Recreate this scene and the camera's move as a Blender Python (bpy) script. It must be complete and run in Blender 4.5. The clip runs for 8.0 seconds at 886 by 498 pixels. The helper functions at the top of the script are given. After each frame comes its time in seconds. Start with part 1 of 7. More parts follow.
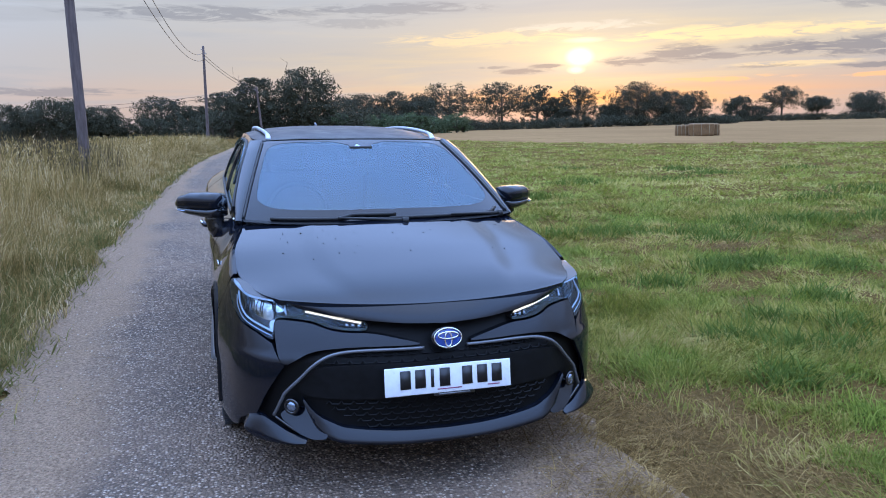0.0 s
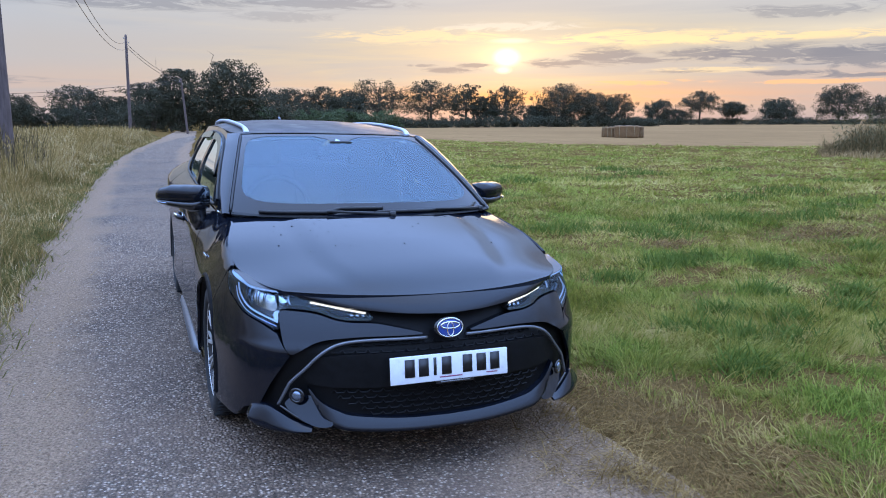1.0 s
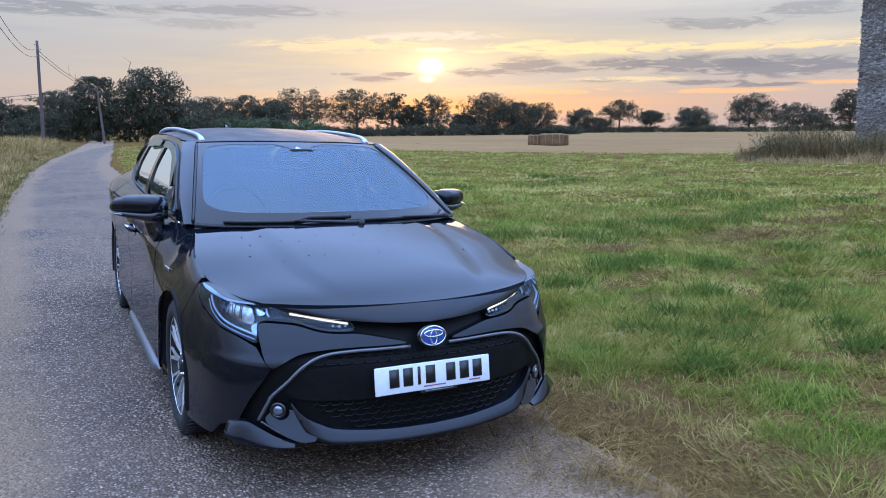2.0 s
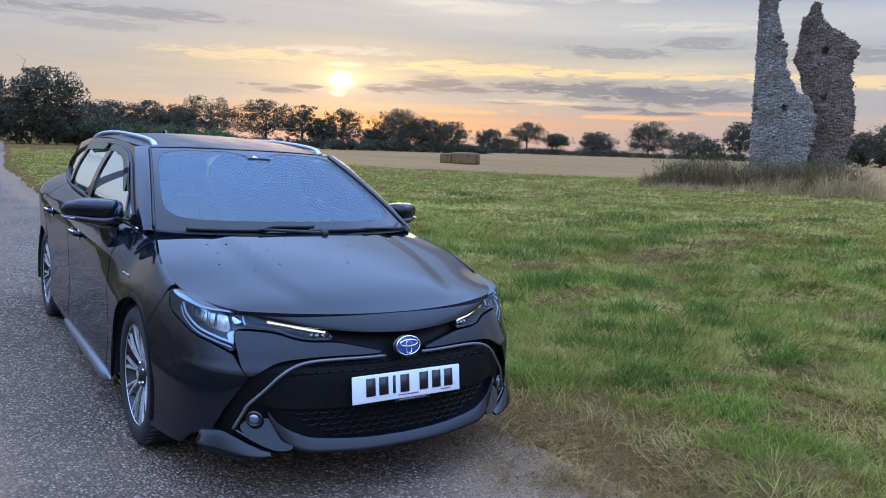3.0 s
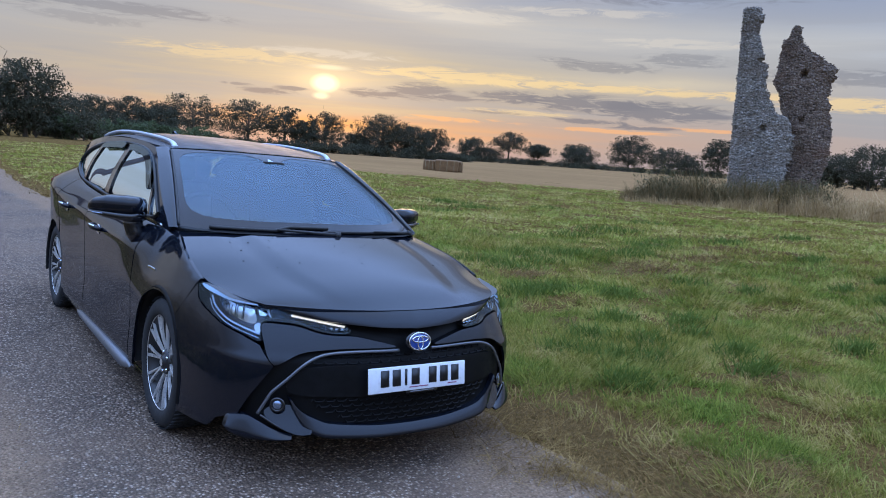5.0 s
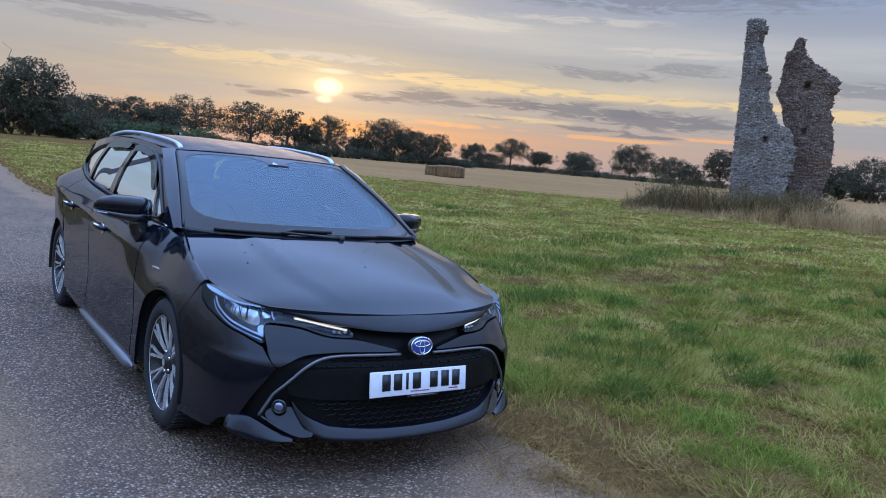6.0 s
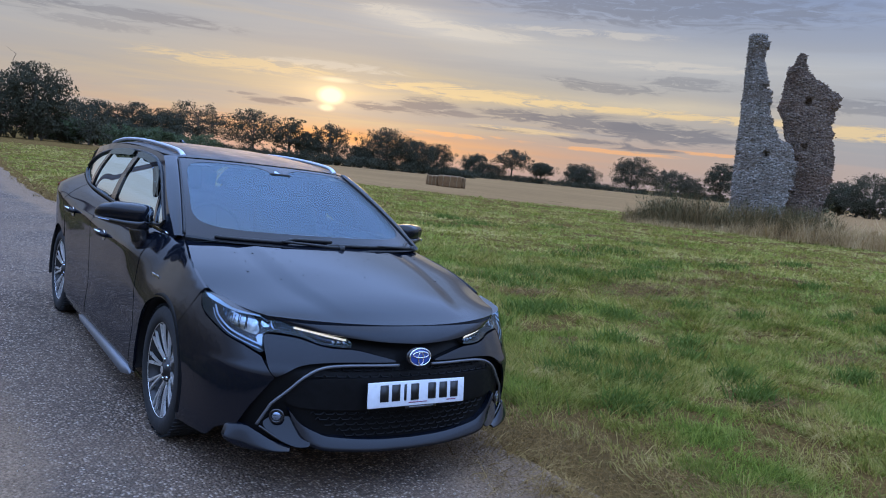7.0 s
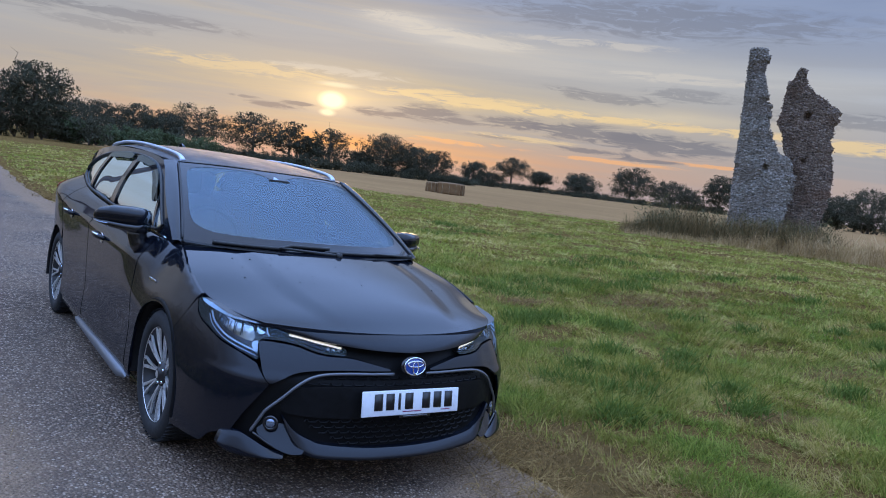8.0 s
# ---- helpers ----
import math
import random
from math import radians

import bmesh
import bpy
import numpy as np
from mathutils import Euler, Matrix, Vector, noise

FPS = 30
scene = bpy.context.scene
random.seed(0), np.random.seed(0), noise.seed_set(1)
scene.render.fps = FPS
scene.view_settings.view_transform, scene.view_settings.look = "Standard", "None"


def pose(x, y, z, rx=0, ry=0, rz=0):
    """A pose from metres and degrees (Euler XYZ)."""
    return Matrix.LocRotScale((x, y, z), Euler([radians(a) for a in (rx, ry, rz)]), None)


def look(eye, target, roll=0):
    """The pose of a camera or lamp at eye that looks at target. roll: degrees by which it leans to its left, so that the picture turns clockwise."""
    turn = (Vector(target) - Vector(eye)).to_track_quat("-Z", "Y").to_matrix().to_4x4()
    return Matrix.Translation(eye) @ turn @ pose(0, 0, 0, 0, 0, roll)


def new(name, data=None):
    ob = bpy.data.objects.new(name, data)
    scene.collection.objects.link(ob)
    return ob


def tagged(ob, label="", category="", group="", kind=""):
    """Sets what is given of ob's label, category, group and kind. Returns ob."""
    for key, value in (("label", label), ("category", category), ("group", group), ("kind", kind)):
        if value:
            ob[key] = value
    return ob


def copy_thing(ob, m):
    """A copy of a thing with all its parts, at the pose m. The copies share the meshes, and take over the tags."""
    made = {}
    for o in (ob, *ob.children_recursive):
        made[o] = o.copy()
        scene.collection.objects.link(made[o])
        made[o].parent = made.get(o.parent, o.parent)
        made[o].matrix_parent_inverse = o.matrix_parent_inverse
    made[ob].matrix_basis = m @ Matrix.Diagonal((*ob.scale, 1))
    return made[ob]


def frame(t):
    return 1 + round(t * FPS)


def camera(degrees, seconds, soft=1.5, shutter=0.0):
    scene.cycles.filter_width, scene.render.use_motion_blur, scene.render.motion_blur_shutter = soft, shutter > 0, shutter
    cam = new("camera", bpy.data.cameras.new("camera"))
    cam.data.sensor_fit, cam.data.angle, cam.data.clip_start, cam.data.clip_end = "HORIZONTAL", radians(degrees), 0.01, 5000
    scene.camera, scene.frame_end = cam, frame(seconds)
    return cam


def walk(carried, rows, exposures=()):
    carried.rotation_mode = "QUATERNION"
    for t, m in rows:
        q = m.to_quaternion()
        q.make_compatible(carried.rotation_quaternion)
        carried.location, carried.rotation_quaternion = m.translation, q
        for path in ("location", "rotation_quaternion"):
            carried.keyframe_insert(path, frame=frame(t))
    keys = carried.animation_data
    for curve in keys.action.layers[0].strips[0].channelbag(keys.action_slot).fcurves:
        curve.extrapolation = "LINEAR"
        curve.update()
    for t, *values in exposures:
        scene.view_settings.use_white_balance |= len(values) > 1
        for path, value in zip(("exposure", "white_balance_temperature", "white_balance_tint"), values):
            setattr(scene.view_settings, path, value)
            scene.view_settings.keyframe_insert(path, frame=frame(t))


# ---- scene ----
# The eye, the point looked at and the roll, square to the parked car; the car stands on a slight slope.
SLOPE = pose(0, 0, 0, 1.0, 1.5, 0)
cam = camera(60.1, 8.0, soft=1.0)
PATH = [
    (0, (-0.873, -2.806, 1.47), (-0.296, -0.922, 1.13), 0.3),
    (0.5, (-1.045, -2.804, 1.468), (-0.392, -0.944, 1.13), 0.9),
    (1, (-1.195, -2.807, 1.464), (-0.439, -0.988, 1.121), 1.6),
    (1.2, (-1.234, -2.792, 1.455), (-0.443, -0.988, 1.115), 1.8),
    (2.3, (-1.459, -2.641, 1.447), (-0.464, -0.932, 1.147), 1.8),
    (2.5, (-1.52, -2.616, 1.437), (-0.475, -0.935, 1.151), 2.4),
    (3, (-1.67, -2.616, 1.433), (-0.533, -0.993, 1.169), 3.8),
    (3.5, (-1.792, -2.66, 1.434), (-0.611, -1.066, 1.18), 4.5),
    (4, (-1.865, -2.693, 1.436), (-0.682, -1.1, 1.186), 5),
    (4.5, (-1.912, -2.73, 1.443), (-0.729, -1.136, 1.196), 5.4),
    (6, (-1.962, -2.753, 1.444), (-0.78, -1.156, 1.216), 6.8),
    (6.5, (-1.965, -2.756, 1.447), (-0.784, -1.156, 1.234), 7.2),
    (7, (-1.967, -2.758, 1.453), (-0.786, -1.157, 1.25), 7.6),
    (7.5, (-1.971, -2.764, 1.461), (-0.789, -1.162, 1.266), 8),
    (8, (-1.971, -2.768, 1.47), (-0.787, -1.167, 1.285), 8.7),
]
walk(cam, [(t, SLOPE @ look(eye, target, roll)) for t, eye, target, roll in PATH],
     [(0, 0.24), (2.4, 0.2), (3.5, -0.03), (6, -0.16), (8, -0.24)])

# ---- tools ----
def mat_new(name):
    m = bpy.data.materials.new(name)
    m.use_nodes = True
    nt = m.node_tree
    return m, nt, nt.nodes["Principled BSDF"]


def nd(nt, kind, **sets):
    n = nt.nodes.new(kind)
    for k, v in sets.items():
        if k == "operation":
            n.operation = v
        elif k == "data_type":
            n.data_type = v
        elif k == "blend_type":
            n.blend_type = v
        elif k == "feature":
            n.feature = v
    return n


def val(nt, op, a, b=None, c=None, clamp=False):
    """A math node; inputs are sockets or numbers."""
    n = nt.nodes.new("ShaderNodeMath")
    n.operation, n.use_clamp = op, clamp
    for i, v in enumerate((a, b, c)):
        if v is None:
            continue
        if isinstance(v, (int, float)):
            n.inputs[i].default_value = v
        else:
            nt.links.new(v, n.inputs[i])
    return n.outputs[0]


def mixc(nt, fac, a, b, how="MIX"):
    """A colour mix; inputs are sockets, tuples or numbers."""
    n = nt.nodes.new("ShaderNodeMix")
    n.data_type, n.blend_type = "RGBA", how
    for sock, v in ((n.inputs[0], fac), (n.inputs[6], a), (n.inputs[7], b)):
        if isinstance(v, (int, float)):
            sock.default_value = v
        elif isinstance(v, tuple):
            sock.default_value = (*v, 1)
        else:
            nt.links.new(v, sock)
    return n.outputs[2]


def ramp(nt, fac, stops, ease="LINEAR"):
    n = nt.nodes.new("ShaderNodeValToRGB")
    n.color_ramp.interpolation = ease
    e = n.color_ramp.elements
    while len(e) < len(stops):
        e.new(0.5)
    for el, (p, c) in zip(e, stops):
        el.position = p
        el.color = (*c, 1) if isinstance(c, tuple) else (c, c, c, 1)
    nt.links.new(fac, n.inputs[0])
    return n.outputs[0]


def noise_tex(nt, vec, scale, detail=4.0, rough=0.55, distort=0.0):
    n = nt.nodes.new("ShaderNodeTexNoise")
    n.inputs["Scale"].default_value, n.inputs["Detail"].default_value = scale, detail
    n.inputs["Roughness"].default_value, n.inputs["Distortion"].default_value = rough, distort
    if vec is not None:
        nt.links.new(vec, n.inputs["Vector"])
    return n.outputs[0]


def voronoi(nt, vec, scale, feature="F1", out="Distance"):
    n = nt.nodes.new("ShaderNodeTexVoronoi")
    n.feature = feature
    n.inputs["Scale"].default_value = scale
    if vec is not None:
        nt.links.new(vec, n.inputs["Vector"])
    return n.outputs[out]


def place_of(nt, scale=(1, 1, 1), turn=(0, 0, 0), local=False):
    """The point shaded: in the world, or in the object's own space."""
    g = nt.nodes.new("ShaderNodeTexCoord" if local else "ShaderNodeNewGeometry")
    m = nt.nodes.new("ShaderNodeMapping")
    m.inputs["Scale"].default_value = scale
    m.inputs["Rotation"].default_value = turn
    nt.links.new(g.outputs["Object" if local else "Position"], m.inputs[0])
    return m.outputs[0]


def bump(nt, bsdf, height, strength=0.3, dist=0.01):
    b = nt.nodes.new("ShaderNodeBump")
    b.inputs["Strength"].default_value, b.inputs["Distance"].default_value = strength, dist
    nt.links.new(height, b.inputs["Height"])
    nt.links.new(b.outputs[0], bsdf.inputs["Normal"])


def link(nt, a, b):
    nt.links.new(a, b)


def part(name, bm, material, parent=None, label="", smooth=True, m=None):
    """A bmesh as one mesh object under a thing or a part."""
    me = bpy.data.meshes.new(name)
    bm.to_mesh(me)
    bm.free()
    me.materials.append(material)
    if smooth:
        for p in me.polygons:
            p.use_smooth = True
    ob = new(name, me)
    ob.parent = parent
    if m is not None:
        ob.matrix_basis = m
    return tagged(ob, label) if label else ob


def mesh_np(name, verts, faces, material, parent=None, label="", smooth=False, normals=None):
    """A mesh object from arrays: verts (n, 3), faces (m, 3) or (m, 4)."""
    verts, faces = np.asarray(verts, np.float32), np.asarray(faces, np.int32)
    k = faces.shape[1]
    me = bpy.data.meshes.new(name)
    me.vertices.add(len(verts))
    me.vertices.foreach_set("co", verts.ravel())
    me.loops.add(faces.size)
    me.loops.foreach_set("vertex_index", faces.ravel())
    me.polygons.add(len(faces))
    me.polygons.foreach_set("loop_start", np.arange(len(faces), dtype=np.int32) * k)
    me.polygons.foreach_set("use_smooth", np.full(len(faces), smooth))
    me.update(calc_edges=True)
    me.validate()
    me.materials.append(material)
    if normals is not None:
        me.normals_split_custom_set_from_vertices([tuple(float(c) for c in n) for n in normals])
    ob = new(name, me)
    ob.parent = parent
    return tagged(ob, label) if label else ob


def empty(name, m=None, label="", category="", group="", kind=""):
    ob = new(name)
    if m is not None:
        ob.matrix_basis = m
    return tagged(ob, label, category, group, kind)


def smoothstep(a, b, x):
    t = np.clip((x - a) / (b - a), 0, 1)
    return t * t * (3 - 2 * t)

# ---- sky and sun ----
SUN_AZ, SUN_EL = 26.95, 4.45
world = bpy.data.worlds.new("dusk_sky")
scene.world = world
world.use_nodes = True
wn = world.node_tree
bg = wn.nodes["Background"]
tc = wn.nodes.new("ShaderNodeTexCoord")
ray_dir = tc.outputs["Generated"]
sep = wn.nodes.new("ShaderNodeSeparateXYZ")
link(wn, ray_dir, sep.inputs[0])
up = sep.outputs[2]
sun_vec = (math.sin(radians(SUN_AZ)) * math.cos(radians(SUN_EL)), math.cos(radians(SUN_AZ)) * math.cos(radians(SUN_EL)), math.sin(radians(SUN_EL)))
dotn = wn.nodes.new("ShaderNodeVectorMath")
dotn.operation = "DOT_PRODUCT"
link(wn, ray_dir, dotn.inputs[0])
dotn.inputs[1].default_value = sun_vec
sdot = val(wn, "MAXIMUM", dotn.outputs["Value"], 0.0)
# clear sky seen through thin cloud
nish = wn.nodes.new("ShaderNodeTexSky")
nish.sky_type, nish.sun_disc = "NISHITA", False
nish.sun_elevation, nish.sun_rotation = radians(SUN_EL), radians(SUN_AZ)
# the veil of cloud: warm low down towards the sun, grey then blue above, brightest overhead
warm = ramp(wn, up, [(0.0, (0.44, 0.33, 0.33)), (0.03, (0.51, 0.375, 0.325)), (0.065, (0.48, 0.43, 0.39)), (0.11, (0.465, 0.45, 0.435)), (0.17, (0.46, 0.475, 0.515)), (0.25, (0.34, 0.43, 0.66)), (0.36, (0.62, 0.86, 1.42)), (0.5, (1.08, 1.64, 3.1)), (0.8, (1.30, 2.06, 3.95)), (1.0, (1.6, 2.22, 3.7))], "EASE")
cool = ramp(wn, up, [(0.0, (0.44, 0.37, 0.38)), (0.04, (0.52, 0.42, 0.40)), (0.08, (0.46, 0.44, 0.46)), (0.15, (0.44, 0.47, 0.53)), (0.25, (0.36, 0.45, 0.67)), (0.36, (0.62, 0.86, 1.42)), (0.5, (1.08, 1.64, 3.1)), (0.8, (1.30, 2.06, 3.95)), (1.0, (1.6, 2.22, 3.7))], "EASE")
side = val(wn, "POWER", sdot, 26.0)
rear_sky = ramp(wn, up, [(0.0, (0.34, 0.37, 0.45)), (0.06, (0.44, 0.49, 0.62)), (0.15, (0.54, 0.64, 0.88)), (0.25, (0.58, 0.74, 1.12)), (0.36, (0.74, 1.02, 1.70)), (0.5, (1.08, 1.64, 3.1)), (0.8, (1.30, 2.06, 3.95)), (1.0, (1.6, 2.22, 3.7))], "EASE")
sky = mixc(wn, side, mixc(wn, ramp(wn, sdot, [(0.5, 0.0), (0.85, 1.0)]), rear_sky, cool), warm)
# long flat streaks of cloud
def stretched(scale, shift, detail, rough, distort):
    q = wn.nodes.new("ShaderNodeMapping")
    q.inputs["Scale"].default_value, q.inputs["Location"].default_value = scale, shift
    link(wn, ray_dir, q.inputs[0])
    return noise_tex(wn, q.outputs[0], 1.0, detail, rough, distort)


def blob(az, el, wide, high):
    """A soft oval about a direction of the sky."""
    k = wn.nodes.new("ShaderNodeVectorMath")
    k.operation = "DOT_PRODUCT"
    link(wn, ray_dir, k.inputs[0])
    k.inputs[1].default_value = (math.cos(radians(az)), -math.sin(radians(az)), 0)
    u = val(wn, "DIVIDE", k.outputs["Value"], math.sin(radians(wide)))
    v = val(wn, "DIVIDE", val(wn, "SUBTRACT", up, math.sin(radians(el))), math.sin(radians(high)))
    d = val(wn, "ADD", val(wn, "MULTIPLY", u, u), val(wn, "MULTIPLY", v, v))
    return val(wn, "MULTIPLY", val(wn, "EXPONENT", val(wn, "MULTIPLY", d, -1.0)), val(wn, "GREATER_THAN", sdot, 0.3))


n1 = stretched((2.6, 2.6, 44.0), (0.0, 0.0, 0.0), 7.0, 0.55, 0.4)
n2 = stretched((1.7, 1.7, 24.0), (3.1, 1.7, 0.4), 6.0, 0.6, 0.6)
n3 = stretched((1.2, 1.2, 9.0), (7.3, 2.2, 1.1), 6.0, 0.6, 0.5)
low = ramp(wn, up, [(0.0, 0.1), (0.035, 0.7), (0.10, 1.0), (0.20, 0.75), (0.28, 0.3), (0.40, 0.0)])
lit = val(wn, "MULTIPLY", ramp(wn, n2, [(0.46, 0.0), (0.62, 0.9)]), val(wn, "MULTIPLY", low, val(wn, "POWER", sdot, 15.0)))
sky = mixc(wn, lit, sky, (0.64, 0.53, 0.38))
dark = val(wn, "MULTIPLY", ramp(wn, n1, [(0.47, 0.0), (0.58, 0.65)]), low)
sky = mixc(wn, dark, sky, (0.38, 0.40, 0.46))
high = val(wn, "MULTIPLY", ramp(wn, n3, [(0.42, 0.0), (0.62, 0.75)]), ramp(wn, up, [(0.09, 0.0), (0.15, 0.6), (0.22, 0.35), (0.32, 0.0)]))
sky = mixc(wn, high, sky, (0.42, 0.455, 0.54))
# clear blue opening high up to one side, bright thin cloud under it
for az, el, wide, high_, k, tone in ((36, 6.2, 22, 1.6, 0.5, (0.62, 0.53, 0.39)), (20, 5.0, 10, 1.2, 0.3, (0.60, 0.50, 0.38)), (62, 14.5, 24, 3.6, 0.95, (0.27, 0.345, 0.54)), (40, 13.6, 9, 1.5, 0.8, (0.30, 0.37, 0.53)), (44, 8.8, 13, 1.5, 0.6, (0.68, 0.66, 0.64)), (32, 10.6, 3.5, 0.7, 0.75, (0.78, 0.74, 0.70)), (36, 9.8, 4.0, 0.5, 0.7, (0.76, 0.73, 0.70)), (60, 8.8, 10, 1.0, 0.5, (0.66, 0.67, 0.69)), (52, 6.0, 8, 0.5, 0.6, (0.86, 0.74, 0.54)), (14, 7.0, 12, 0.9, 0.35, (0.60, 0.55, 0.52))):
    sky = mixc(wn, val(wn, "MULTIPLY", val(wn, "MULTIPLY", blob(az, el, wide, high_), ramp(wn, n2, [(0.36, 0.5), (0.56, 1.0)])), k), sky, tone)
# banks of slate cloud beside the sun, gold where their upper edges catch it
n4 = stretched((20.0, 20.0, 130.0), (1.3, 4.2, 0.7), 9.0, 0.66, 1.2)
rag = ramp(wn, n4, [(0.34, 0.05), (0.66, 2.1)])
rag3 = ramp(wn, stretched((15.0, 15.0, 110.0), (5.2, 0.6, 2.1), 9.0, 0.66, 1.4), [(0.34, 0.05), (0.66, 2.0)])


def wisp(az, el, wide, high_, ragged_by):
    """A drawn-out bank of cloud with a frayed edge."""
    return ramp(wn, val(wn, "MULTIPLY", blob(az, el, wide, high_), ragged_by), [(0.16, 0.0), (0.85, 1.0)], "EASE")


rag2 = ramp(wn, n2, [(0.36, 0.2), (0.56, 1.0)])
for az, el, wide, high_, k in ((36, 5.7, 7, 0.5, 0.85), (45, 5.5, 8, 0.36, 0.9), (21, 6.0, 7, 0.55, 0.6), (56, 5.3, 6, 0.3, 0.8), (64, 5.0, 5, 0.5, 0.85), (41, 3.4, 4, 0.2, 0.6)):
    sky = mixc(wn, val(wn, "MULTIPLY", wisp(az, el, wide, high_, rag3), k), sky, (0.92, 0.70, 0.40))
for az, el, wide, high_ in ((48, 2.5, 4.5, 0.17), (55, 2.9, 4.0, 0.14), (37, 2.6, 4.0, 0.2)):
    sky = mixc(wn, val(wn, "MULTIPLY", wisp(az, el, wide, high_, rag3), 0.8), sky, (0.95, 0.50, 0.26))
for az, el, wide, high_, k in ((31, 10.9, 2.5, 0.45, 0.7), (34, 10.3, 3.0, 0.35, 0.8), (38, 9.9, 4.0, 0.4, 0.6), (45, 10.6, 6.0, 0.3, 0.5), (27, 6.6, 5.0, 0.35, 0.5), (52, 8.7, 5.0, 0.35, 0.5)):
    sky = mixc(wn, val(wn, "MULTIPLY", wisp(az, el, wide, high_, rag3), k), sky, (0.76, 0.71, 0.65))
# orange light under the cloud towards the sun, and the veiled sun itself
band = val(wn, "MULTIPLY", blob(SUN_AZ, 1.6, 16.0, 0.65), ramp(wn, n1, [(0.40, 1.0), (0.60, 0.35)]))
sky = mixc(wn, val(wn, "MULTIPLY", band, 0.85), sky, (0.92, 0.40, 0.15))
glow = val(wn, "ADD", val(wn, "MULTIPLY", blob(SUN_AZ, SUN_EL + 0.3, 6.0, 2.0), 0.10), val(wn, "MULTIPLY", blob(SUN_AZ, SUN_EL, 1.8, 0.9), 0.38))
glow = val(wn, "ADD", glow, val(wn, "MULTIPLY", blob(SUN_AZ + 1.0, SUN_EL + 0.4, 4.5, 0.8), 0.16))
sky = mixc(wn, 1.0, sky, mixc(wn, glow, (0.0, 0.0, 0.0), (1.0, 0.66, 0.24)), "ADD")
# slate streaks drawn out beside and below the sun
for az, el, wide, high_, k in ((30.4, 4.05, 1.9, 0.32, 1.0), (33.9, 4.45, 2.2, 0.62, 1.0), (36.3, 4.1, 2.0, 0.22, 0.9), (40.5, 4.45, 2.6, 0.45, 1.0), (45.5, 4.3, 4.5, 0.62, 1.0), (51.5, 4.0, 4.5, 0.7, 1.0), (46, 3.05, 3.5, 0.2, 1.0), (49.5, 2.85, 2.8, 0.16, 1.0), (39.5, 3.3, 2.0, 0.12, 0.7), (22.8, 3.62, 1.8, 0.2, 1.0), (24.5, 3.95, 1.2, 0.16, 1.0), (20.8, 3.95, 1.0, 0.1, 0.8), (47, 6.95, 3.5, 0.35, 0.6), (52.5, 7.6, 3.0, 0.5, 0.55), (43.8, 7.3, 1.8, 0.25, 0.55), (0, 7.9, 8.0, 0.5, 0.7), (14, 8.2, 6.0, 0.4, 0.6), (11, 7.3, 4.0, 0.4, 0.4), (-10, 2.7, 5.0, 0.3, 0.7), (63, 6.7, 6.0, 0.5, 0.6), (50, 12.5, 12, 1.2, 0.6)):
    sky = mixc(wn, val(wn, "MULTIPLY", wisp(az, el, wide, high_, rag), 0.85 * k), sky, (0.20, 0.215, 0.28))
disc = val(wn, "ADD", ramp(wn, blob(SUN_AZ, SUN_EL + 0.05, 0.85, 0.56), [(0.15, 0.0), (0.6, 1.0)]), ramp(wn, blob(SUN_AZ - 0.25, SUN_EL - 0.85, 0.5, 0.22), [(0.1, 0.0), (0.7, 0.6)]), clamp=True)
disc = val(wn, "ADD", disc, ramp(wn, blob(SUN_AZ + 0.3, SUN_EL + 1.2, 1.6, 0.22), [(0.3, 0.0), (0.9, 0.35)]), clamp=True)
sky = mixc(wn, disc, sky, (1.7, 1.45, 0.95))
veil = mixc(wn, 0.006, sky, nish.outputs[0])
link(wn, veil, bg.inputs["Color"])
bg.inputs["Strength"].default_value = 1.0

sun = new("sun", bpy.data.lights.new("sun", "SUN"))
sun.data.specular_factor = 0.15
sun.data.energy, sun.data.angle, sun.data.color = 0.5, radians(24), (1.0, 0.66, 0.36)
sun.matrix_basis = look((0, 0, 0), [-v for v in sun_vec])

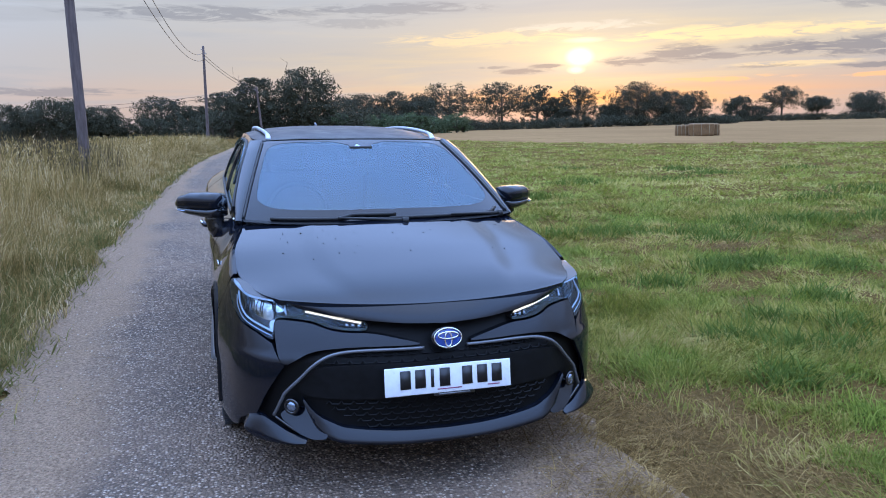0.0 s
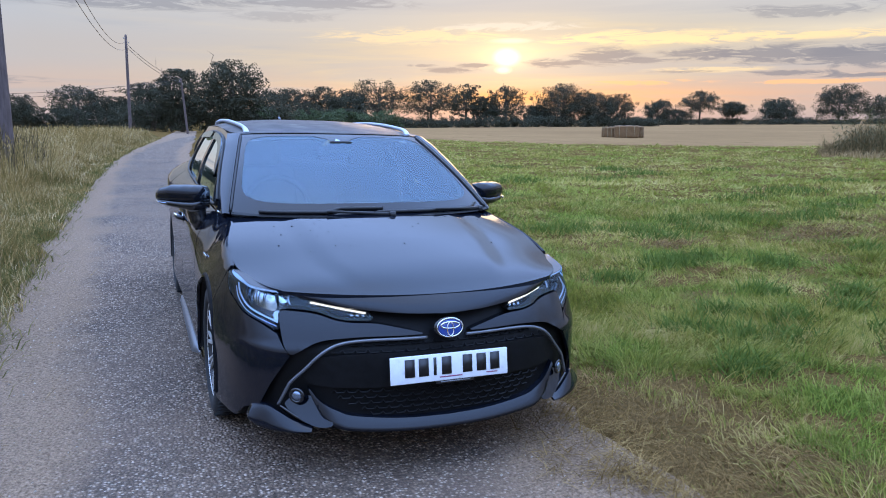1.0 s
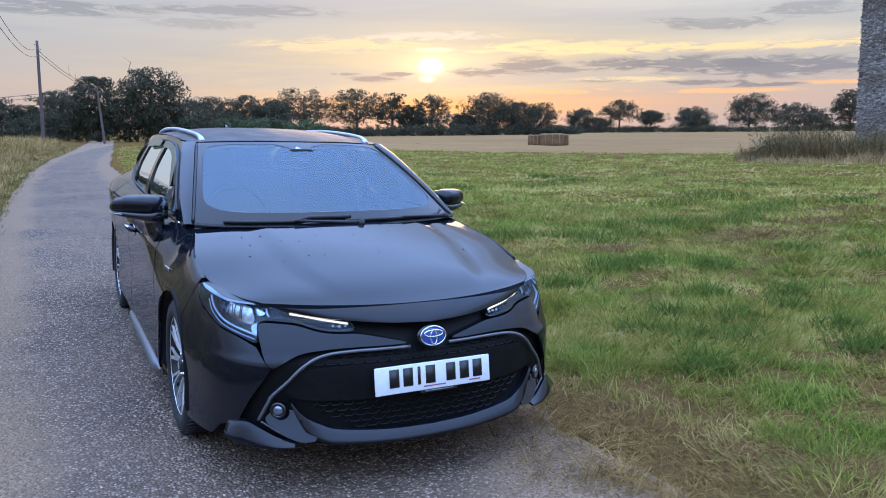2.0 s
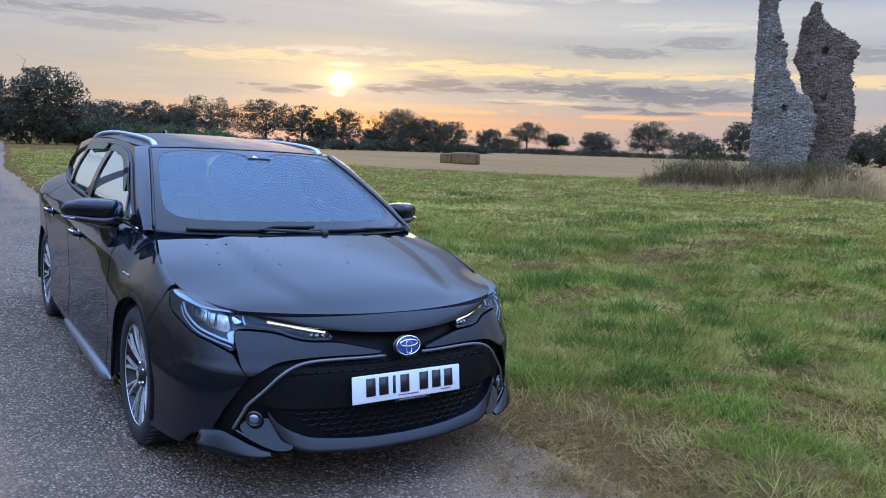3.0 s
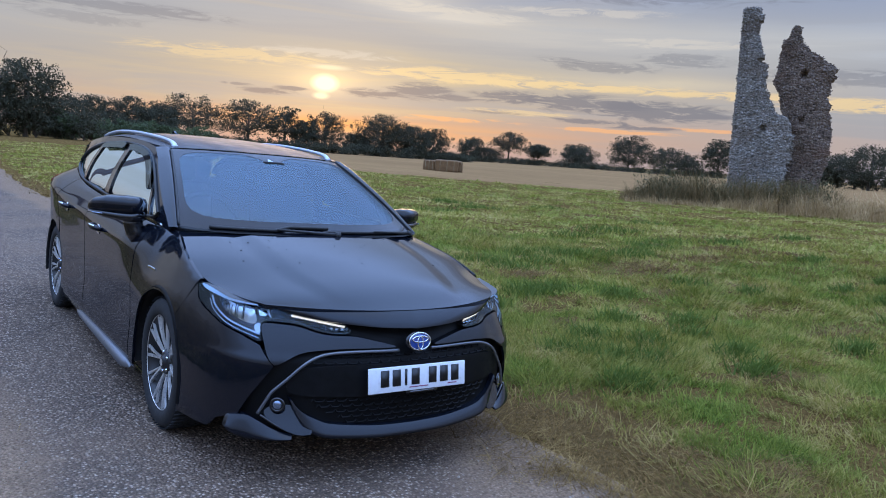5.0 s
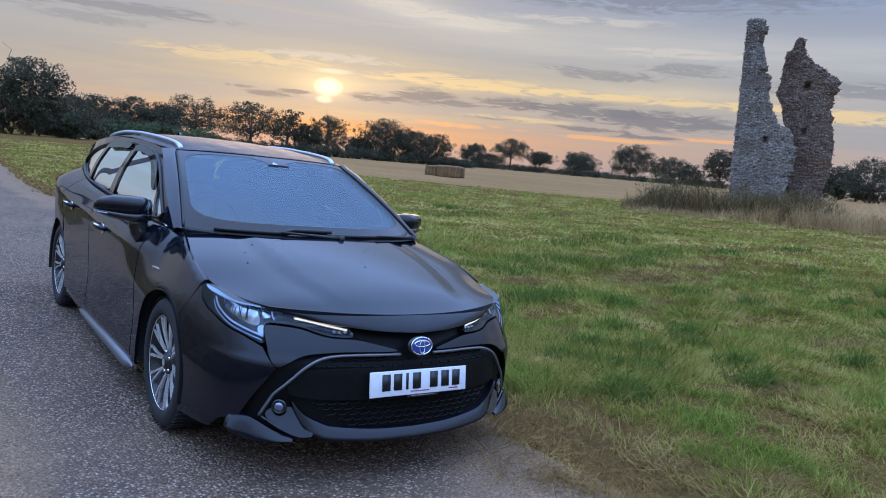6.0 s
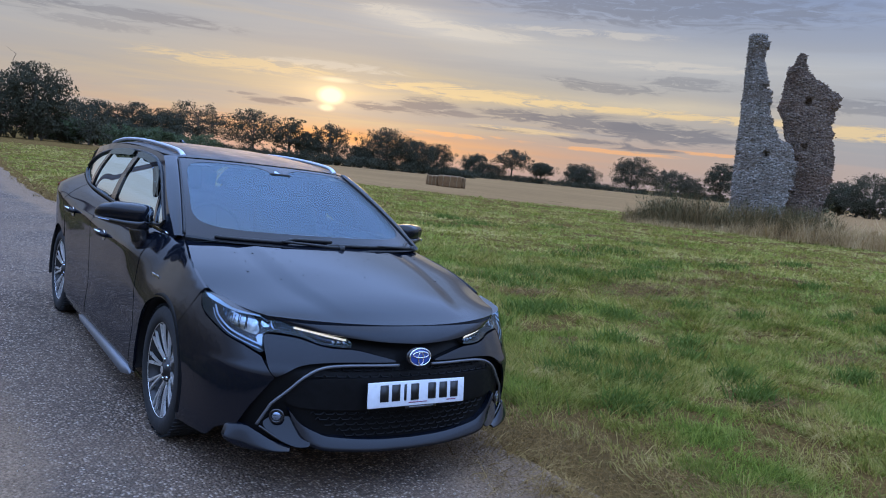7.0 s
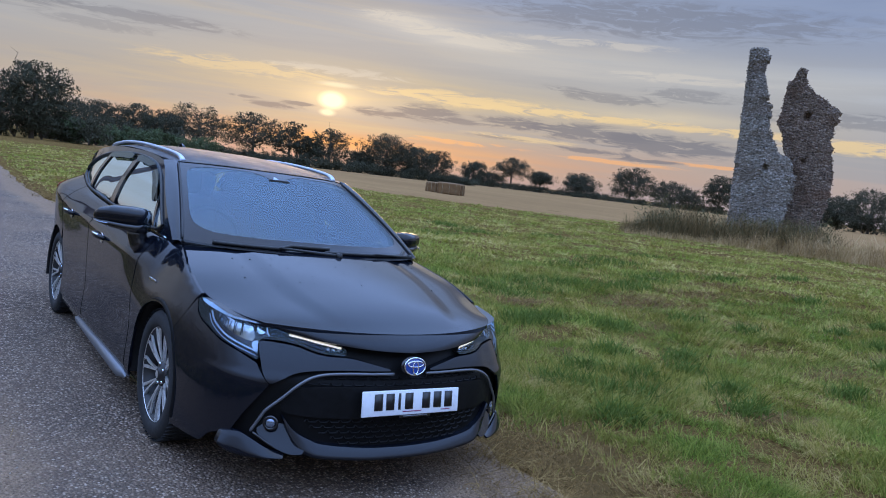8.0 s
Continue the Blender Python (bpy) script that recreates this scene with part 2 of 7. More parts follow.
# ---- materials ----
def asphalt():
    """Worn surface dressing: pale and dark chips in a dark binder, dusty brown towards the edges."""
    m, nt, b = mat_new("asphalt")
    p = place_of(nt)
    chips = voronoi(nt, p, 78.0, "F1", "Color")
    dist = voronoi(nt, p, 78.0)
    grit = voronoi(nt, p, 28.0, "F1", "Distance")
    big = noise_tex(nt, p, 0.55, 6.0, 0.65)
    track = noise_tex(nt, place_of(nt, (2.2, 0.12, 1.0)), 1.0, 3.0, 0.5)
    fine = noise_tex(nt, p, 70.0, 3.0, 0.6)
    s = nt.nodes.new("ShaderNodeSeparateColor")
    link(nt, chips, s.inputs[0])
    c = ramp(nt, s.outputs[0], [(0.0, (0.040, 0.030, 0.023)), (0.4, (0.145, 0.10, 0.071)), (0.75, (0.325, 0.23, 0.162)), (0.97, (0.62, 0.50, 0.40))])
    c = mixc(nt, ramp(nt, dist, [(0.3, 0.0), (0.6, 0.8)]), c, (0.05, 0.040, 0.034))
    c = mixc(nt, val(nt, "MULTIPLY", ramp(nt, grit, [(0.10, 0.8), (0.16, 0.0)]), ramp(nt, s.outputs[1], [(0.6, 0.0), (0.7, 1.0)])), c, (0.40, 0.37, 0.33))
    c = mixc(nt, ramp(nt, big, [(0.40, 0.0), (0.65, 0.5)]), c, (0.26, 0.172, 0.115))
    c = mixc(nt, ramp(nt, track, [(0.45, 0.0), (0.65, 0.15)]), c, (0.13, 0.105, 0.085))
    x = nt.nodes.new("ShaderNodeSeparateXYZ")
    link(nt, place_of(nt), x.inputs[0])
    bend = val(nt, "MULTIPLY", val(nt, "POWER", val(nt, "MAXIMUM", val(nt, "SUBTRACT", x.outputs[1], 12.0), 0.0), 2.0), 0.0015)
    off = val(nt, "ABSOLUTE", val(nt, "SUBTRACT", val(nt, "ADD", x.outputs[0], 0.62), bend))
    edge = val(nt, "ADD", off, val(nt, "MULTIPLY", val(nt, "SUBTRACT", big, 0.5), 0.9))
    c = mixc(nt, ramp(nt, edge, [(0.75, 0.0), (1.55, 0.8)]), c, mixc(nt, ramp(nt, fine, [(0.35, 0.0), (0.65, 1.0)]), (0.145, 0.09, 0.052), (0.37, 0.245, 0.155)))
    link(nt, c, b.inputs["Base Color"])
    b.inputs["Roughness"].default_value, b.inputs["Specular IOR Level"].default_value = 0.85, 0.2
    bump(nt, b, val(nt, "SUBTRACT", val(nt, "MULTIPLY", fine, 0.3), dist), 1.0, 0.012)
    return m


def soil():
    m, nt, b = mat_new("turf_soil")
    p = place_of(nt)
    a, c, f = noise_tex(nt, p, 0.35, 5.0), noise_tex(nt, p, 3.0, 6.0), noise_tex(nt, p, 40.0, 4.0, 0.7)
    col = ramp(nt, a, [(0.35, (0.085, 0.082, 0.010)), (0.55, (0.13, 0.102, 0.015)), (0.7, (0.18, 0.118, 0.022))])
    col = mixc(nt, ramp(nt, c, [(0.4, 0.0), (0.7, 0.7)]), col, (0.15, 0.118, 0.017))
    col = mixc(nt, ramp(nt, f, [(0.35, 0.55), (0.6, 0.0)]), col, (0.04, 0.032, 0.008))
    x = nt.nodes.new("ShaderNodeSeparateXYZ")
    link(nt, p, x.inputs[0])
    bend = val(nt, "MULTIPLY", val(nt, "POWER", val(nt, "MAXIMUM", val(nt, "SUBTRACT", x.outputs[1], 12.0), 0.0), 2.0), 0.0015)
    off = val(nt, "ABSOLUTE", val(nt, "SUBTRACT", val(nt, "ADD", x.outputs[0], 0.62), bend))
    edge = val(nt, "ADD", off, val(nt, "MULTIPLY", val(nt, "SUBTRACT", c, 0.5), 0.8))
    earth = mixc(nt, ramp(nt, f, [(0.35, 0.0), (0.65, 1.0)]), (0.065, 0.036, 0.013), (0.21, 0.125, 0.047))
    col = mixc(nt, ramp(nt, edge, [(1.75, 0.9), (2.5, 0.0)]), col, earth)
    link(nt, col, b.inputs["Base Color"])
    b.inputs["Roughness"].default_value, b.inputs["Specular IOR Level"].default_value = 1.0, 0.0
    bump(nt, b, f, 0.8, 0.03)
    return m


def stubble():
    m, nt, b = mat_new("stubble")
    p = place_of(nt, (0.9, 0.03, 1.0), (0, 0, radians(38)))
    rows = noise_tex(nt, p, 2.0, 4.0, 0.6)
    q = place_of(nt)
    a, f = noise_tex(nt, q, 0.05, 4.0), noise_tex(nt, q, 6.0, 6.0, 0.7)
    col = ramp(nt, a, [(0.3, (0.26, 0.15, 0.066)), (0.7, (0.345, 0.205, 0.09))])
    col = mixc(nt, ramp(nt, rows, [(0.4, 0.0), (0.65, 0.6)]), col, (0.20, 0.112, 0.05))
    col = mixc(nt, ramp(nt, f, [(0.35, 0.5), (0.6, 0.0)]), col, (0.19, 0.115, 0.06))
    link(nt, col, b.inputs["Base Color"])
    b.inputs["Roughness"].default_value, b.inputs["Specular IOR Level"].default_value = 1.0, 0.0
    return m


def blades(name, stops, patch, patch_scale, through_light=0.35, lush=None):
    """Grass: each blade its own tone, whole patches drier or greener."""
    m, nt, b = mat_new(name)
    g = nt.nodes.new("ShaderNodeNewGeometry")
    isl = g.outputs["Random Per Island"]
    p = place_of(nt)
    n = mixc(nt, 0.45, noise_tex(nt, p, patch_scale, 5.0, 0.6), noise_tex(nt, p, patch_scale * 3.7, 4.0, 0.6))
    fac = val(nt, "ADD", val(nt, "MULTIPLY", val(nt, "SUBTRACT", isl, 0.22), 0.85), val(nt, "MULTIPLY", val(nt, "SUBTRACT", n, 0.5), patch), clamp=True)
    col = ramp(nt, val(nt, "ADD", fac, 0.25, clamp=True), stops)
    if lush:
        other = noise_tex(nt, place_of(nt, (1, 1, 0)), patch_scale * 0.6, 5.0, 0.65, 0.5)
        col = mixc(nt, ramp(nt, other, [(0.48, 0.0), (0.60, 0.75)]), col, mixc(nt, isl, lush[0], lush[1]))
    link(nt, col, b.inputs["Base Color"])
    b.inputs["Roughness"].default_value = 0.6
    b.inputs["Specular IOR Level"].default_value = 0.04
    t = nt.nodes.new("ShaderNodeBsdfTranslucent")
    link(nt, col, t.inputs[0])
    mx = nt.nodes.new("ShaderNodeMixShader")
    mx.inputs[0].default_value = through_light
    link(nt, b.outputs[0], mx.inputs[1])
    link(nt, t.outputs[0], mx.inputs[2])
    link(nt, mx.outputs[0], nt.nodes["Material Output"].inputs[0])
    return m


def bark(name="bark", c1=(0.05, 0.038, 0.028), c2=(0.12, 0.095, 0.07)):
    m, nt, b = mat_new(name)
    n = noise_tex(nt, place_of(nt, (6, 6, 0.8), local=True), 3.0, 6.0, 0.65)
    link(nt, ramp(nt, n, [(0.3, c1), (0.7, c2)]), b.inputs["Base Color"])
    b.inputs["Roughness"].default_value = 0.9
    bump(nt, b, n, 0.8, 0.02)
    return m


def flint(name, dark, mid, light, mortar, warm):
    m, nt, b = mat_new(name)
    p = place_of(nt, (1, 1, 1.6), local=True)
    col = voronoi(nt, p, 8.0, "F1", "Color")
    d = voronoi(nt, p, 8.0)
    s = nt.nodes.new("ShaderNodeSeparateColor")
    link(nt, col, s.inputs[0])
    n = noise_tex(nt, p, 0.6, 5.0, 0.6)
    f = noise_tex(nt, p, 30.0, 4.0, 0.6)
    c = ramp(nt, s.outputs[0], [(0.0, dark), (0.5, mid), (1.0, light)])
    c = mixc(nt, ramp(nt, d, [(0.35, 0.0), (0.6, 0.9)]), c, mortar)
    c = mixc(nt, ramp(nt, n, [(0.48, 0.0), (0.66, 0.6)]), c, warm)
    c = mixc(nt, ramp(nt, f, [(0.3, 0.35), (0.6, 0.0)]), c, dark)
    link(nt, c, b.inputs["Base Color"])
    b.inputs["Roughness"].default_value = 0.8
    bump(nt, b, val(nt, "SUBTRACT", val(nt, "MULTIPLY", f, 0.3), d), 0.8, 0.05)
    return m


def plain(name, col, rough=0.5, metal=0.0, coat=0.0, spec=0.5, grain=0.0, gscale=40.0):
    m, nt, b = mat_new(name)
    b.inputs["Base Color"].default_value = (*col, 1)
    b.inputs["Roughness"].default_value, b.inputs["Metallic"].default_value = rough, metal
    b.inputs["Coat Weight"].default_value, b.inputs["Coat Roughness"].default_value = coat, 0.03
    b.inputs["Specular IOR Level"].default_value = spec
    if grain:
        n = noise_tex(nt, place_of(nt, local=True), gscale, 5.0, 0.6)
        lo, hi = tuple(c * (1 - grain) for c in col), tuple(min(1, c * (1 + grain)) for c in col)
        link(nt, ramp(nt, n, [(0.3, lo), (0.7, hi)]), b.inputs["Base Color"])
        link(nt, ramp(nt, n, [(0.3, max(0, rough - 0.12)), (0.7, min(1, rough + 0.12))]), b.inputs["Roughness"])
    return m


ASPHALT, SOIL, STUBBLE = asphalt(), soil(), stubble()
MEADOW = blades("meadow_grass", [(0.0, (0.055, 0.072, 0.014)), (0.22, (0.15, 0.162, 0.030)), (0.48, (0.275, 0.26, 0.050)), (0.78, (0.38, 0.305, 0.085)), (1.0, (0.46, 0.345, 0.13))], 4.2, 1.1, lush=((0.065, 0.112, 0.016), (0.27, 0.335, 0.055)))
MEADOW_FAR = blades("far_meadow_grass", [(0.0, (0.15, 0.155, 0.027)), (0.3, (0.28, 0.26, 0.052)), (0.6, (0.39, 0.335, 0.085)), (1.0, (0.53, 0.42, 0.16))], 3.4, 0.35, lush=((0.18, 0.22, 0.032), (0.30, 0.335, 0.065)))
DRY = blades("dry_grass", [(0.0, (0.065, 0.062, 0.02)), (0.28, (0.19, 0.14, 0.045)), (0.55, (0.36, 0.24, 0.088)), (0.82, (0.52, 0.37, 0.16)), (1.0, (0.72, 0.56, 0.33))], 2.6, 0.8)
HAY = blades("cut_hay", [(0.0, (0.06, 0.036, 0.012)), (0.4, (0.155, 0.092, 0.031)), (0.8, (0.28, 0.17, 0.058)), (1.0, (0.42, 0.28, 0.11))], 1.6, 1.8, 0.1)
WEED = blades("rank_weeds", [(0.0, (0.07, 0.058, 0.022)), (0.4, (0.16, 0.115, 0.052)), (0.8, (0.28, 0.19, 0.09)), (1.0, (0.40, 0.28, 0.14))], 1.0, 0.6)
LEAF = blades("leaves", [(0.0, (0.052, 0.054, 0.036)), (0.5, (0.070, 0.071, 0.047)), (1.0, (0.092, 0.090, 0.058))], 0.8, 0.15, 0.2)
LEAF_PALE = blades("pale_leaves", [(0.0, (0.06, 0.08, 0.045)), (0.5, (0.095, 0.125, 0.065)), (1.0, (0.14, 0.165, 0.085))], 0.8, 0.15, 0.25)
VERGE_LEAF = blades("verge_leaves", [(0.0, (0.065, 0.075, 0.020)), (0.4, (0.13, 0.125, 0.035)), (0.8, (0.22, 0.175, 0.06)), (1.0, (0.31, 0.225, 0.09))], 1.8, 1.4)
BARK = bark()
POLE_WOOD = bark("pole_wood", (0.07, 0.05, 0.045), (0.16, 0.12, 0.11))
FLINT = flint("flint_face", (0.10, 0.088, 0.075), (0.26, 0.235, 0.20), (0.50, 0.455, 0.40), (0.27, 0.23, 0.185), (0.16, 0.11, 0.075))
RUBBLE = flint("flint_core", (0.055, 0.038, 0.028), (0.17, 0.125, 0.092), (0.36, 0.28, 0.22), (0.185, 0.125, 0.085), (0.17, 0.088, 0.048))
STRAW = plain("straw", (0.165, 0.092, 0.036), 0.9, grain=0.45, gscale=14)

# ---- ground, road, fields ----
def road_mid(y):
    y = np.asarray(y, float)
    return -0.62 + 0.0015 * np.clip(y - 12, 0, 36) ** 2 + 0.085 * np.clip(y - 48, 0, None)


HALF = 1.43


def ground_z(x, y):
    """The lie of the land: level, with the slight slope on which the car stands, and a low bank beside the road."""
    x, y = np.asarray(x, float), np.asarray(y, float)
    w = 1 - smoothstep(5, 15, np.hypot(x, y - 1.5))
    z = w * (0.01745 * y - 0.02619 * x)
    off = np.abs(x - road_mid(y)) - HALF
    rough = smoothstep(0.1, 1.5, off) * (1 - smoothstep(60, 200, np.hypot(x, y)))
    z = z + rough * (0.035 * np.sin(1.3 * x + 0.4 * y) * np.sin(0.9 * y - 0.5 * x) + 0.02 * np.sin(3.1 * x + 1.0) * np.sin(2.7 * y) + 0.03)
    bank = smoothstep(0.2, 2.6, -(x - road_mid(y)) - HALF) * (1 - smoothstep(40, 80, np.abs(x)))
    return z + 0.16 * bank


def grid_axis(near, step, far, grow):
    a, s = [0.0], step
    while a[-1] < far:
        if a[-1] > near:
            s *= grow
        a.append(a[-1] + s)
    return np.array([-v for v in a[:0:-1]] + a)


def sheet(xs, ys, lift, fn=None):
    X, Y = np.meshgrid(xs, ys)
    if fn is not None:
        X = fn(X, Y)
    Z = ground_z(X, Y) + lift
    n, k = X.shape
    i = np.arange(n * k).reshape(n, k)
    f = np.stack([i[:-1, :-1], i[:-1, 1:], i[1:, 1:], i[1:, :-1]], -1).reshape(-1, 4)
    return np.stack([X, Y, Z], -1).reshape(-1, 3), f


v, f = sheet(grid_axis(10, 0.3, 2500, 1.12), grid_axis(14, 0.3, 2500, 1.12), -0.03)
ground = tagged(mesh_np("ground", v, f, SOIL, smooth=True), "grassy farmland soil reaching to the horizon", "ground", kind="structure")

ys = np.concatenate([np.arange(-40, -6, 1.0), np.arange(-6, 14, 0.2), np.arange(14, 120, 1.0)])
us = np.linspace(-1, 1, 25)
edge = random.Random(3)
ph = [edge.uniform(0, 6.3) for _ in range(6)]


def ragged(U, Y):
    side_w = HALF + 0.06 * np.sin(2.3 * Y + ph[0]) + 0.05 * np.sin(5.9 * Y + ph[1] + U) + 0.03 * np.sin(13 * Y + ph[2])
    return road_mid(Y) + U * side_w


v, f = sheet(us, ys, 0.0, ragged)
tagged(mesh_np("road", v, f, ASPHALT, smooth=True), "narrow grey tarmac country lane with gritty worn edges", "road", kind="structure")


# the harvested field behind the meadow
def field_edge(x):
    x = np.asarray(x, float)
    return np.where(x > 18.3, 22.0 + 95.0 / np.clip(x - 17.5, 0.8, None) - 0.35 * np.clip(x - 36, 0, None), 140.0)


X, D = np.meshgrid(np.concatenate([np.arange(18.4, 24, 0.4), np.arange(24, 60, 2.0), np.arange(60, 420, 12.0)]), np.concatenate([[0.0, 0.6], np.linspace(2.5, 60, 24), np.linspace(70, 900, 40)]))
X = X + 0.22 * D
Y = field_edge(X - 0.22 * D) + D
Z = ground_z(X, Y) + np.where(D > 0, 0.02, -0.05)
i = np.arange(X.size).reshape(X.shape)
f = np.stack([i[:-1, :-1], i[:-1, 1:], i[1:, 1:], i[1:, :-1]], -1).reshape(-1, 4)
tagged(mesh_np("stubble_field", np.stack([X, Y, Z], -1).reshape(-1, 3), f, STUBBLE, smooth=True), "pale golden harvested stubble field with faint rows", "field", kind="structure")


# ---- grass ----
def blade_mesh(name, rng, x, y, h, w, lean, material, label, category, seg=2, curl=0.5, z=None, comb=0.0):
    """Many blades at x, y, each with its own height, width and lean, as one mesh."""
    n = len(x)
    z = ground_z(x, y) - 0.03 if z is None else z
    a, t = rng.uniform(0, 2 * np.pi, n), rng.uniform(0, 2 * np.pi, n)
    if comb:
        # blades lie over together, each clump its own way
        t = 4.5 * lumps(x, y, 1.1, 61) + 1.5 * lumps(x, y, 4.0, 62) + rng.normal(0, comb, n)
        a = t + np.pi / 2 + rng.normal(0, 0.7, n)
    dx, dy = np.cos(a) * w / 2, np.sin(a) * w / 2
    lx, ly = np.cos(t) * lean, np.sin(t) * lean
    rows = []
    for k in range(seg + 1):
        u = k / seg
        b = u * (1 - curl) + u * u * curl
        px, py = x + lx * h * b, y + ly * h * b
        pz = z + h * np.sqrt(np.clip(1 - (lean * b) ** 2 * 0.6, 0.1, 1)) * u
        s = 1 - u ** 1.5
        if k < seg:
            rows += [np.stack([px - dx * s, py - dy * s, pz], -1), np.stack([px + dx * s, py + dy * s, pz], -1)]
        else:
            rows.append(np.stack([px, py, pz], -1))
    m = len(rows)
    v = np.stack(rows, 1).reshape(-1, 3)
    base = np.arange(n)[:, None] * m
    tris = []
    for k in range(seg - 1):
        tris += [base + np.array([2 * k, 2 * k + 1, 2 * k + 3]), base + np.array([2 * k, 2 * k + 3, 2 * k + 2])]
    tris.append(base + np.array([2 * seg - 2, 2 * seg - 1, 2 * seg]))
    return tagged(mesh_np(name, v, np.concatenate(tris), material), label, category, kind="stuff")


def fan(rng, n, r0, r1, a0, a1, cx=-1.2, cy=-2.8):
    """Points spread evenly on a logarithmic fan about the parking place."""
    r, a = np.exp(rng.uniform(np.log(r0), np.log(r1), n)), np.radians(rng.uniform(a0, a1, n))
    return cx + r * np.sin(a), cy + r * np.cos(a), r


def lumps(x, y, s, seed):
    """A smooth random field, about -1 to 1."""
    q = np.random.default_rng(seed)
    out = 0
    for _ in range(7):
        k, p = q.normal(0, s, 2), q.uniform(0, 6.3)
        out = out + np.sin(k[0] * x + k[1] * y + p)
    return out / 3.2


rng = np.random.default_rng(5)
# worn and matted places in the meadow: x, y, half length, half width, turn
BARE = [(7.5, 4.7, 1.0, 0.75, 5), (4.75, 4.45, 0.45, 0.28, 0), (9.6, 5.4, 0.8, 0.35, -10), (2.28, 1.52, 0.16, 0.10, 0), (3.3, 2.2, 0.2, 0.14, 20), (6.0, 3.2, 0.4, 0.2, 10), (11.5, 6.0, 0.9, 0.35, -10)]

for _ in range(38):
    u, a = math.exp(rng.uniform(math.log(3.5), math.log(30))), radians(rng.uniform(25, 80))
    BARE.append((-1.2 + u * math.sin(a), -2.8 + u * math.cos(a), rng.uniform(0.15, 0.5) * (0.6 + 0.06 * u), rng.uniform(0.10, 0.25) * (0.6 + 0.04 * u), rng.uniform(-30, 30)))


def worn(x, y):
    out = 0 * x
    for bx, by, l, w, t in BARE:
        c, s = math.cos(radians(t)), math.sin(radians(t))
        u, v = (x - bx) * c + (y - by) * s, -(x - bx) * s + (y - by) * c
        out = np.maximum(out, np.exp(-((u / l) ** 2 + (v / w) ** 2) ** 1.5))
    return out


def dry_strip(x, y, off):
    """How far the cut, dried strip beside the lane reaches."""
    wide = 0.55 + 0.55 * smoothstep(3.0, -1.5, y) + 0.15 * lumps(x, y, 2.5, 31)
    return np.clip(1.25 - off / wide, 0, 1)


def meadow(n, r0, r1, seg, wide, label, mat):
    """Meadow blades between two distances from the parking place."""
    x, y, r = fan(rng, n, r0, r1, -2, 88)
    off = x - road_mid(y) - HALF
    keep = (off > 0.03 + 0.10 * lumps(x, y, 4.0, 8)) & (y < field_edge(x) + 0.9 + 0.5 * lumps(x, y, 1.5, 14))
    thin = np.maximum(0.90 * smoothstep(0.1, 0.75, dry_strip(x, y, off)), 0.8 * worn(x, y))
    keep &= rng.uniform(0, 1, len(x)) > thin
    x, y, r, off = x[keep], y[keep], r[keep], off[keep]
    tuft = np.clip(0.8 * lumps(x, y, 2.0, 11) + 0.9 * lumps(x, y, 7.5, 12) + 0.5 * lumps(x, y, 16.0, 13), -1.3, 2.0)
    gap = rng.uniform(0, 1, len(x)) > 0.9 * smoothstep(0.15, -0.95, tuft) * smoothstep(16, 5, r)
    x, y, r, off, tuft = x[gap], y[gap], r[gap], off[gap], tuft[gap]
    h = (0.058 + 0.036 * tuft + 0.02 * rng.normal(0, 1, len(x))).clip(0.025, 0.26) * rng.uniform(0.5, 1.6, len(x)) * smoothstep(-0.1, 0.6, off).clip(0.4, 1)
    w = (wide[0] + wide[1] * r) * rng.uniform(0.6, 1.3, len(x))
    blade_mesh("meadow_grass", rng, x, y, h, w, rng.uniform(0.5, 2.0, len(x)), mat, label, "grass", seg, comb=0.9)


meadow(230000, 1.5, 5.5, 2, (0.0030, 0.0009), "rough mown meadow grass, patchy green and yellow", MEADOW)
meadow(300000, 5.5, 15, 1, (0.0030, 0.0014), "rough mown meadow grass with bare patches", MEADOW)
meadow(220000, 15, 75, 1, (0.005, 0.0022), "yellow-green meadow grass stretching towards the stubble field", MEADOW_FAR)

# taller coarse tufts standing out of the meadow
cx, cy, cr = fan(rng, 1500, 2.2, 45, 5, 86)
ok = (cx - road_mid(cy) - HALF > 0.9) & (cy < field_edge(cx) - 1) & (worn(cx, cy) < 0.3)
cx, cy, cr = cx[ok], cy[ok], cr[ok]
n = 30
x, y = np.repeat(cx, n) + rng.normal(0, 1, len(cx) * n) * (0.035 + 0.006 * np.repeat(cr, n)), np.repeat(cy, n) + rng.normal(0, 1, len(cx) * n) * (0.035 + 0.006 * np.repeat(cr, n))
r = np.repeat(cr, n)
blade_mesh("grass_tufts", rng, x, y, rng.uniform(0.06, 0.16, len(x)), (0.0024 + 0.0008 * r) * rng.uniform(0.7, 1.3, len(x)), rng.uniform(0.3, 1.5, len(x)), MEADOW, "coarse green grass tufts in the meadow", "grass", 3)
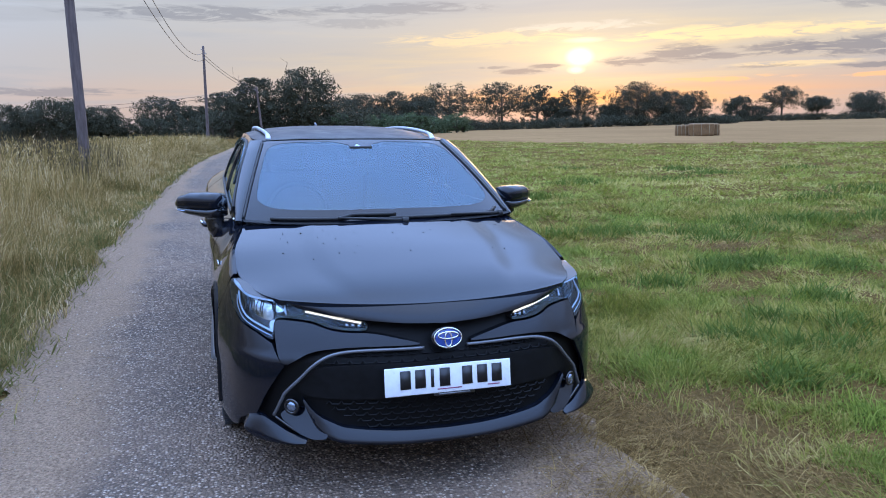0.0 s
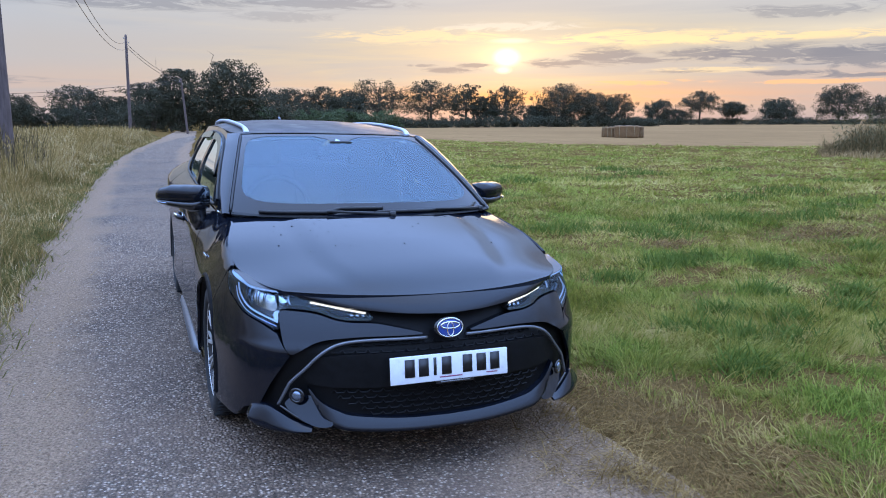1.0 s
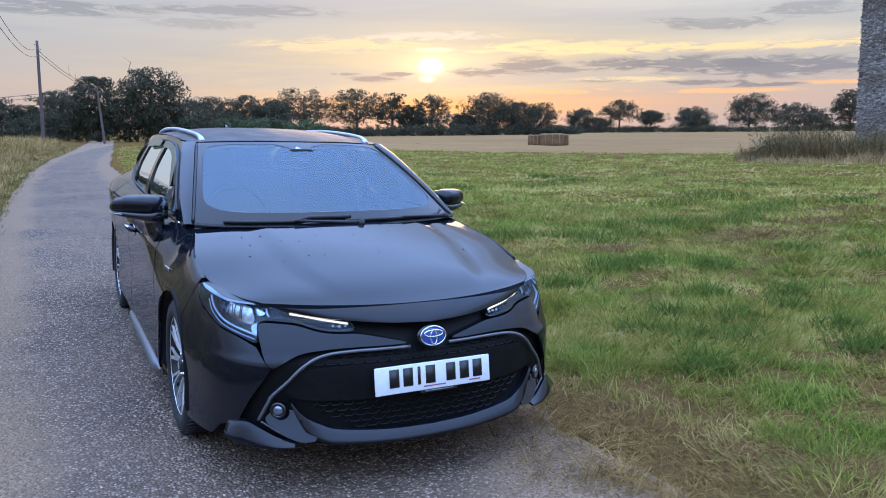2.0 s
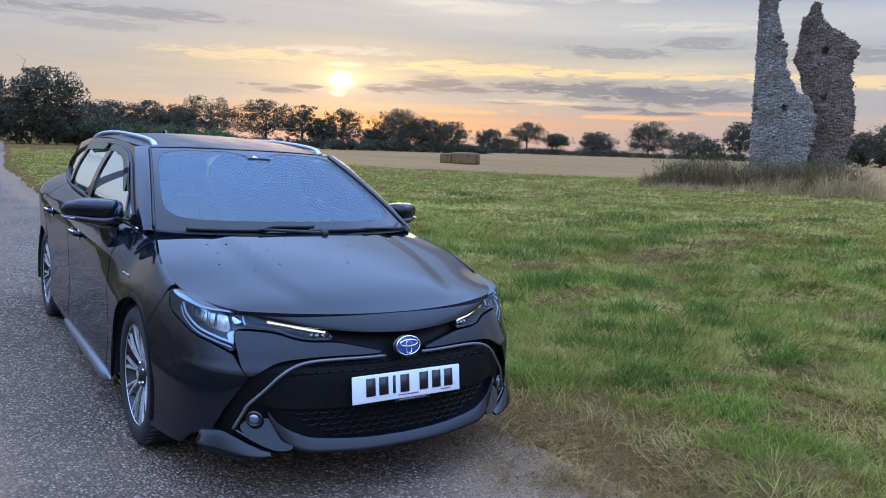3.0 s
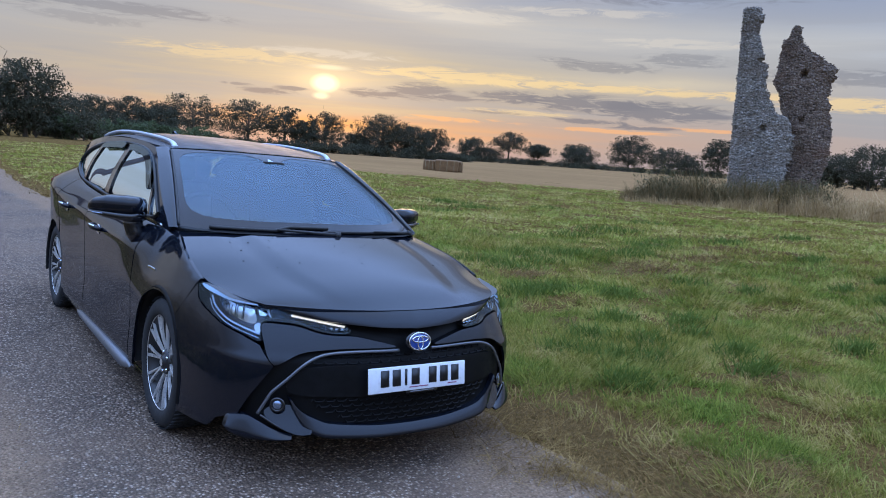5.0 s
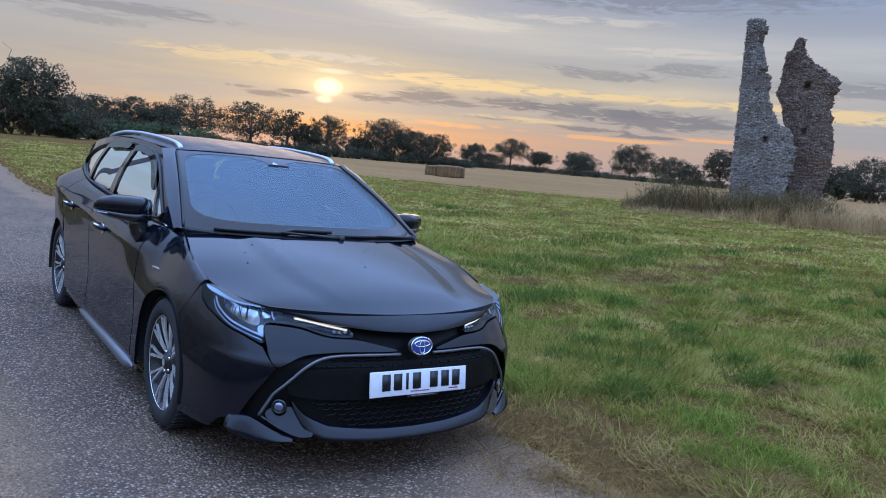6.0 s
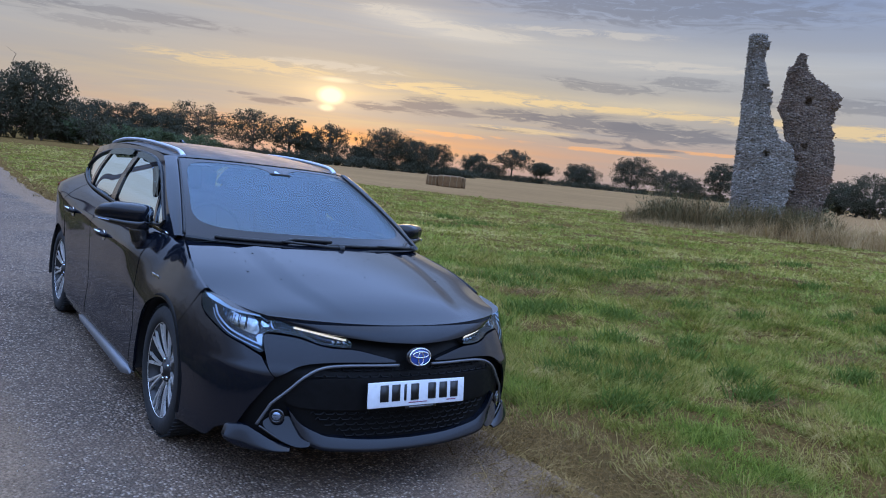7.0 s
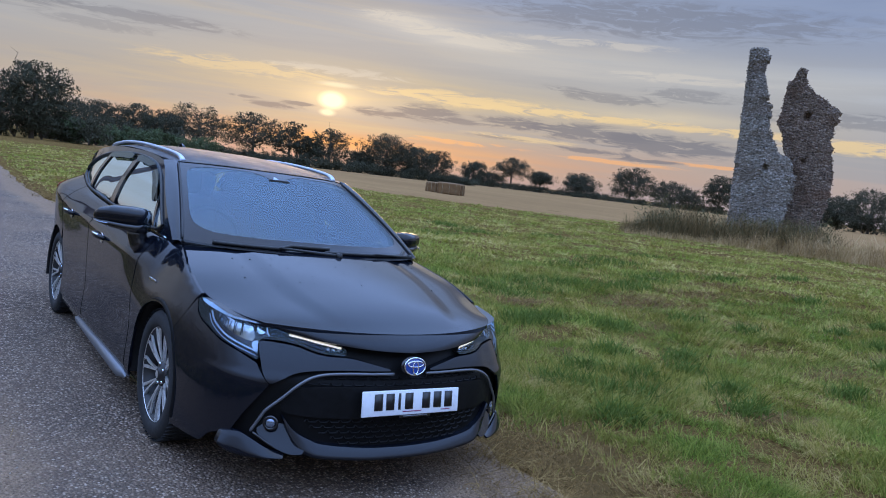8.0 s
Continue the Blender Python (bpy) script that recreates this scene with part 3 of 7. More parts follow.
# dark broad-leaved weeds in the hollow places
cx, cy = np.array([6.5, 7.0, 7.5, 6.1, 2.45, 2.65, 2.95, 4.8, 8.6, 9.9, 2.2, 1.75, 4.0, 5.0, 3.5]), np.array([6.4, 6.25, 6.15, 5.6, 1.40, 1.05, 0.9, 1.95, 5.9, 6.6, 0.55, 2.6, 3.6, 4.9, 0.4])
ex, ey, er = fan(rng, 60, 6.0, 24, 15, 80)
ok = (ex - road_mid(ey) - HALF > 0.6) & (worn(ex, ey) < 0.3)
cx, cy = np.r_[cx, ex[ok]], np.r_[cy, ey[ok]]
n = 200
x, y = np.repeat(cx, n) + rng.normal(0, 0.24, len(cx) * n) * np.repeat(np.clip(cy / 5, 0.5, 1.6), n), np.repeat(cy, n) + rng.normal(0, 0.13, len(cx) * n) * np.repeat(np.clip(cy / 5, 0.6, 1.5), n)
GREEN_WEED = blades("dark_grass", [(0.0, (0.06, 0.095, 0.020)), (0.5, (0.11, 0.155, 0.030)), (1.0, (0.19, 0.235, 0.055))], 0.8, 1.2)
blade_mesh("dark_grass", rng, x, y, rng.uniform(0.06, 0.20, len(x)), rng.uniform(0.007, 0.016, len(x)) + 0.0006 * np.hypot(x, y), rng.uniform(0.3, 1.4, len(x)), GREEN_WEED, "dark lush grass clumps in the hollows", "grass")

# dried cuttings along the lane and on the worn places
x, y, r = fan(rng, 420000, 1.5, 26, 0, 84)
off = x - road_mid(y) - HALF
d = np.maximum(0.75 * dry_strip(x, y, off), 1.3 * worn(x, y))
keep = (off > -0.34 * rng.uniform(0, 1, len(x)) ** 3 + 0.12 * lumps(x, y, 5.0, 8)) & (rng.uniform(0, 1, len(x)) < d * (0.85 + 0.3 * lumps(x, y, 9.0, 33)))
x, y, r = x[keep], y[keep], r[keep]
lay = ground_z(x, y) + np.where(off[keep] < 0.02, 0.004, -0.03)
blade_mesh("cut_hay", rng, x, y, rng.uniform(0.03, 0.12, len(x)), (0.0014 + 0.0008 * r) * rng.uniform(0.6, 1.3, len(x)), rng.uniform(1.2, 2.8, len(x)), HAY, "dry brown grass cuttings beside the lane", "cut grass", 2, 0.3, lay, comb=1.3)

# loose straw and grit strewn over the tarmac's edges
x, y = rng.uniform(-1, 1, 2600), -2.6 + 12 * rng.uniform(0, 1, 2600) ** 1.5
x = road_mid(y) + HALF * np.sign(x) * np.abs(x) ** 0.22
ok = (np.abs(x - road_mid(y)) > 0.75) | (rng.uniform(0, 1, len(x)) < 0.12)
x, y = x[ok], y[ok]
pick = rng.uniform(0, 1, len(x)) < 0.35
blade_mesh("loose_straw", rng, x[pick], y[pick], rng.uniform(0.02, 0.09, pick.sum()), rng.uniform(0.002, 0.005, pick.sum()), rng.uniform(3.0, 6.0, pick.sum()), HAY, "loose dry straw strewn on the tarmac", "straw", 2, 0.0, ground_z(x[pick], y[pick]) + 0.004)
x, y = x[~pick], y[~pick]
size = rng.uniform(0.003, 0.009, len(x))
o = np.array([(1, 0, 0), (-0.5, 0.9, 0), (-0.6, -0.8, 0), (0.2, 0.1, 1.1), (0.3, 0.9, 0.4)])
v = np.stack([x, y, ground_z(x, y) - 0.001], -1)[:, None, :] + o[None] * size[:, None, None] * rng.uniform(0.7, 1.3, (len(x), 5, 3))
f = (np.arange(len(x))[:, None, None] * 5 + np.array([(0, 4, 3), (4, 1, 3), (1, 2, 3), (2, 0, 3)])[None]).reshape(-1, 3)
tagged(mesh_np("grit", v.reshape(-1, 3), f, plain("grit_stone", (0.34, 0.28, 0.22), 0.9, grain=0.5, gscale=30)), "loose pale grit lying along the lane", "grit", kind="stuff")

# the verge: short edge, then long straw-coloured grass
x, y = -1.85 - 7.2 * rng.uniform(0, 1, 200000) ** 1.35, -2 + 72 * rng.uniform(0, 1, 200000) ** 2.2
x = x + road_mid(y) + 0.62
off = -(x - road_mid(y)) - HALF
keep = (off > -0.10 + 0.05 * lumps(x, y, 3.0, 18) + 0.10 * rng.uniform(0, 1, len(x))) & (off < 6.5)
x, y, off = x[keep], y[keep], off[keep]
tall = smoothstep(0.15, 1.5, off + 0.3 * lumps(x, y, 1.8, 19))
h = (0.17 + 0.58 * tall * rng.uniform(0.45, 1.15, len(x))) * (1 + 0.2 * lumps(x, y, 1.2, 20) + 0.3 * lumps(x, y, 5.0, 27)).clip(0.35, 1.8)
w = 0.0038 + 0.0006 * np.hypot(x, y) + 0.002 * rng.uniform(0, 1, len(x))
pick = rng.uniform(0, 1, len(x)) < 0.60 + 0.4 * tall + 0.28 * lumps(x, y, 0.9, 21)
blade_mesh("verge_straw", rng, x[pick], y[pick], h[pick], w[pick], rng.uniform(0.1, 1.0, pick.sum()), DRY, "long straw-coloured verge grass beside the lane", "grass", 2, 0.7, comb=1.0)
pick = ~pick
blade_mesh("verge_green", rng, x[pick], y[pick], 0.8 * h[pick], w[pick], rng.uniform(0.2, 1.1, pick.sum()), VERGE_LEAF, "green grass low in the verge", "grass", 2)
# broad dark leaves low along the verge's foot
cx, cy = rng.uniform(0.0, 1.0, 520) ** 1.5, -1.5 + 40 * rng.uniform(0, 1, 520) ** 1.7
cx = road_mid(cy) - HALF - cx * 0.9
n = 55
x, y = np.repeat(cx, n) + rng.normal(0, 0.10, len(cx) * n), np.repeat(cy, n) + rng.normal(0, 0.16, len(cx) * n)
blade_mesh("verge_leaves", rng, x, y, rng.uniform(0.04, 0.20, len(x)), rng.uniform(0.005, 0.013, len(x)) + 0.0004 * np.abs(y), rng.uniform(0.5, 1.8, len(x)), VERGE_LEAF, "dark broad-leaved weeds along the foot of the verge", "weeds", 2)
# both verges go on behind the parking place
x, y = -1.95 - 7.2 * rng.uniform(0, 1, 46000) ** 1.2, rng.uniform(-16, -1.6, 46000)
far_out = smoothstep(0.0, 1.5, -x - 2.05)
blade_mesh("verge_straw", rng, x, y, (0.15 + 0.5 * far_out) * rng.uniform(0.4, 1.1, len(x)) * smoothstep(-16.5, -13, y), rng.uniform(0.01, 0.02, len(x)), rng.uniform(0.2, 0.9, len(x)), DRY, "straw-coloured verge grass further along the lane", "grass", 1)
x, y, r = fan(rng, 60000, 1.4, 26, 86, 182, -1.2, -2.4)
ok = (x - road_mid(y) - HALF > 0.0)
x, y, r = x[ok], y[ok], r[ok]
blade_mesh("meadow_grass", rng, x, y, rng.uniform(0.04, 0.13, len(x)), 0.008 + 0.0018 * r, rng.uniform(0.5, 1.8, len(x)), MEADOW, "meadow grass beside the near end of the lane", "grass", 1)
x, y, r = fan(rng, 40000, 7.5, 60, -178, -8, -1.2, -2.4)
ok = x - road_mid(y) + HALF < -6.0
x, y, r = x[ok], y[ok], r[ok]
blade_mesh("meadow_grass", rng, x, y, rng.uniform(0.1, 0.4, len(x)), 0.01 + 0.0018 * r, rng.uniform(0.3, 1.2, len(x)), DRY, "long dry grass beyond the verge", "grass", 1)
# bleached seed stems over the verge
x, y = rng.uniform(-7.5, -3.0, 5200), 1 + 45 * rng.uniform(0, 1, 5200) ** 1.4
x = x + road_mid(y) + 0.62
h = rng.uniform(0.75, 1.15, len(x)) * (1 + 0.12 * lumps(x, y, 1.0, 23))
blade_mesh("seed_stems", rng, x, y, h, 0.005 + 0.0006 * y, rng.uniform(0.05, 0.4, len(x)), DRY, "tall bleached seed stems over the verge", "grass", 3)
nh = 5
sx, sy, sh = np.repeat(x, nh), np.repeat(y, nh), np.repeat(h, nh)
t = rng.uniform(0.78, 1.0, len(sx))
blade_mesh("seed_heads", rng, sx + rng.normal(0, 0.02, len(sx)), sy + rng.normal(0, 0.02, len(sx)), rng.uniform(0.03, 0.08, len(sx)), 0.007 + 0.0006 * sy, rng.uniform(0.3, 0.9, len(sx)), DRY, "pale feathery seed heads", "grass", 2, 0.5, ground_z(sx, sy) - 0.03 + sh * t * 0.93)
# dark weeds round the near pole
x, y = rng.normal(-6.0, 1.7, 7500), rng.normal(17.0, 1.9, 7500)
ok = x < road_mid(y) - HALF - 1.1
x, y = x[ok], y[ok]
DOCK = blades("dock_stems", [(0.0, (0.035, 0.035, 0.018)), (0.5, (0.07, 0.055, 0.03)), (1.0, (0.13, 0.09, 0.05))], 1.0, 0.8, 0.1)
blade_mesh("dark_weeds", rng, x, y, rng.uniform(0.5, 1.5, len(x)), rng.uniform(0.010, 0.03, len(x)), rng.uniform(0.05, 0.4, len(x)), DOCK, "dark dock and nettle stems round the pole", "weeds", 3)

PALE_STRAW = blades("bleached_straw", [(0.0, (0.24, 0.15, 0.06)), (0.4, (0.44, 0.29, 0.13)), (1.0, (0.70, 0.51, 0.28))], 1.3, 0.6)
# rank growth round the foot of the ruin
def by_ruin(u, v):
    a = radians(-59.3)
    return 30.27 + u * math.cos(a) - v * math.sin(a), 16.38 + u * math.sin(a) + v * math.cos(a)


u, v = rng.uniform(-6.2, 2.6, 9000), rng.normal(-1.9, 0.75, 9000)
x, y = by_ruin(u, v)
bushy = 1 + 0.3 * lumps(x, y, 1.5, 25) + 0.35 * lumps(x, y, 5.0, 26)
blade_mesh("ruin_weeds", rng, x, y, (rng.uniform(0.3, 1.5, len(x)) * bushy * smoothstep(-6.3, -4.5, u).clip(0.45, 1)).clip(0.15, 1.7), rng.uniform(0.012, 0.03, len(x)), rng.uniform(0.1, 0.9, len(x)), WEED, "dark brown weeds at the foot of the ruin", "weeds", 3, 0.6, comb=1.5)
# leafy green stalks among them
u, v = rng.uniform(-5.6, 2.2, 420), rng.normal(-2.0, 0.6, 420)
x, y = by_ruin(u, v)
top = rng.uniform(0.5, 1.45, len(x)) * (1 + 0.25 * lumps(x, y, 3.0, 29))
n = 26
x, y, up_by = np.repeat(x, n) + rng.normal(0, 0.10, len(x) * n), np.repeat(y, n) + rng.normal(0, 0.10, len(y) * n), np.repeat(top, n) * rng.uniform(0.1, 1.0, len(top) * n)
STALK = blades("ruin_stalks", [(0.0, (0.05, 0.055, 0.025)), (0.5, (0.10, 0.10, 0.045)), (1.0, (0.20, 0.16, 0.08))], 1.0, 0.8, 0.2)
blade_mesh("leafy_stalks", rng, x, y, rng.uniform(0.08, 0.22, len(x)), rng.uniform(0.02, 0.05, len(x)), rng.uniform(0.6, 1.6, len(x)), STALK, "dark green leafy stalks among the weeds", "weeds", 1, 0.5, ground_z(x, y) + up_by)
u, v = rng.uniform(-5.8, 9.5, 22000), rng.normal(-2.5, 0.85, 22000)
x, y = by_ruin(u, v)
blade_mesh("ruin_straw", rng, x, y, (rng.uniform(0.25, 1.2, len(x)) * smoothstep(-5.9, 2.0, u).clip(0.35, 1) * (1 + 0.35 * lumps(x, y, 4.0, 28))).clip(0.12, 1.5), rng.uniform(0.010, 0.026, len(x)), rng.uniform(0.4, 1.5, len(x)), PALE_STRAW, "pale flattened straw grass round the ruin", "grass", 2, 0.7, comb=0.9)

# ---- trees ----
def tube(pts, radii, sides=7):
    """A tapered tube along points: verts and quads."""
    pts = [Vector(p) for p in pts]
    v, f = [], []
    for i, (p, r) in enumerate(zip(pts, radii)):
        d = (pts[min(i + 1, len(pts) - 1)] - pts[max(i - 1, 0)]).normalized()
        a = d.orthogonal().normalized()
        if abs(d.z) < 0.95:
            a = d.cross(Vector((0, 0, 1))).normalized()
        b = d.cross(a)
        v += [p + (a * math.cos(2 * math.pi * k / sides) + b * math.sin(2 * math.pi * k / sides)) * r for k in range(sides)]
    for i in range(len(pts) - 1):
        for k in range(sides):
            q = (k + 1) % sides
            f.append((i * sides + k, i * sides + q, (i + 1) * sides + q, (i + 1) * sides + k))
    return v, f


def joined(lots):
    v, f = [], []
    for a, b in lots:
        n = len(v)
        v += list(a)
        f += [tuple(n + i for i in q) for q in b]
    return np.array([tuple(p) for p in v]), np.array(f)


def leaf_cloud(q, centres, sizes, per, leaf):
    """Small turned leaf sprays gathered round the centres."""
    c = np.repeat(centres, per, axis=0)
    s = np.repeat(sizes, per)
    d = q.normal(0, 1, c.shape)
    d /= np.linalg.norm(d, axis=1)[:, None]
    p = c + d * (s * q.uniform(0.25, 1.0, len(s)) ** 0.6)[:, None] * np.array([1, 1, 0.75])
    n = len(p)
    a = q.normal(0, 1, (n, 3))
    a /= np.linalg.norm(a, axis=1)[:, None]
    b = np.cross(a, q.normal(0, 1, (n, 3)))
    b /= np.linalg.norm(b, axis=1)[:, None]
    k = (leaf * q.uniform(0.5, 1.3, n))[:, None]
    v = np.stack([p - a * k, p + b * k * 0.75, p + a * k], 1).reshape(-1, 3)
    return v, np.arange(3 * n).reshape(n, 3)


def tree(x, y, height, spread, seed, full=1.0, low=0.18, leaf=None, mat=None, label="", bare=0, name="tree"):
    q, rr = np.random.default_rng(seed), random.Random(seed)
    z = float(ground_z(x, y))
    t = empty(name, pose(x, y, z - 0.05, 0, 0, 0 if bare else rr.uniform(0, 360)), label, "tree", "trees at the field edge")
    mid = height * (low + (1 - low) * 0.52)
    rad_z = height * (1 - low) * 0.5
    lots, tips = [], []
    r0 = 0.025 * height + 0.08
    trunk = [(0, 0, 0), (0.02 * height * rr.uniform(-1, 1), 0.02 * height * rr.uniform(-1, 1), mid * 0.5), (0.04 * height * rr.uniform(-1, 1), 0.04 * height * rr.uniform(-1, 1), mid), (0, 0, mid + rad_z * 0.6)]
    lots.append(tube(trunk, (r0, r0 * 0.75, r0 * 0.5, r0 * 0.1)))
    limbs = 9 + int(spread)
    for i in range(limbs):
        az = 2 * math.pi * (i + rr.uniform(-0.3, 0.3)) / limbs * 2.0
        u = rr.uniform(-0.75, 0.98)
        flat = math.sqrt(1 - u * u)
        k = rr.uniform(0.72, 1.0) if i % 4 else rr.uniform(0.9, 1.12)
        end = Vector((math.cos(az) * flat * spread * k, math.sin(az) * flat * spread * k, mid + u * rad_z * k))
        h0 = min(end.z * 0.85, mid * rr.uniform(0.45, 1.1))
        start = Vector((0, 0, h0))
        bow = start.lerp(end, 0.5) + Vector((0, 0, 0.12 * spread * rr.uniform(-0.3, 1)))
        r = r0 * rr.uniform(0.25, 0.45)
        lots.append(tube((start, bow, end), (r, r * 0.6, r * 0.15), 5))
        tips += [(end, 0.30), (bow.lerp(end, 0.55), 0.30)]
        for _ in range(3):
            e2 = bow.lerp(end, rr.uniform(0.2, 0.9)) + Vector([rr.gauss(0, 0.28) * spread for _ in range(2)] + [rr.gauss(0, 0.2) * rad_z])
            lots.append(tube((bow.lerp(end, 0.3), e2), (r * 0.45, r * 0.1), 4))
            tips.append((e2, rr.uniform(0.16, 0.3)))
    for _ in range(bare):
        az = rr.uniform(0, 6.3)
        p = [Vector((-0.25 * spread, 0, mid * 1.1))]
        for _k in range(5):
            p.append(p[-1] + Vector((-0.10 * spread + rr.gauss(0, 0.16) * spread, rr.gauss(0, 0.1) * spread, rad_z * rr.uniform(0.12, 0.36))))
        lots.append(tube(p, (r0 * 0.3, r0 * 0.22, r0 * 0.15, r0 * 0.1, r0 * 0.07, r0 * 0.03), 5))
        lots.append(tube((p[3], p[3] + Vector((rr.gauss(0, 0.3) * spread, rr.gauss(0, 0.3) * spread, rad_z * 0.2))), (r0 * 0.1, r0 * 0.03), 4))
    v, f = joined(lots)
    mesh_np("trunk", v, f, BARK, t, smooth=True)
    # sprays of leaves at the limb ends and through an uneven, lobed crown
    c = np.array([tuple(p) for p, _ in tips])
    n = int(250 * full)
    d = q.normal(0, 1, (n, 3))
    d /= np.linalg.norm(d, axis=1)[:, None]
    lobe = 1 + 0.20 * lumps(d[:, 0] * 2 + d[:, 2], d[:, 1] * 2 - d[:, 2], 1.6, seed)
    d *= (q.uniform(0.15, 1.0, n) ** 0.45 * lobe)[:, None] * np.array([spread * 0.9, spread * 0.9, rad_z * 0.95])
    d[:, 2] += mid
    c = np.vstack([c, d])
    s = q.uniform(0.09, 0.23, len(c)) * spread
    c[:, 2] = np.clip(c[:, 2], 0.3, height - s * 0.6)
    leaf = leaf or 0.010 * height + 0.10
    v, f = leaf_cloud(q, c, s, 42, leaf)
    v[:, 2] = np.clip(v[:, 2], 0.1, height * 1.02)
    mesh_np("crown", v, f, mat or LEAF, t)
    return t


def shrub(x, y, height, spread, seed, mat=None, label="dense dark green hedgerow bush", name="shrub"):
    q = np.random.default_rng(seed)
    t = empty(name, pose(x, y, float(ground_z(x, y)) - 0.05, 0, 0, float(q.uniform(0, 360))), label, "shrub", "hedgerow")
    stems = [tube(((0, 0, 0), (a * spread * 0.4, b * spread * 0.4, height * 0.6)), (0.09, 0.03), 4) for a, b in q.normal(0, 0.6, (5, 2))]
    v, f = joined(stems)
    mesh_np("stem", v, f, BARK, t)
    n = 44
    c = q.normal(0, 1, (n, 3))
    c /= np.linalg.norm(c, axis=1)[:, None]
    c *= np.array([spread, spread, height * 0.52]) * q.uniform(0.35, 0.95, n)[:, None]
    c[:, 2] += height * 0.45
    v, f = leaf_cloud(q, c, q.uniform(0.16, 0.38, n) * spread * 0.8, 40, 0.12 + 0.018 * height)
    v[:, 2] = np.clip(v[:, 2], 0.02, None)
    mesh_np("foliage", v, f, mat or LEAF, t)
    return t


OAK = "broad dark oak silhouetted on the field edge"
LACY = "open-crowned tree with sky showing between sparse leaves"
FAR = "small round tree far off beyond the stubble"
# x, y, height, half width, fullness, foot of the crown, label
TREES = [
    (-28.9, 129.2, 5.9, 4.6, 1.0, 0.05, OAK), (-21.9, 125.4, 6.8, 4.8, 1.0, 0.05, OAK), (-16.7, 126.2, 5.4, 4.0, 1.0, 0.05, OAK),
    (-8.0, 137.0, 7.2, 4.6, 0.8, 0.1, OAK), (-2.4, 137.2, 5.5, 3.3, 0.8, 0.1, OAK), (2.7, 137.1, 7.8, 3.9, 0.7, 0.15, LACY),
    (6.2, 108.9, 8.4, 3.6, 1.1, 0.05, OAK), (12.2, 104.4, 9.4, 4.9, 1.2, 0.08, OAK), (26.4, 144.7, 7.6, 5.3, 0.9, 0.1, OAK),
    (33.3, 143.2, 7.9, 4.8, 0.9, 0.1, OAK), (39.8, 146.7, 7.7, 4.8, 1.0, 0.05, OAK), (47.4, 149.9, 9.8, 6.9, 0.45, 0.2, LACY),
    (57.4, 146.2, 9.6, 6.4, 0.55, 0.2, LACY), (66.0, 148.0, 9.1, 3.8, 0.4, 0.2, LACY), (73.6, 144.4, 8.7, 4.6, 0.55, 0.1, LACY),
    (69.7, 146.3, 6.5, 3.0, 0.7, 0.1, OAK), (86.9, 142.8, 9.3, 6.6, 1.1, 0.05, OAK), (93.4, 141.1, 7.5, 5.4, 1.0, 0.05, OAK),
    (99.1, 140.8, 7.1, 3.9, 0.5, 0.1, LACY), (81.9, 145.7, 4.8, 3.8, 0.8, 0.05, OAK), (139.8, 179.2, 7.2, 4.8, 1.0, 0.05, FAR),
    (151.8, 175.8, 9.6, 6.2, 0.5, 0.25, LACY), (158.5, 169.9, 6.6, 4.5, 1.0, 0.25, FAR), (147.0, 179.9, 4.6, 5.2, 0.8, 0.05, FAR),
    (170.0, 165.8, 7.7, 5.0, 0.45, 0.1, LACY), (174.4, 168.0, 7.2, 5.8, 0.9, 0.05, FAR), (188.3, 160.1, 11.6, 7.6, 1.1, 0.06, OAK),
    (195.8, 150.9, 8.6, 6.9, 1.0, 0.05, FAR), (199.5, 146.0, 6.6, 4.6, 0.6, 0.05, FAR), (208.8, 141.6, 12.2, 6.0, 1.0, 0.1, OAK),
    (176.4, 87.7, 8.3, 4.6, 1.0, 0.03, OAK), (171.0, 78.0, 10.2, 6.8, 1.0, 0.03, OAK), (172.0, 66.0, 9.0, 6.5, 1.0, 0.03, OAK),
]
for i, (x, y, h, s, full, low, label) in enumerate(TREES):
    tree(x, y, h, s, 100 + i, full, low, label=label, bare=1 if i in (6, 7) else 0)

# hedgerow under and between the trees
hr = random.Random(9)
HEDGE = [((-60, 126), (6, 131), 34, 3.9), ((0, 112), (18, 103), 9, 4.2), ((16, 122), (40, 138), 20, 4.2), ((36, 142), (106, 137), 44, 2.3),
         ((104, 145), (136, 180), 16, 1.7), ((134, 180), (206, 142), 34, 2.0), ((200, 145), (226, 126), 10, 2.4), ((178, 96), (170, 52), 12, 4.0)]
k = 0
for (x0, y0), (x1, y1), n, h in HEDGE:
    for i in range(n):
        u = (i + hr.uniform(-0.3, 0.3)) / max(1, n - 1)
        k += 1
        shrub(x0 + (x1 - x0) * u, y0 + (y1 - y0) * u + hr.uniform(-1.5, 1.5), h * hr.uniform(0.7, 1.25), hr.uniform(2.2, 3.4), 500 + k)
for i in range(12):
    shrub(16 + 2.0 * i + hr.uniform(-0.6, 0.6), 104 + 0.9 * i + hr.uniform(-1, 1), hr.uniform(2.4, 4.4), hr.uniform(1.6, 2.6), 800 + i, LEAF_PALE, "pale green scrub bush beside the lane")
# a hedge with trees beyond the near end of the lane, mirrored in the paintwork
for i in range(16):
    shrub(-34 + 4.4 * i, -38 + hr.uniform(-2, 2), hr.uniform(1.6, 3.0), hr.uniform(2.6, 3.6), 900 + i)
for i in range(7):
    tree(-30 + 10 * i + hr.uniform(-3, 3), -44 + hr.uniform(-3, 3), hr.uniform(4, 6.5), hr.uniform(2.5, 4), 950 + i, 1.0, 0.08, label="broad hedgerow tree behind the lane")

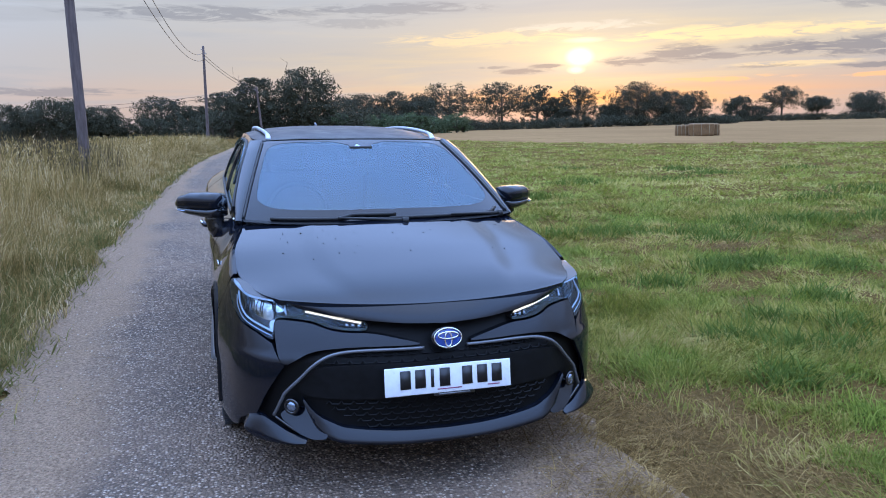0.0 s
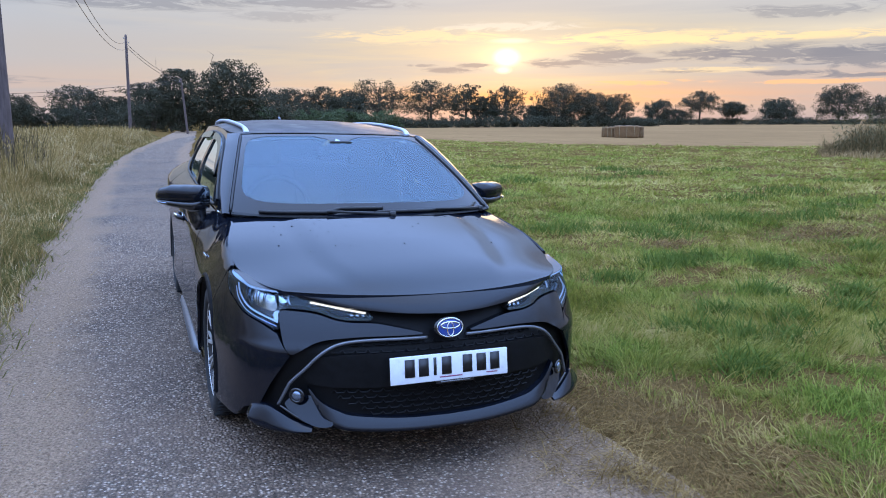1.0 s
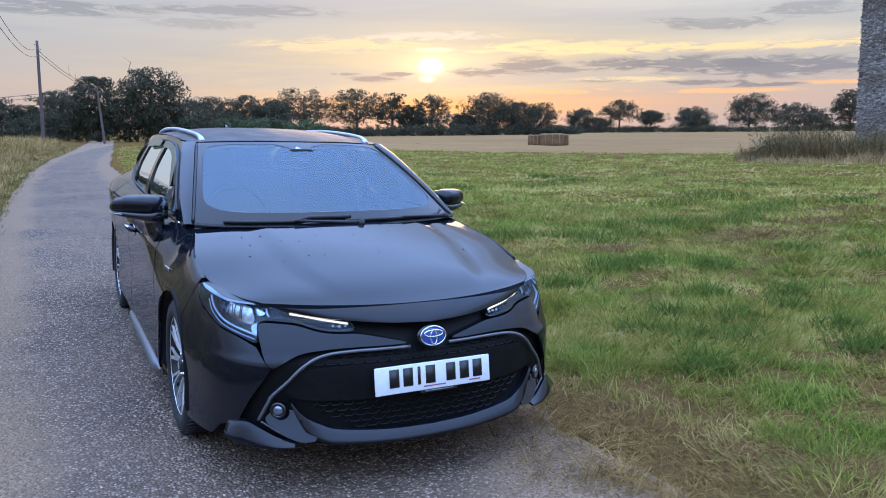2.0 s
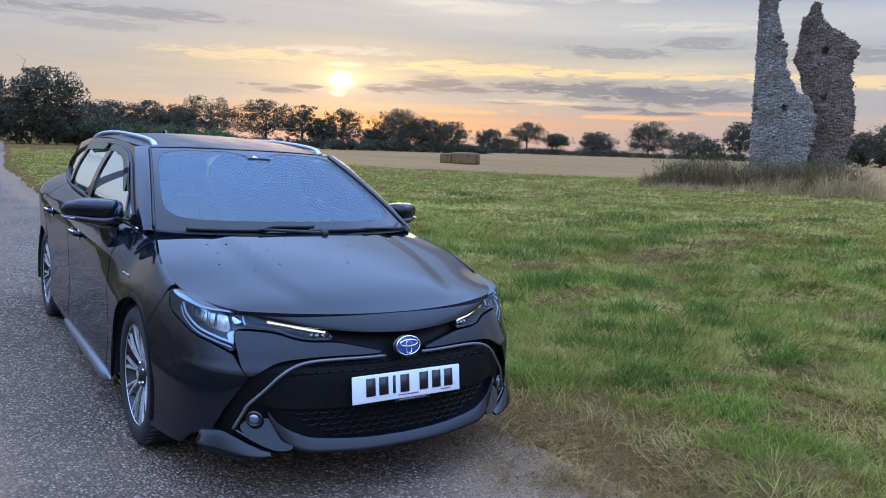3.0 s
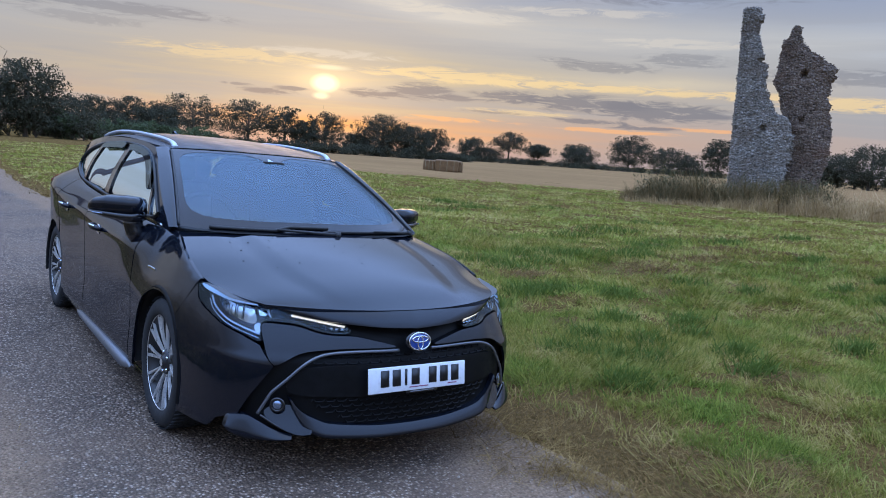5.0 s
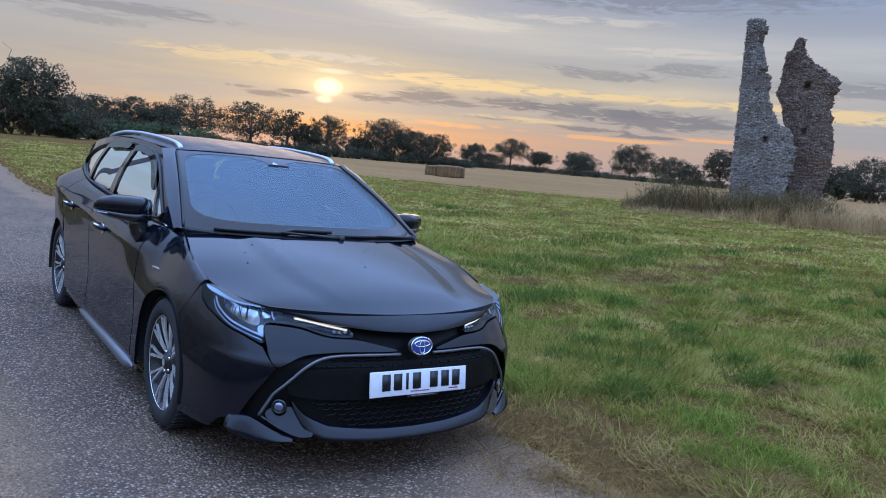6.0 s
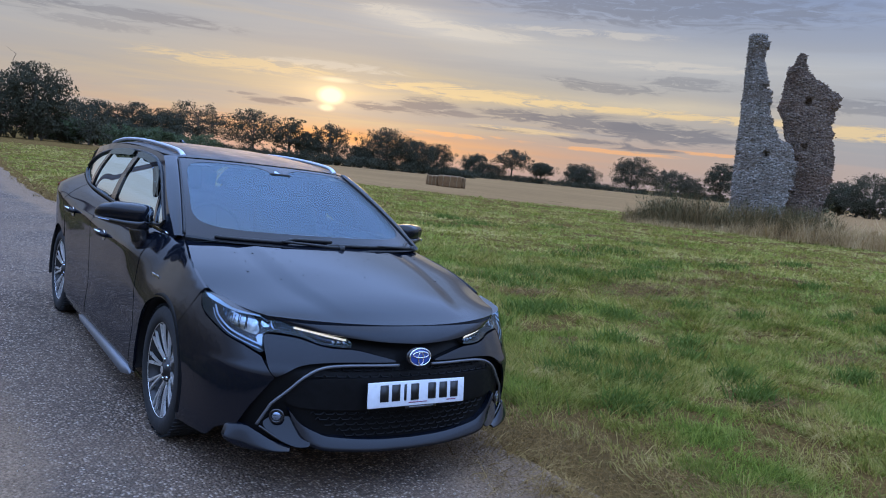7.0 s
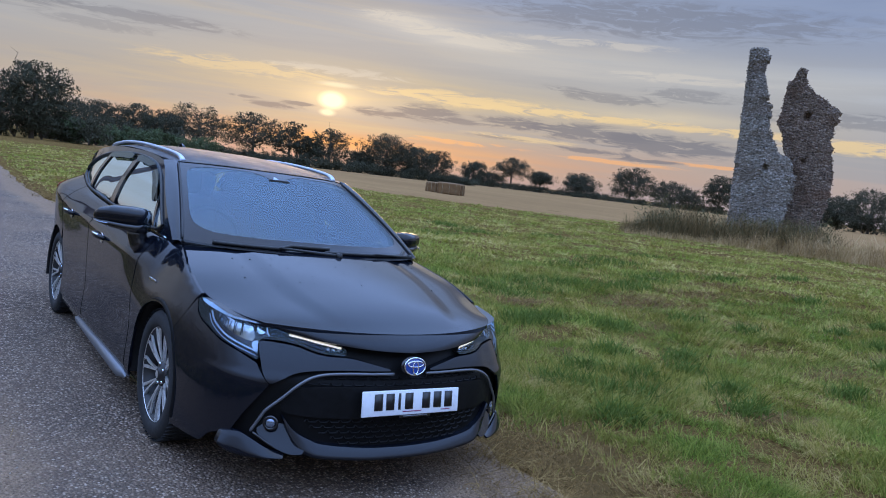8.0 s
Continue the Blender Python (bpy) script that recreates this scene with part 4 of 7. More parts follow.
# ---- the ruin ----
RUIN = pose(30.27, 16.38, 0, 0, 0, -59.3)


def knots(table, z):
    return np.interp(z, [k[0] for k in table], [k[1] for k in table])


def ruin_wall(name, left, right, top, depth, bulge, seed, mat, holes, label, window=None):
    """One standing piece of wall: ragged broken sides between its left and right edge, and a lumpy flint face and back."""
    q = np.random.default_rng(seed)
    nz, nu = int(top / 0.065), 46
    z = np.linspace(-0.3, top, nz)
    step = np.repeat(q.normal(0, 1, nz // 3 + 2), 3)[:nz]
    step2 = np.repeat(q.normal(0, 1, nz // 3 + 2), 3)[:nz]
    fade = smoothstep(0.5, 2.5, z)
    l = knots(left, z) + 0.008 * step
    r = knots(right, z) + 0.045 * step2 * fade
    u = np.linspace(0, 1, nu)
    X = l[:, None] + (r - l)[:, None] * u
    Zz = np.repeat(z[:, None], nu, 1) + 0.02 * q.normal(0, 1, (nz, nu))
    lump = lambda a: 0.016 * q.normal(0, 1, a.shape) + 0.03 * lumps(X * 3, Zz * 3, 1.5, seed + 1)
    front = -depth / 2 - bulge * (1 - (2 * u - 1) ** 2)[None, :] + lump(X)
    back = depth / 2 - bulge * (1 - (2 * u - 1) ** 2)[None, :] * 0.6 + lump(X)
    for hx, hz, hr_, hd in holes:
        front = front + hd * np.exp(-(((X - hx) / hr_) ** 2 + ((Zz - hz) / (hr_ * 1.3)) ** 2) ** 2)
    grid = np.concatenate([np.stack([X, front, Zz], -1), np.stack([X, back, Zz], -1)[:, ::-1]], 1)
    m = grid.shape[1]
    i = np.arange(nz * m).reshape(nz, m)
    j = np.roll(i, -1, axis=1)
    f = np.stack([i[:-1], j[:-1], j[1:], i[1:]], -1).reshape(-1, 4)
    if window:
        # a gap right through the wall, with its reveals
        wx, wz, wr = window
        cut = np.hypot(X[:-1, :-1] - wx, Zz[:-1, :-1] - wz) < wr
        keep = np.ones((nz - 1, m), bool)
        keep[:, :nu - 1] &= ~cut
        keep[:, nu:m - 1] &= ~cut[:, ::-1]
        reveal = []
        for a, b in zip(*np.nonzero(cut)):
            for da, db, e0, e1 in ((0, -1, (0, 0), (1, 0)), (0, 1, (1, 1), (0, 1)), (-1, 0, (0, 1), (0, 0)), (1, 0, (1, 0), (1, 1))):
                if not cut[a + da, b + db]:
                    p, q2 = (a + e0[0], b + e0[1]), (a + e1[0], b + e1[1])
                    reveal.append((i[p], i[q2], i[q2[0], m - 1 - q2[1]], i[p[0], m - 1 - p[1]]))
        f = np.concatenate([f.reshape(nz - 1, m, 4)[keep], np.array(reveal)])
    t = i[-1]
    caps = np.array([(t[a], t[a + 1], t[m - 2 - a], t[m - 1 - a]) for a in range(nu - 1)])
    return grid.reshape(-1, 3), np.concatenate([f, caps]), (X, front, Zz)


def flints(q, X, Y, Z, n, size):
    """Knapped stones in rough courses, a little proud of the wall face."""
    a = q.integers(2, X.shape[0] - 1, n)
    b = q.integers(0, X.shape[1], n)
    c = np.stack([X[a, b] + q.normal(0, 0.02, n), Y[a, b] - 0.004, np.round(Z[a, b] / 0.085) * 0.085 + q.normal(0, 0.024, n)], -1)
    s = size * q.uniform(0.6, 1.2, (n, 3)) * np.array([1.15, 0.4, 0.75])
    o = np.array([(1, 0, 0), (0.3, -0.8, 0.7), (-1, 0, 0.1), (-0.2, -0.8, -0.7), (0.1, 0.2, 1), (0, 0.3, -1), (0.5, -0.9, -0.4), (-0.6, -0.9, 0.35)])
    v = c[:, None, :] + o[None] * s[:, None, :] + q.normal(0, 0.006, (n, 8, 3))
    t = np.array([(0, 6, 1), (0, 1, 4), (0, 5, 6), (1, 6, 7), (1, 7, 4), (2, 4, 7), (2, 7, 3), (2, 3, 5), (3, 6, 5), (3, 7, 6)])
    return v.reshape(-1, 3), (np.arange(n)[:, None, None] * 8 + t[None]).reshape(-1, 3)


ruin = empty("ruined_tower", RUIN, "two broken flint walls of a ruined church tower", "ruin")
q = np.random.default_rng(21)
LEFT = dict(left=[(0, -1.92), (1.6, -1.93), (2.7, -1.95), (4.1, -1.98), (5.3, -1.98), (6.8, -2.01), (8.7, -2.04)],
            right=[(0, 0.20), (1.4, 0.41), (2.2, 0.52), (2.8, 0.61), (3.3, 0.56), (3.8, 0.40), (4.05, 0.22), (4.3, -0.22), (4.6, -0.39), (5.1, -0.69), (5.7, -0.82), (6.2, -0.84), (6.31, -0.74), (6.45, -0.98), (6.9, -1.12), (7.6, -1.31), (8.2, -1.25), (8.6, -1.24), (8.75, -1.30)])
v, f, g = ruin_wall("left", LEFT["left"], LEFT["right"], 8.75, 0.8, 0.22, 3, FLINT, [(-0.69, 3.56, 0.12, 0.35), (-1.85, 3.47, 0.06, 0.2), (-0.3, 1.0, 0.16, 0.15), (-1.2, 6.3, 0.2, 0.1)], "")
w1 = mesh_np("wall", v, f, FLINT, ruin, "tall tapering wall faced in pale grey flint")
v, f = flints(q, *g, 6500, 0.038)
tagged(mesh_np("facing_flint", v, f, FLINT, w1), kind="stuff")
RIGHT = dict(left=[(0, 0.2), (3.0, 0.2), (4.1, 0.12), (4.6, -0.11), (5.2, -0.19), (5.45, -0.38), (5.7, -0.50), (6.2, -0.39), (6.8, -0.36), (7.4, -0.30), (7.62, -0.06), (7.8, 0.0), (8.0, 0.04), (8.1, 0.12)],
             right=[(0, 1.8), (1.5, 1.9), (2.2, 2.06), (2.8, 2.08), (3.5, 2.07), (4.3, 1.95), (4.9, 1.86), (5.24, 1.74), (5.6, 1.87), (6.0, 1.90), (6.25, 2.02), (6.5, 1.80), (6.7, 1.45), (6.9, 1.28), (6.96, 1.05), (7.2, 0.80), (7.42, 0.52), (7.78, 0.32), (8.0, 0.27), (8.1, 0.22)])
v, f, g = ruin_wall("right", RIGHT["left"], RIGHT["right"], 8.1, 1.1, 0.15, 4, RUBBLE, [(0.71, 6.01, 0.15, 0.3), (0.81, 3.99, 0.14, 0.25), (0.3, 3.98, 0.10, 0.2), (0.9, 2.4, 0.3, 0.12), (0.3, 1.2, 0.3, 0.12)], "", (1.22, 6.57, 0.10))
v[:, 1] += 1.0
w2 = mesh_np("wall", v, f, RUBBLE, ruin, "broken wall core of brown rubble and flint")
g = (g[0], g[1] + 1.0, g[2])
v, f = flints(q, *g, 5200, 0.042)
tagged(mesh_np("core_stone", v, f, RUBBLE, w2), kind="stuff")


# ---- straw bales ----
def bale(name, m, lx, ly, lz, label):
    bm = bmesh.new()
    bmesh.ops.create_cube(bm, size=1)
    bmesh.ops.scale(bm, vec=(lx, ly, lz), verts=bm.verts)
    bmesh.ops.bevel(bm, geom=bm.edges[:], offset=0.14, segments=3, profile=0.6, affect="EDGES")
    bmesh.ops.subdivide_edges(bm, edges=[e for e in bm.edges if e.calc_length() > 0.3], cuts=5, use_grid_fill=True)
    for v in bm.verts:
        k = noise.noise_vector(v.co * 2.3) * 0.05 + noise.noise_vector(v.co * 9) * 0.025
        v.co += k
        v.co.z += lz / 2
    t = empty(name, m, label, "bale", "straw bales")
    part("straw_block", bm, STRAW, t)
    for sx in (-0.3, 0.0, 0.3):
        b2 = bmesh.new()
        v, f = tube([(sx * lx, -ly / 2 - 0.02, 0.05), (sx * lx, -ly / 2 - 0.02, lz + 0.01), (sx * lx, ly / 2 + 0.02, lz + 0.01), (sx * lx, ly / 2 + 0.02, 0.05)], [0.012] * 4, 5)
        vs = [b2.verts.new(p) for p in v]
        for q4 in f:
            b2.faces.new([vs[i] for i in q4])
        part("twine", b2, TWINE, t)
    return t


TWINE = plain("twine", (0.25, 0.2, 0.12), 0.8)
bx, by = 35.8, 49.2
bz = float(ground_z(bx, by))
bale("straw_bale", pose(bx - 0.1, by - 0.6, bz, 0, 0, -32), 1.9, 1.1, 0.98, "large golden straw bale lying on the stubble")
bale("straw_bale", pose(bx - 0.95, by + 0.6, bz, 0, 0, -42), 1.0, 1.0, 0.88, "straw bale end showing behind the long bale")
bale("straw_bale", pose(bx + 1.15, by - 0.25, bz, 0, 0, -20), 0.9, 1.0, 0.92, "straw bale standing close beside the long bale")


# ---- poles and wires ----
def pole(x, y, height, r, lean, label, pots=2):
    t = empty("telegraph_pole", pose(x, y, float(ground_z(x, y)) - 0.1), label, "utility pole", "poles along the lane")
    v, f = tube([(lean[0] * u, lean[1] * u, height * u) for u in np.linspace(0, 1, 9)], [r * (1 - 0.3 * u) for u in np.linspace(0, 1, 9)], 14)
    v += [Vector((lean[0], lean[1], height + 0.06))]
    f = [tuple(q) for q in f]
    bm = bmesh.new()
    vs = [bm.verts.new(p) for p in v]
    for q4 in f:
        bm.faces.new([vs[i] for i in q4])
    top = len(vs) - 15
    for k in range(14):
        bm.faces.new((vs[top + k], vs[top + (k + 1) % 14], vs[-1]))
    part("shaft", bm, POLE_WOOD, t)
    for i in range(pots):
        b2 = bmesh.new()
        bmesh.ops.create_cone(b2, cap_ends=True, segments=10, radius1=0.05, radius2=0.035, depth=0.12)
        part("insulator", b2, POT, t, m=pose(lean[0] + r * (1.3 if i else -1.3), lean[1], height - 0.25 - 0.35 * i))
    return t


POT = plain("glazed_pot", (0.35, 0.33, 0.3), 0.3)
CABLE = plain("cable", (0.03, 0.03, 0.032), 0.6)


def wire(a, b, sag, r=0.012):
    pts = [Vector(a).lerp(Vector(b), u) - Vector((0, 0, sag * 4 * u * (1 - u))) for u in np.linspace(0, 1, 22)]
    v, f = tube(pts, [r] * 22, 5)
    ob = mesh_np("overhead_wire", np.array([tuple(p) for p in v]), np.array(f), CABLE, smooth=True)
    return tagged(ob, "thin dark overhead wire slung between the poles", "wire", "overhead wires")


pole(-3.55, 16.5, 9.0, 0.125, (0.0, 0.0), "tall weathered brown wooden telegraph pole in long grass")
pole(-0.75, 67.2, 8.4, 0.14, (0.15, 0.0), "grey wooden telegraph pole beside the lane")
pole(5.6, 92.1, 6.4, 0.14, (-0.42, 0.0), "leaning grey telegraph pole before the dark trees")
wire((-3.45, 16.5, 8.6), (-0.75, 67.0, 7.85), 1.75, 0.015)
wire((-3.75, 16.5, 8.3), (-0.6, 67.0, 7.35), 1.75, 0.015)
wire((-0.6, 67.3, 7.8), (5.2, 92, 6.2), 0.5, 0.02)
wire((-0.5, 67.3, 7.4), (5.3, 92, 5.9), 0.5, 0.02)
wire((5.2, 92, 6.2), (-30, 150, 6.4), 0.8, 0.025)
wire((5.2, 92, 5.9), (-30, 150, 5.6), 0.8, 0.025)

# ---- the car ----
from mathutils.geometry import delaunay_2d_cdt


def paint_mat():
    m, nt, b = mat_new("black_paint")
    p = place_of(nt, local=True)
    dust = noise_tex(nt, p, 5.0, 6.0, 0.65)
    speck = voronoi(nt, p, 60.0)
    c = mixc(nt, ramp(nt, dust, [(0.45, 0.0), (0.75, 0.25)]), (0.0045, 0.006, 0.0105), (0.012, 0.0145, 0.021))
    c = mixc(nt, ramp(nt, speck, [(0.05, 0.4), (0.09, 0.0)]), c, (0.06, 0.058, 0.056))
    link(nt, c, b.inputs["Base Color"])
    b.inputs["Roughness"].default_value, b.inputs["Specular IOR Level"].default_value = 0.5, 0.0
    b.inputs["Coat Weight"].default_value, b.inputs["Coat IOR"].default_value = 1.0, 1.43
    link(nt, ramp(nt, dust, [(0.35, 0.03), (0.75, 0.06)]), b.inputs["Coat Roughness"])
    return m


def glass_mat(name, tint, gloss, rough=0.0, coated=0.0, film=0.0, tone=1.0):
    """Clear pane: lets light straight through, mirrors more at a glancing angle."""
    m, nt, b = mat_new(name)
    nt.nodes.remove(b)
    t, g = nt.nodes.new("ShaderNodeBsdfTransparent"), nt.nodes.new("ShaderNodeBsdfGlossy")
    fr, mx = nt.nodes.new("ShaderNodeFresnel"), nt.nodes.new("ShaderNodeMixShader")
    t.inputs[0].default_value = (*tint, 1)
    g.inputs["Color"].default_value = (tone * 0.84, tone * 1.02, tone * 1.14, 1)
    g.inputs["Roughness"].default_value = rough
    fr.inputs[0].default_value = gloss
    link(nt, val(nt, "ADD", fr.outputs[0], coated, clamp=True), mx.inputs[0])
    link(nt, t.outputs[0], mx.inputs[1])
    link(nt, g.outputs[0], mx.inputs[2])
    out = mx.outputs[0]
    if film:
        # a thin uneven blue haze over the pane, put in as diffuse colour
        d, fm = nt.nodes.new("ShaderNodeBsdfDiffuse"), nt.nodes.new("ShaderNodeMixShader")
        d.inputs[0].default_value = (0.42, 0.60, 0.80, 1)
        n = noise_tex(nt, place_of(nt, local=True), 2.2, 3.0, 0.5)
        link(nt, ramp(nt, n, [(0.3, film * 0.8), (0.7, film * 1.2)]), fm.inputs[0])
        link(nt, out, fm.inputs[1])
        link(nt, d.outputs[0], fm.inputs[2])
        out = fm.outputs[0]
    link(nt, out, nt.nodes["Material Output"].inputs[0])
    return m


def glow_mat(name, col, power):
    m, nt, b = mat_new(name)
    b.inputs["Base Color"].default_value = (*col, 1)
    b.inputs["Emission Color"].default_value, b.inputs["Emission Strength"].default_value = (*col, 1), power
    return m


PAINT = paint_mat()
DULL_PAINT = plain("dusty_roof_paint", (0.018, 0.019, 0.024), 0.5, coat=0.22, spec=0.25, grain=0.3, gscale=6)
DULL_PAINT.node_tree.nodes["Principled BSDF"].inputs["Coat Roughness"].default_value = 0.22
GLOSS_BLACK = plain("gloss_black", (0.008, 0.008, 0.010), 0.22, coat=0.6)
SATIN_BLACK = plain("satin_black", (0.007, 0.007, 0.0075), 0.5, spec=0.12, grain=0.3)
MESH_BLACK = plain("grille_black", (0.005, 0.005, 0.0055), 0.5, spec=0.15)
TRIM_BLACK = plain("rubber_trim", (0.012, 0.012, 0.013), 0.55)
SATIN_GREY = plain("satin_grey", (0.16, 0.17, 0.19), 0.38, 0.6)
CHROME = plain("chrome", (0.75, 0.77, 0.80), 0.12, 1.0)
ALLOY = plain("machined_alloy", (0.78, 0.78, 0.78), 0.36, 0.8, grain=0.12)
ALLOY_DARK = plain("dark_alloy", (0.014, 0.014, 0.016), 0.4)
RUBBER = plain("tyre_rubber", (0.013, 0.013, 0.014), 0.8, grain=0.4)
DISC = plain("brake_disc", (0.25, 0.24, 0.23), 0.4, 1.0)
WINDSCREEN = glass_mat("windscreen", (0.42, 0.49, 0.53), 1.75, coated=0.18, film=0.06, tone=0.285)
FRIT = plain("printed_border", (0.012, 0.012, 0.015), 0.12, spec=0.3)
SIDE_GLASS = glass_mat("side_glass", (0.80, 0.84, 0.84), 2.0, coated=0.6)
PRIVACY = glass_mat("rear_side_glass", (0.70, 0.74, 0.76), 2.0, coated=0.6)
LAMP_GLASS = glass_mat("lamp_cover", (0.92, 0.95, 0.97), 1.33)
SMOKED = glass_mat("smoked_acrylic", (0.16, 0.16, 0.17), 1.5)
LAMP_BLACK = plain("lamp_bezel", (0.02, 0.021, 0.025), 0.3)
LAMP_CHROME = plain("lamp_reflector", (0.40, 0.46, 0.54), 0.16, 1.0, grain=0.45, gscale=70)
# the guides' pale blue is reflected sky, put into the base colour
SKY_TINTED_GUIDE = plain("sky_tinted_light_guide", (0.60, 0.75, 0.95), 0.15, coat=1.0)
DRL = glow_mat("sidelight", (1.0, 0.90, 0.78), 0.95)
PLATE = plain("plate_white", (0.72, 0.75, 0.80), 0.35, grain=0.05)
INK = plain("plate_black", (0.012, 0.012, 0.014), 0.4)
BADGE_BLUE = plain("badge_blue", (0.015, 0.06, 0.30), 0.2, coat=1.0)
CLOTH = plain("seat_cloth", (0.03, 0.03, 0.032), 0.85, grain=0.3)
DASH = plain("dashboard", (0.035, 0.036, 0.04), 0.65, grain=0.25)
FOG = plain("fog_lens", (0.22, 0.27, 0.36), 0.12, 0.7, coat=1.0)

CAR = empty("car", SLOPE, "black estate car with alloy wheels parked half on the lane", "car")


def spline(pts, n=10):
    """A smooth curve through the points."""
    p = np.array(pts, float)
    p = np.vstack([2 * p[0] - p[1], p, 2 * p[-1] - p[-2]])
    out = []
    u = np.linspace(0, 1, n, endpoint=False)[:, None]
    for i in range(1, len(p) - 2):
        a, b, c, d = p[i - 1:i + 3]
        out.append(0.5 * (2 * b + (c - a) * u + (2 * a - 5 * b + 4 * c - d) * u ** 2 + (3 * b - a - 3 * c + d) * u ** 3))
    return np.vstack(out + [p[-2:-1]])


def soften(pts, times=2, k=0.22):
    """A closed outline with its corners cut round."""
    p = np.array(pts, float)
    for _ in range(times):
        q = np.roll(p, -1, 0)
        p = np.stack([p * (1 - k) + q * k, p * k + q * (1 - k)], 1).reshape(-1, 2)
    return p


def resample(p, step, closed=True):
    q = np.vstack([p, p[:1]]) if closed else p
    d = np.r_[0, np.cumsum(np.hypot(*np.diff(q, axis=0).T))]
    n = max(8, int(d[-1] / step))
    s = np.linspace(0, d[-1], n, endpoint=not closed)
    return np.stack([np.interp(s, d, q[:, 0]), np.interp(s, d, q[:, 1])], -1)


def inside(p, poly):
    x, y = p[:, 0][:, None], p[:, 1][:, None]
    a, b = poly, np.roll(poly, -1, 0)
    hit = ((a[:, 1] > y) != (b[:, 1] > y)) & (x < (b[:, 0] - a[:, 0]) * (y - a[:, 1]) / (b[:, 1] - a[:, 1] + 1e-12) + a[:, 0])
    return hit.sum(1) % 2 == 1


def panel(name, outline, fn, mat, parent, step=0.025, depth=0.014, holes=(), off=0.0, label="", mirror=False, round_by=2):
    """A sheet-metal or glass panel: an outline in the surface's own two coordinates, mapped by fn(u, v, off), with a folded rim.
    mirror=True builds the other side of the car."""
    loops = [resample(soften(o, round_by) if round_by else np.array(o, float), step * 0.6) for o in (outline, *holes)]
    lo, hi = loops[0].min(0), loops[0].max(0)
    g = np.stack(np.meshgrid(np.arange(lo[0], hi[0], step), np.arange(lo[1], hi[1], step)), -1)
    g[1::2, :, 0] += step / 2
    g = g.reshape(-1, 2)
    ok = inside(g, loops[0])
    for h in loops[1:]:
        ok &= ~inside(g, h)
    rim = np.vstack(loops)
    g = g[ok]
    if len(g):
        near = np.sqrt(((g[:, None] - rim[None]) ** 2).sum(-1)).min(1)
        g = g[near > step * 0.45]
    pts = np.vstack([rim, g]) if len(g) else rim
    edges, n = [], 0
    for l in loops:
        edges += [(n + i, n + (i + 1) % len(l)) for i in range(len(l))]
        n += len(l)
    res = delaunay_2d_cdt([Vector(p) for p in pts], edges, [], 0, 1e-6)
    p2, tri = np.array([tuple(p) for p in res[0]]), np.array([tuple(t) for t in res[2]])
    mid = p2[tri].mean(1)
    ok = inside(mid, loops[0])
    for h in loops[1:]:
        ok &= ~inside(mid, h)
    tri = tri[ok]
    top = np.stack(fn(p2[:, 0], p2[:, 1], off), -1)
    out = np.stack(fn(p2[:, 0], p2[:, 1], off + 0.01), -1) - top
    nrm = np.cross(top[tri[:, 1]] - top[tri[:, 0]], top[tri[:, 2]] - top[tri[:, 0]])
    if (nrm * out[tri[:, 0]]).sum() < 0:
        tri = tri[:, ::-1]
    # the true surface normal at each point
    e = 0.006
    du = np.stack(fn(p2[:, 0] + e, p2[:, 1], off), -1) - np.stack(fn(p2[:, 0] - e, p2[:, 1], off), -1)
    dv = np.stack(fn(p2[:, 0], p2[:, 1] + e, off), -1) - np.stack(fn(p2[:, 0], p2[:, 1] - e, off), -1)
    nm = np.cross(du, dv)
    nm /= np.linalg.norm(nm, axis=1)[:, None] + 1e-12
    nm *= np.sign((nm * out).sum(1))[:, None]
    v, f, nn = [top], [tri], [nm]
    if depth:
        cnt = {}
        for t in tri:
            for a, b in ((t[0], t[1]), (t[1], t[2]), (t[2], t[0])):
                cnt[(a, b)] = cnt.get((a, b), 0) + 1
        border = [(a, b) for a, b in cnt if (b, a) not in cnt]
        low = np.stack(fn(p2[:, 0], p2[:, 1], off - depth), -1)
        e = np.array(border)
        k = len(p2)
        v += [top[e[:, 0]], top[e[:, 1]], low[e[:, 0]], low[e[:, 1]]]
        m = len(e)
        i = np.arange(m)
        side_n = np.cross(top[e[:, 1]] - top[e[:, 0]], nm[e[:, 0]])
        side_n /= np.linalg.norm(side_n, axis=1)[:, None] + 1e-12
        nn += [side_n] * 4
        f += [np.stack([k + i + m, k + i, k + i + 2 * m], -1), np.stack([k + i + m, k + i + 2 * m, k + i + 3 * m], -1)]
    v, f, nn = np.vstack(v), np.vstack(f), np.vstack(nn)
    if mirror:
        v, nn = v * np.array([-1, 1, 1]), nn * np.array([-1, 1, 1])
        f = f[:, ::-1]
    return mesh_np(name, v, f, mat, parent, label, smooth=True, normals=nn)


def grid_panel(name, P, mat, parent, label="", depth=0.0, down=(0, 0, -1)):
    """A panel from a grid of points P[i, j]."""
    n, k = P.shape[:2]
    i = np.arange(n * k).reshape(n, k)
    f = np.stack([i[:-1, :-1], i[:-1, 1:], i[1:, 1:], i[1:, :-1]], -1).reshape(-1, 4)
    v = P.reshape(-1, 3)
    if depth:
        loop = np.concatenate([i[0, :], i[1:, -1], i[-1, -2::-1], i[-2:0:-1, 0]])
        a, m = len(v), len(loop)
        v = np.vstack([v, v[loop], v[loop] + np.array(down) * depth])
        j = np.arange(m)
        j2 = (j + 1) % m
        f = np.vstack([f, np.stack([a + j2, a + j, a + m + j, a + m + j2], -1)])
    return mesh_np(name, v, f, mat, parent, label, smooth=True)


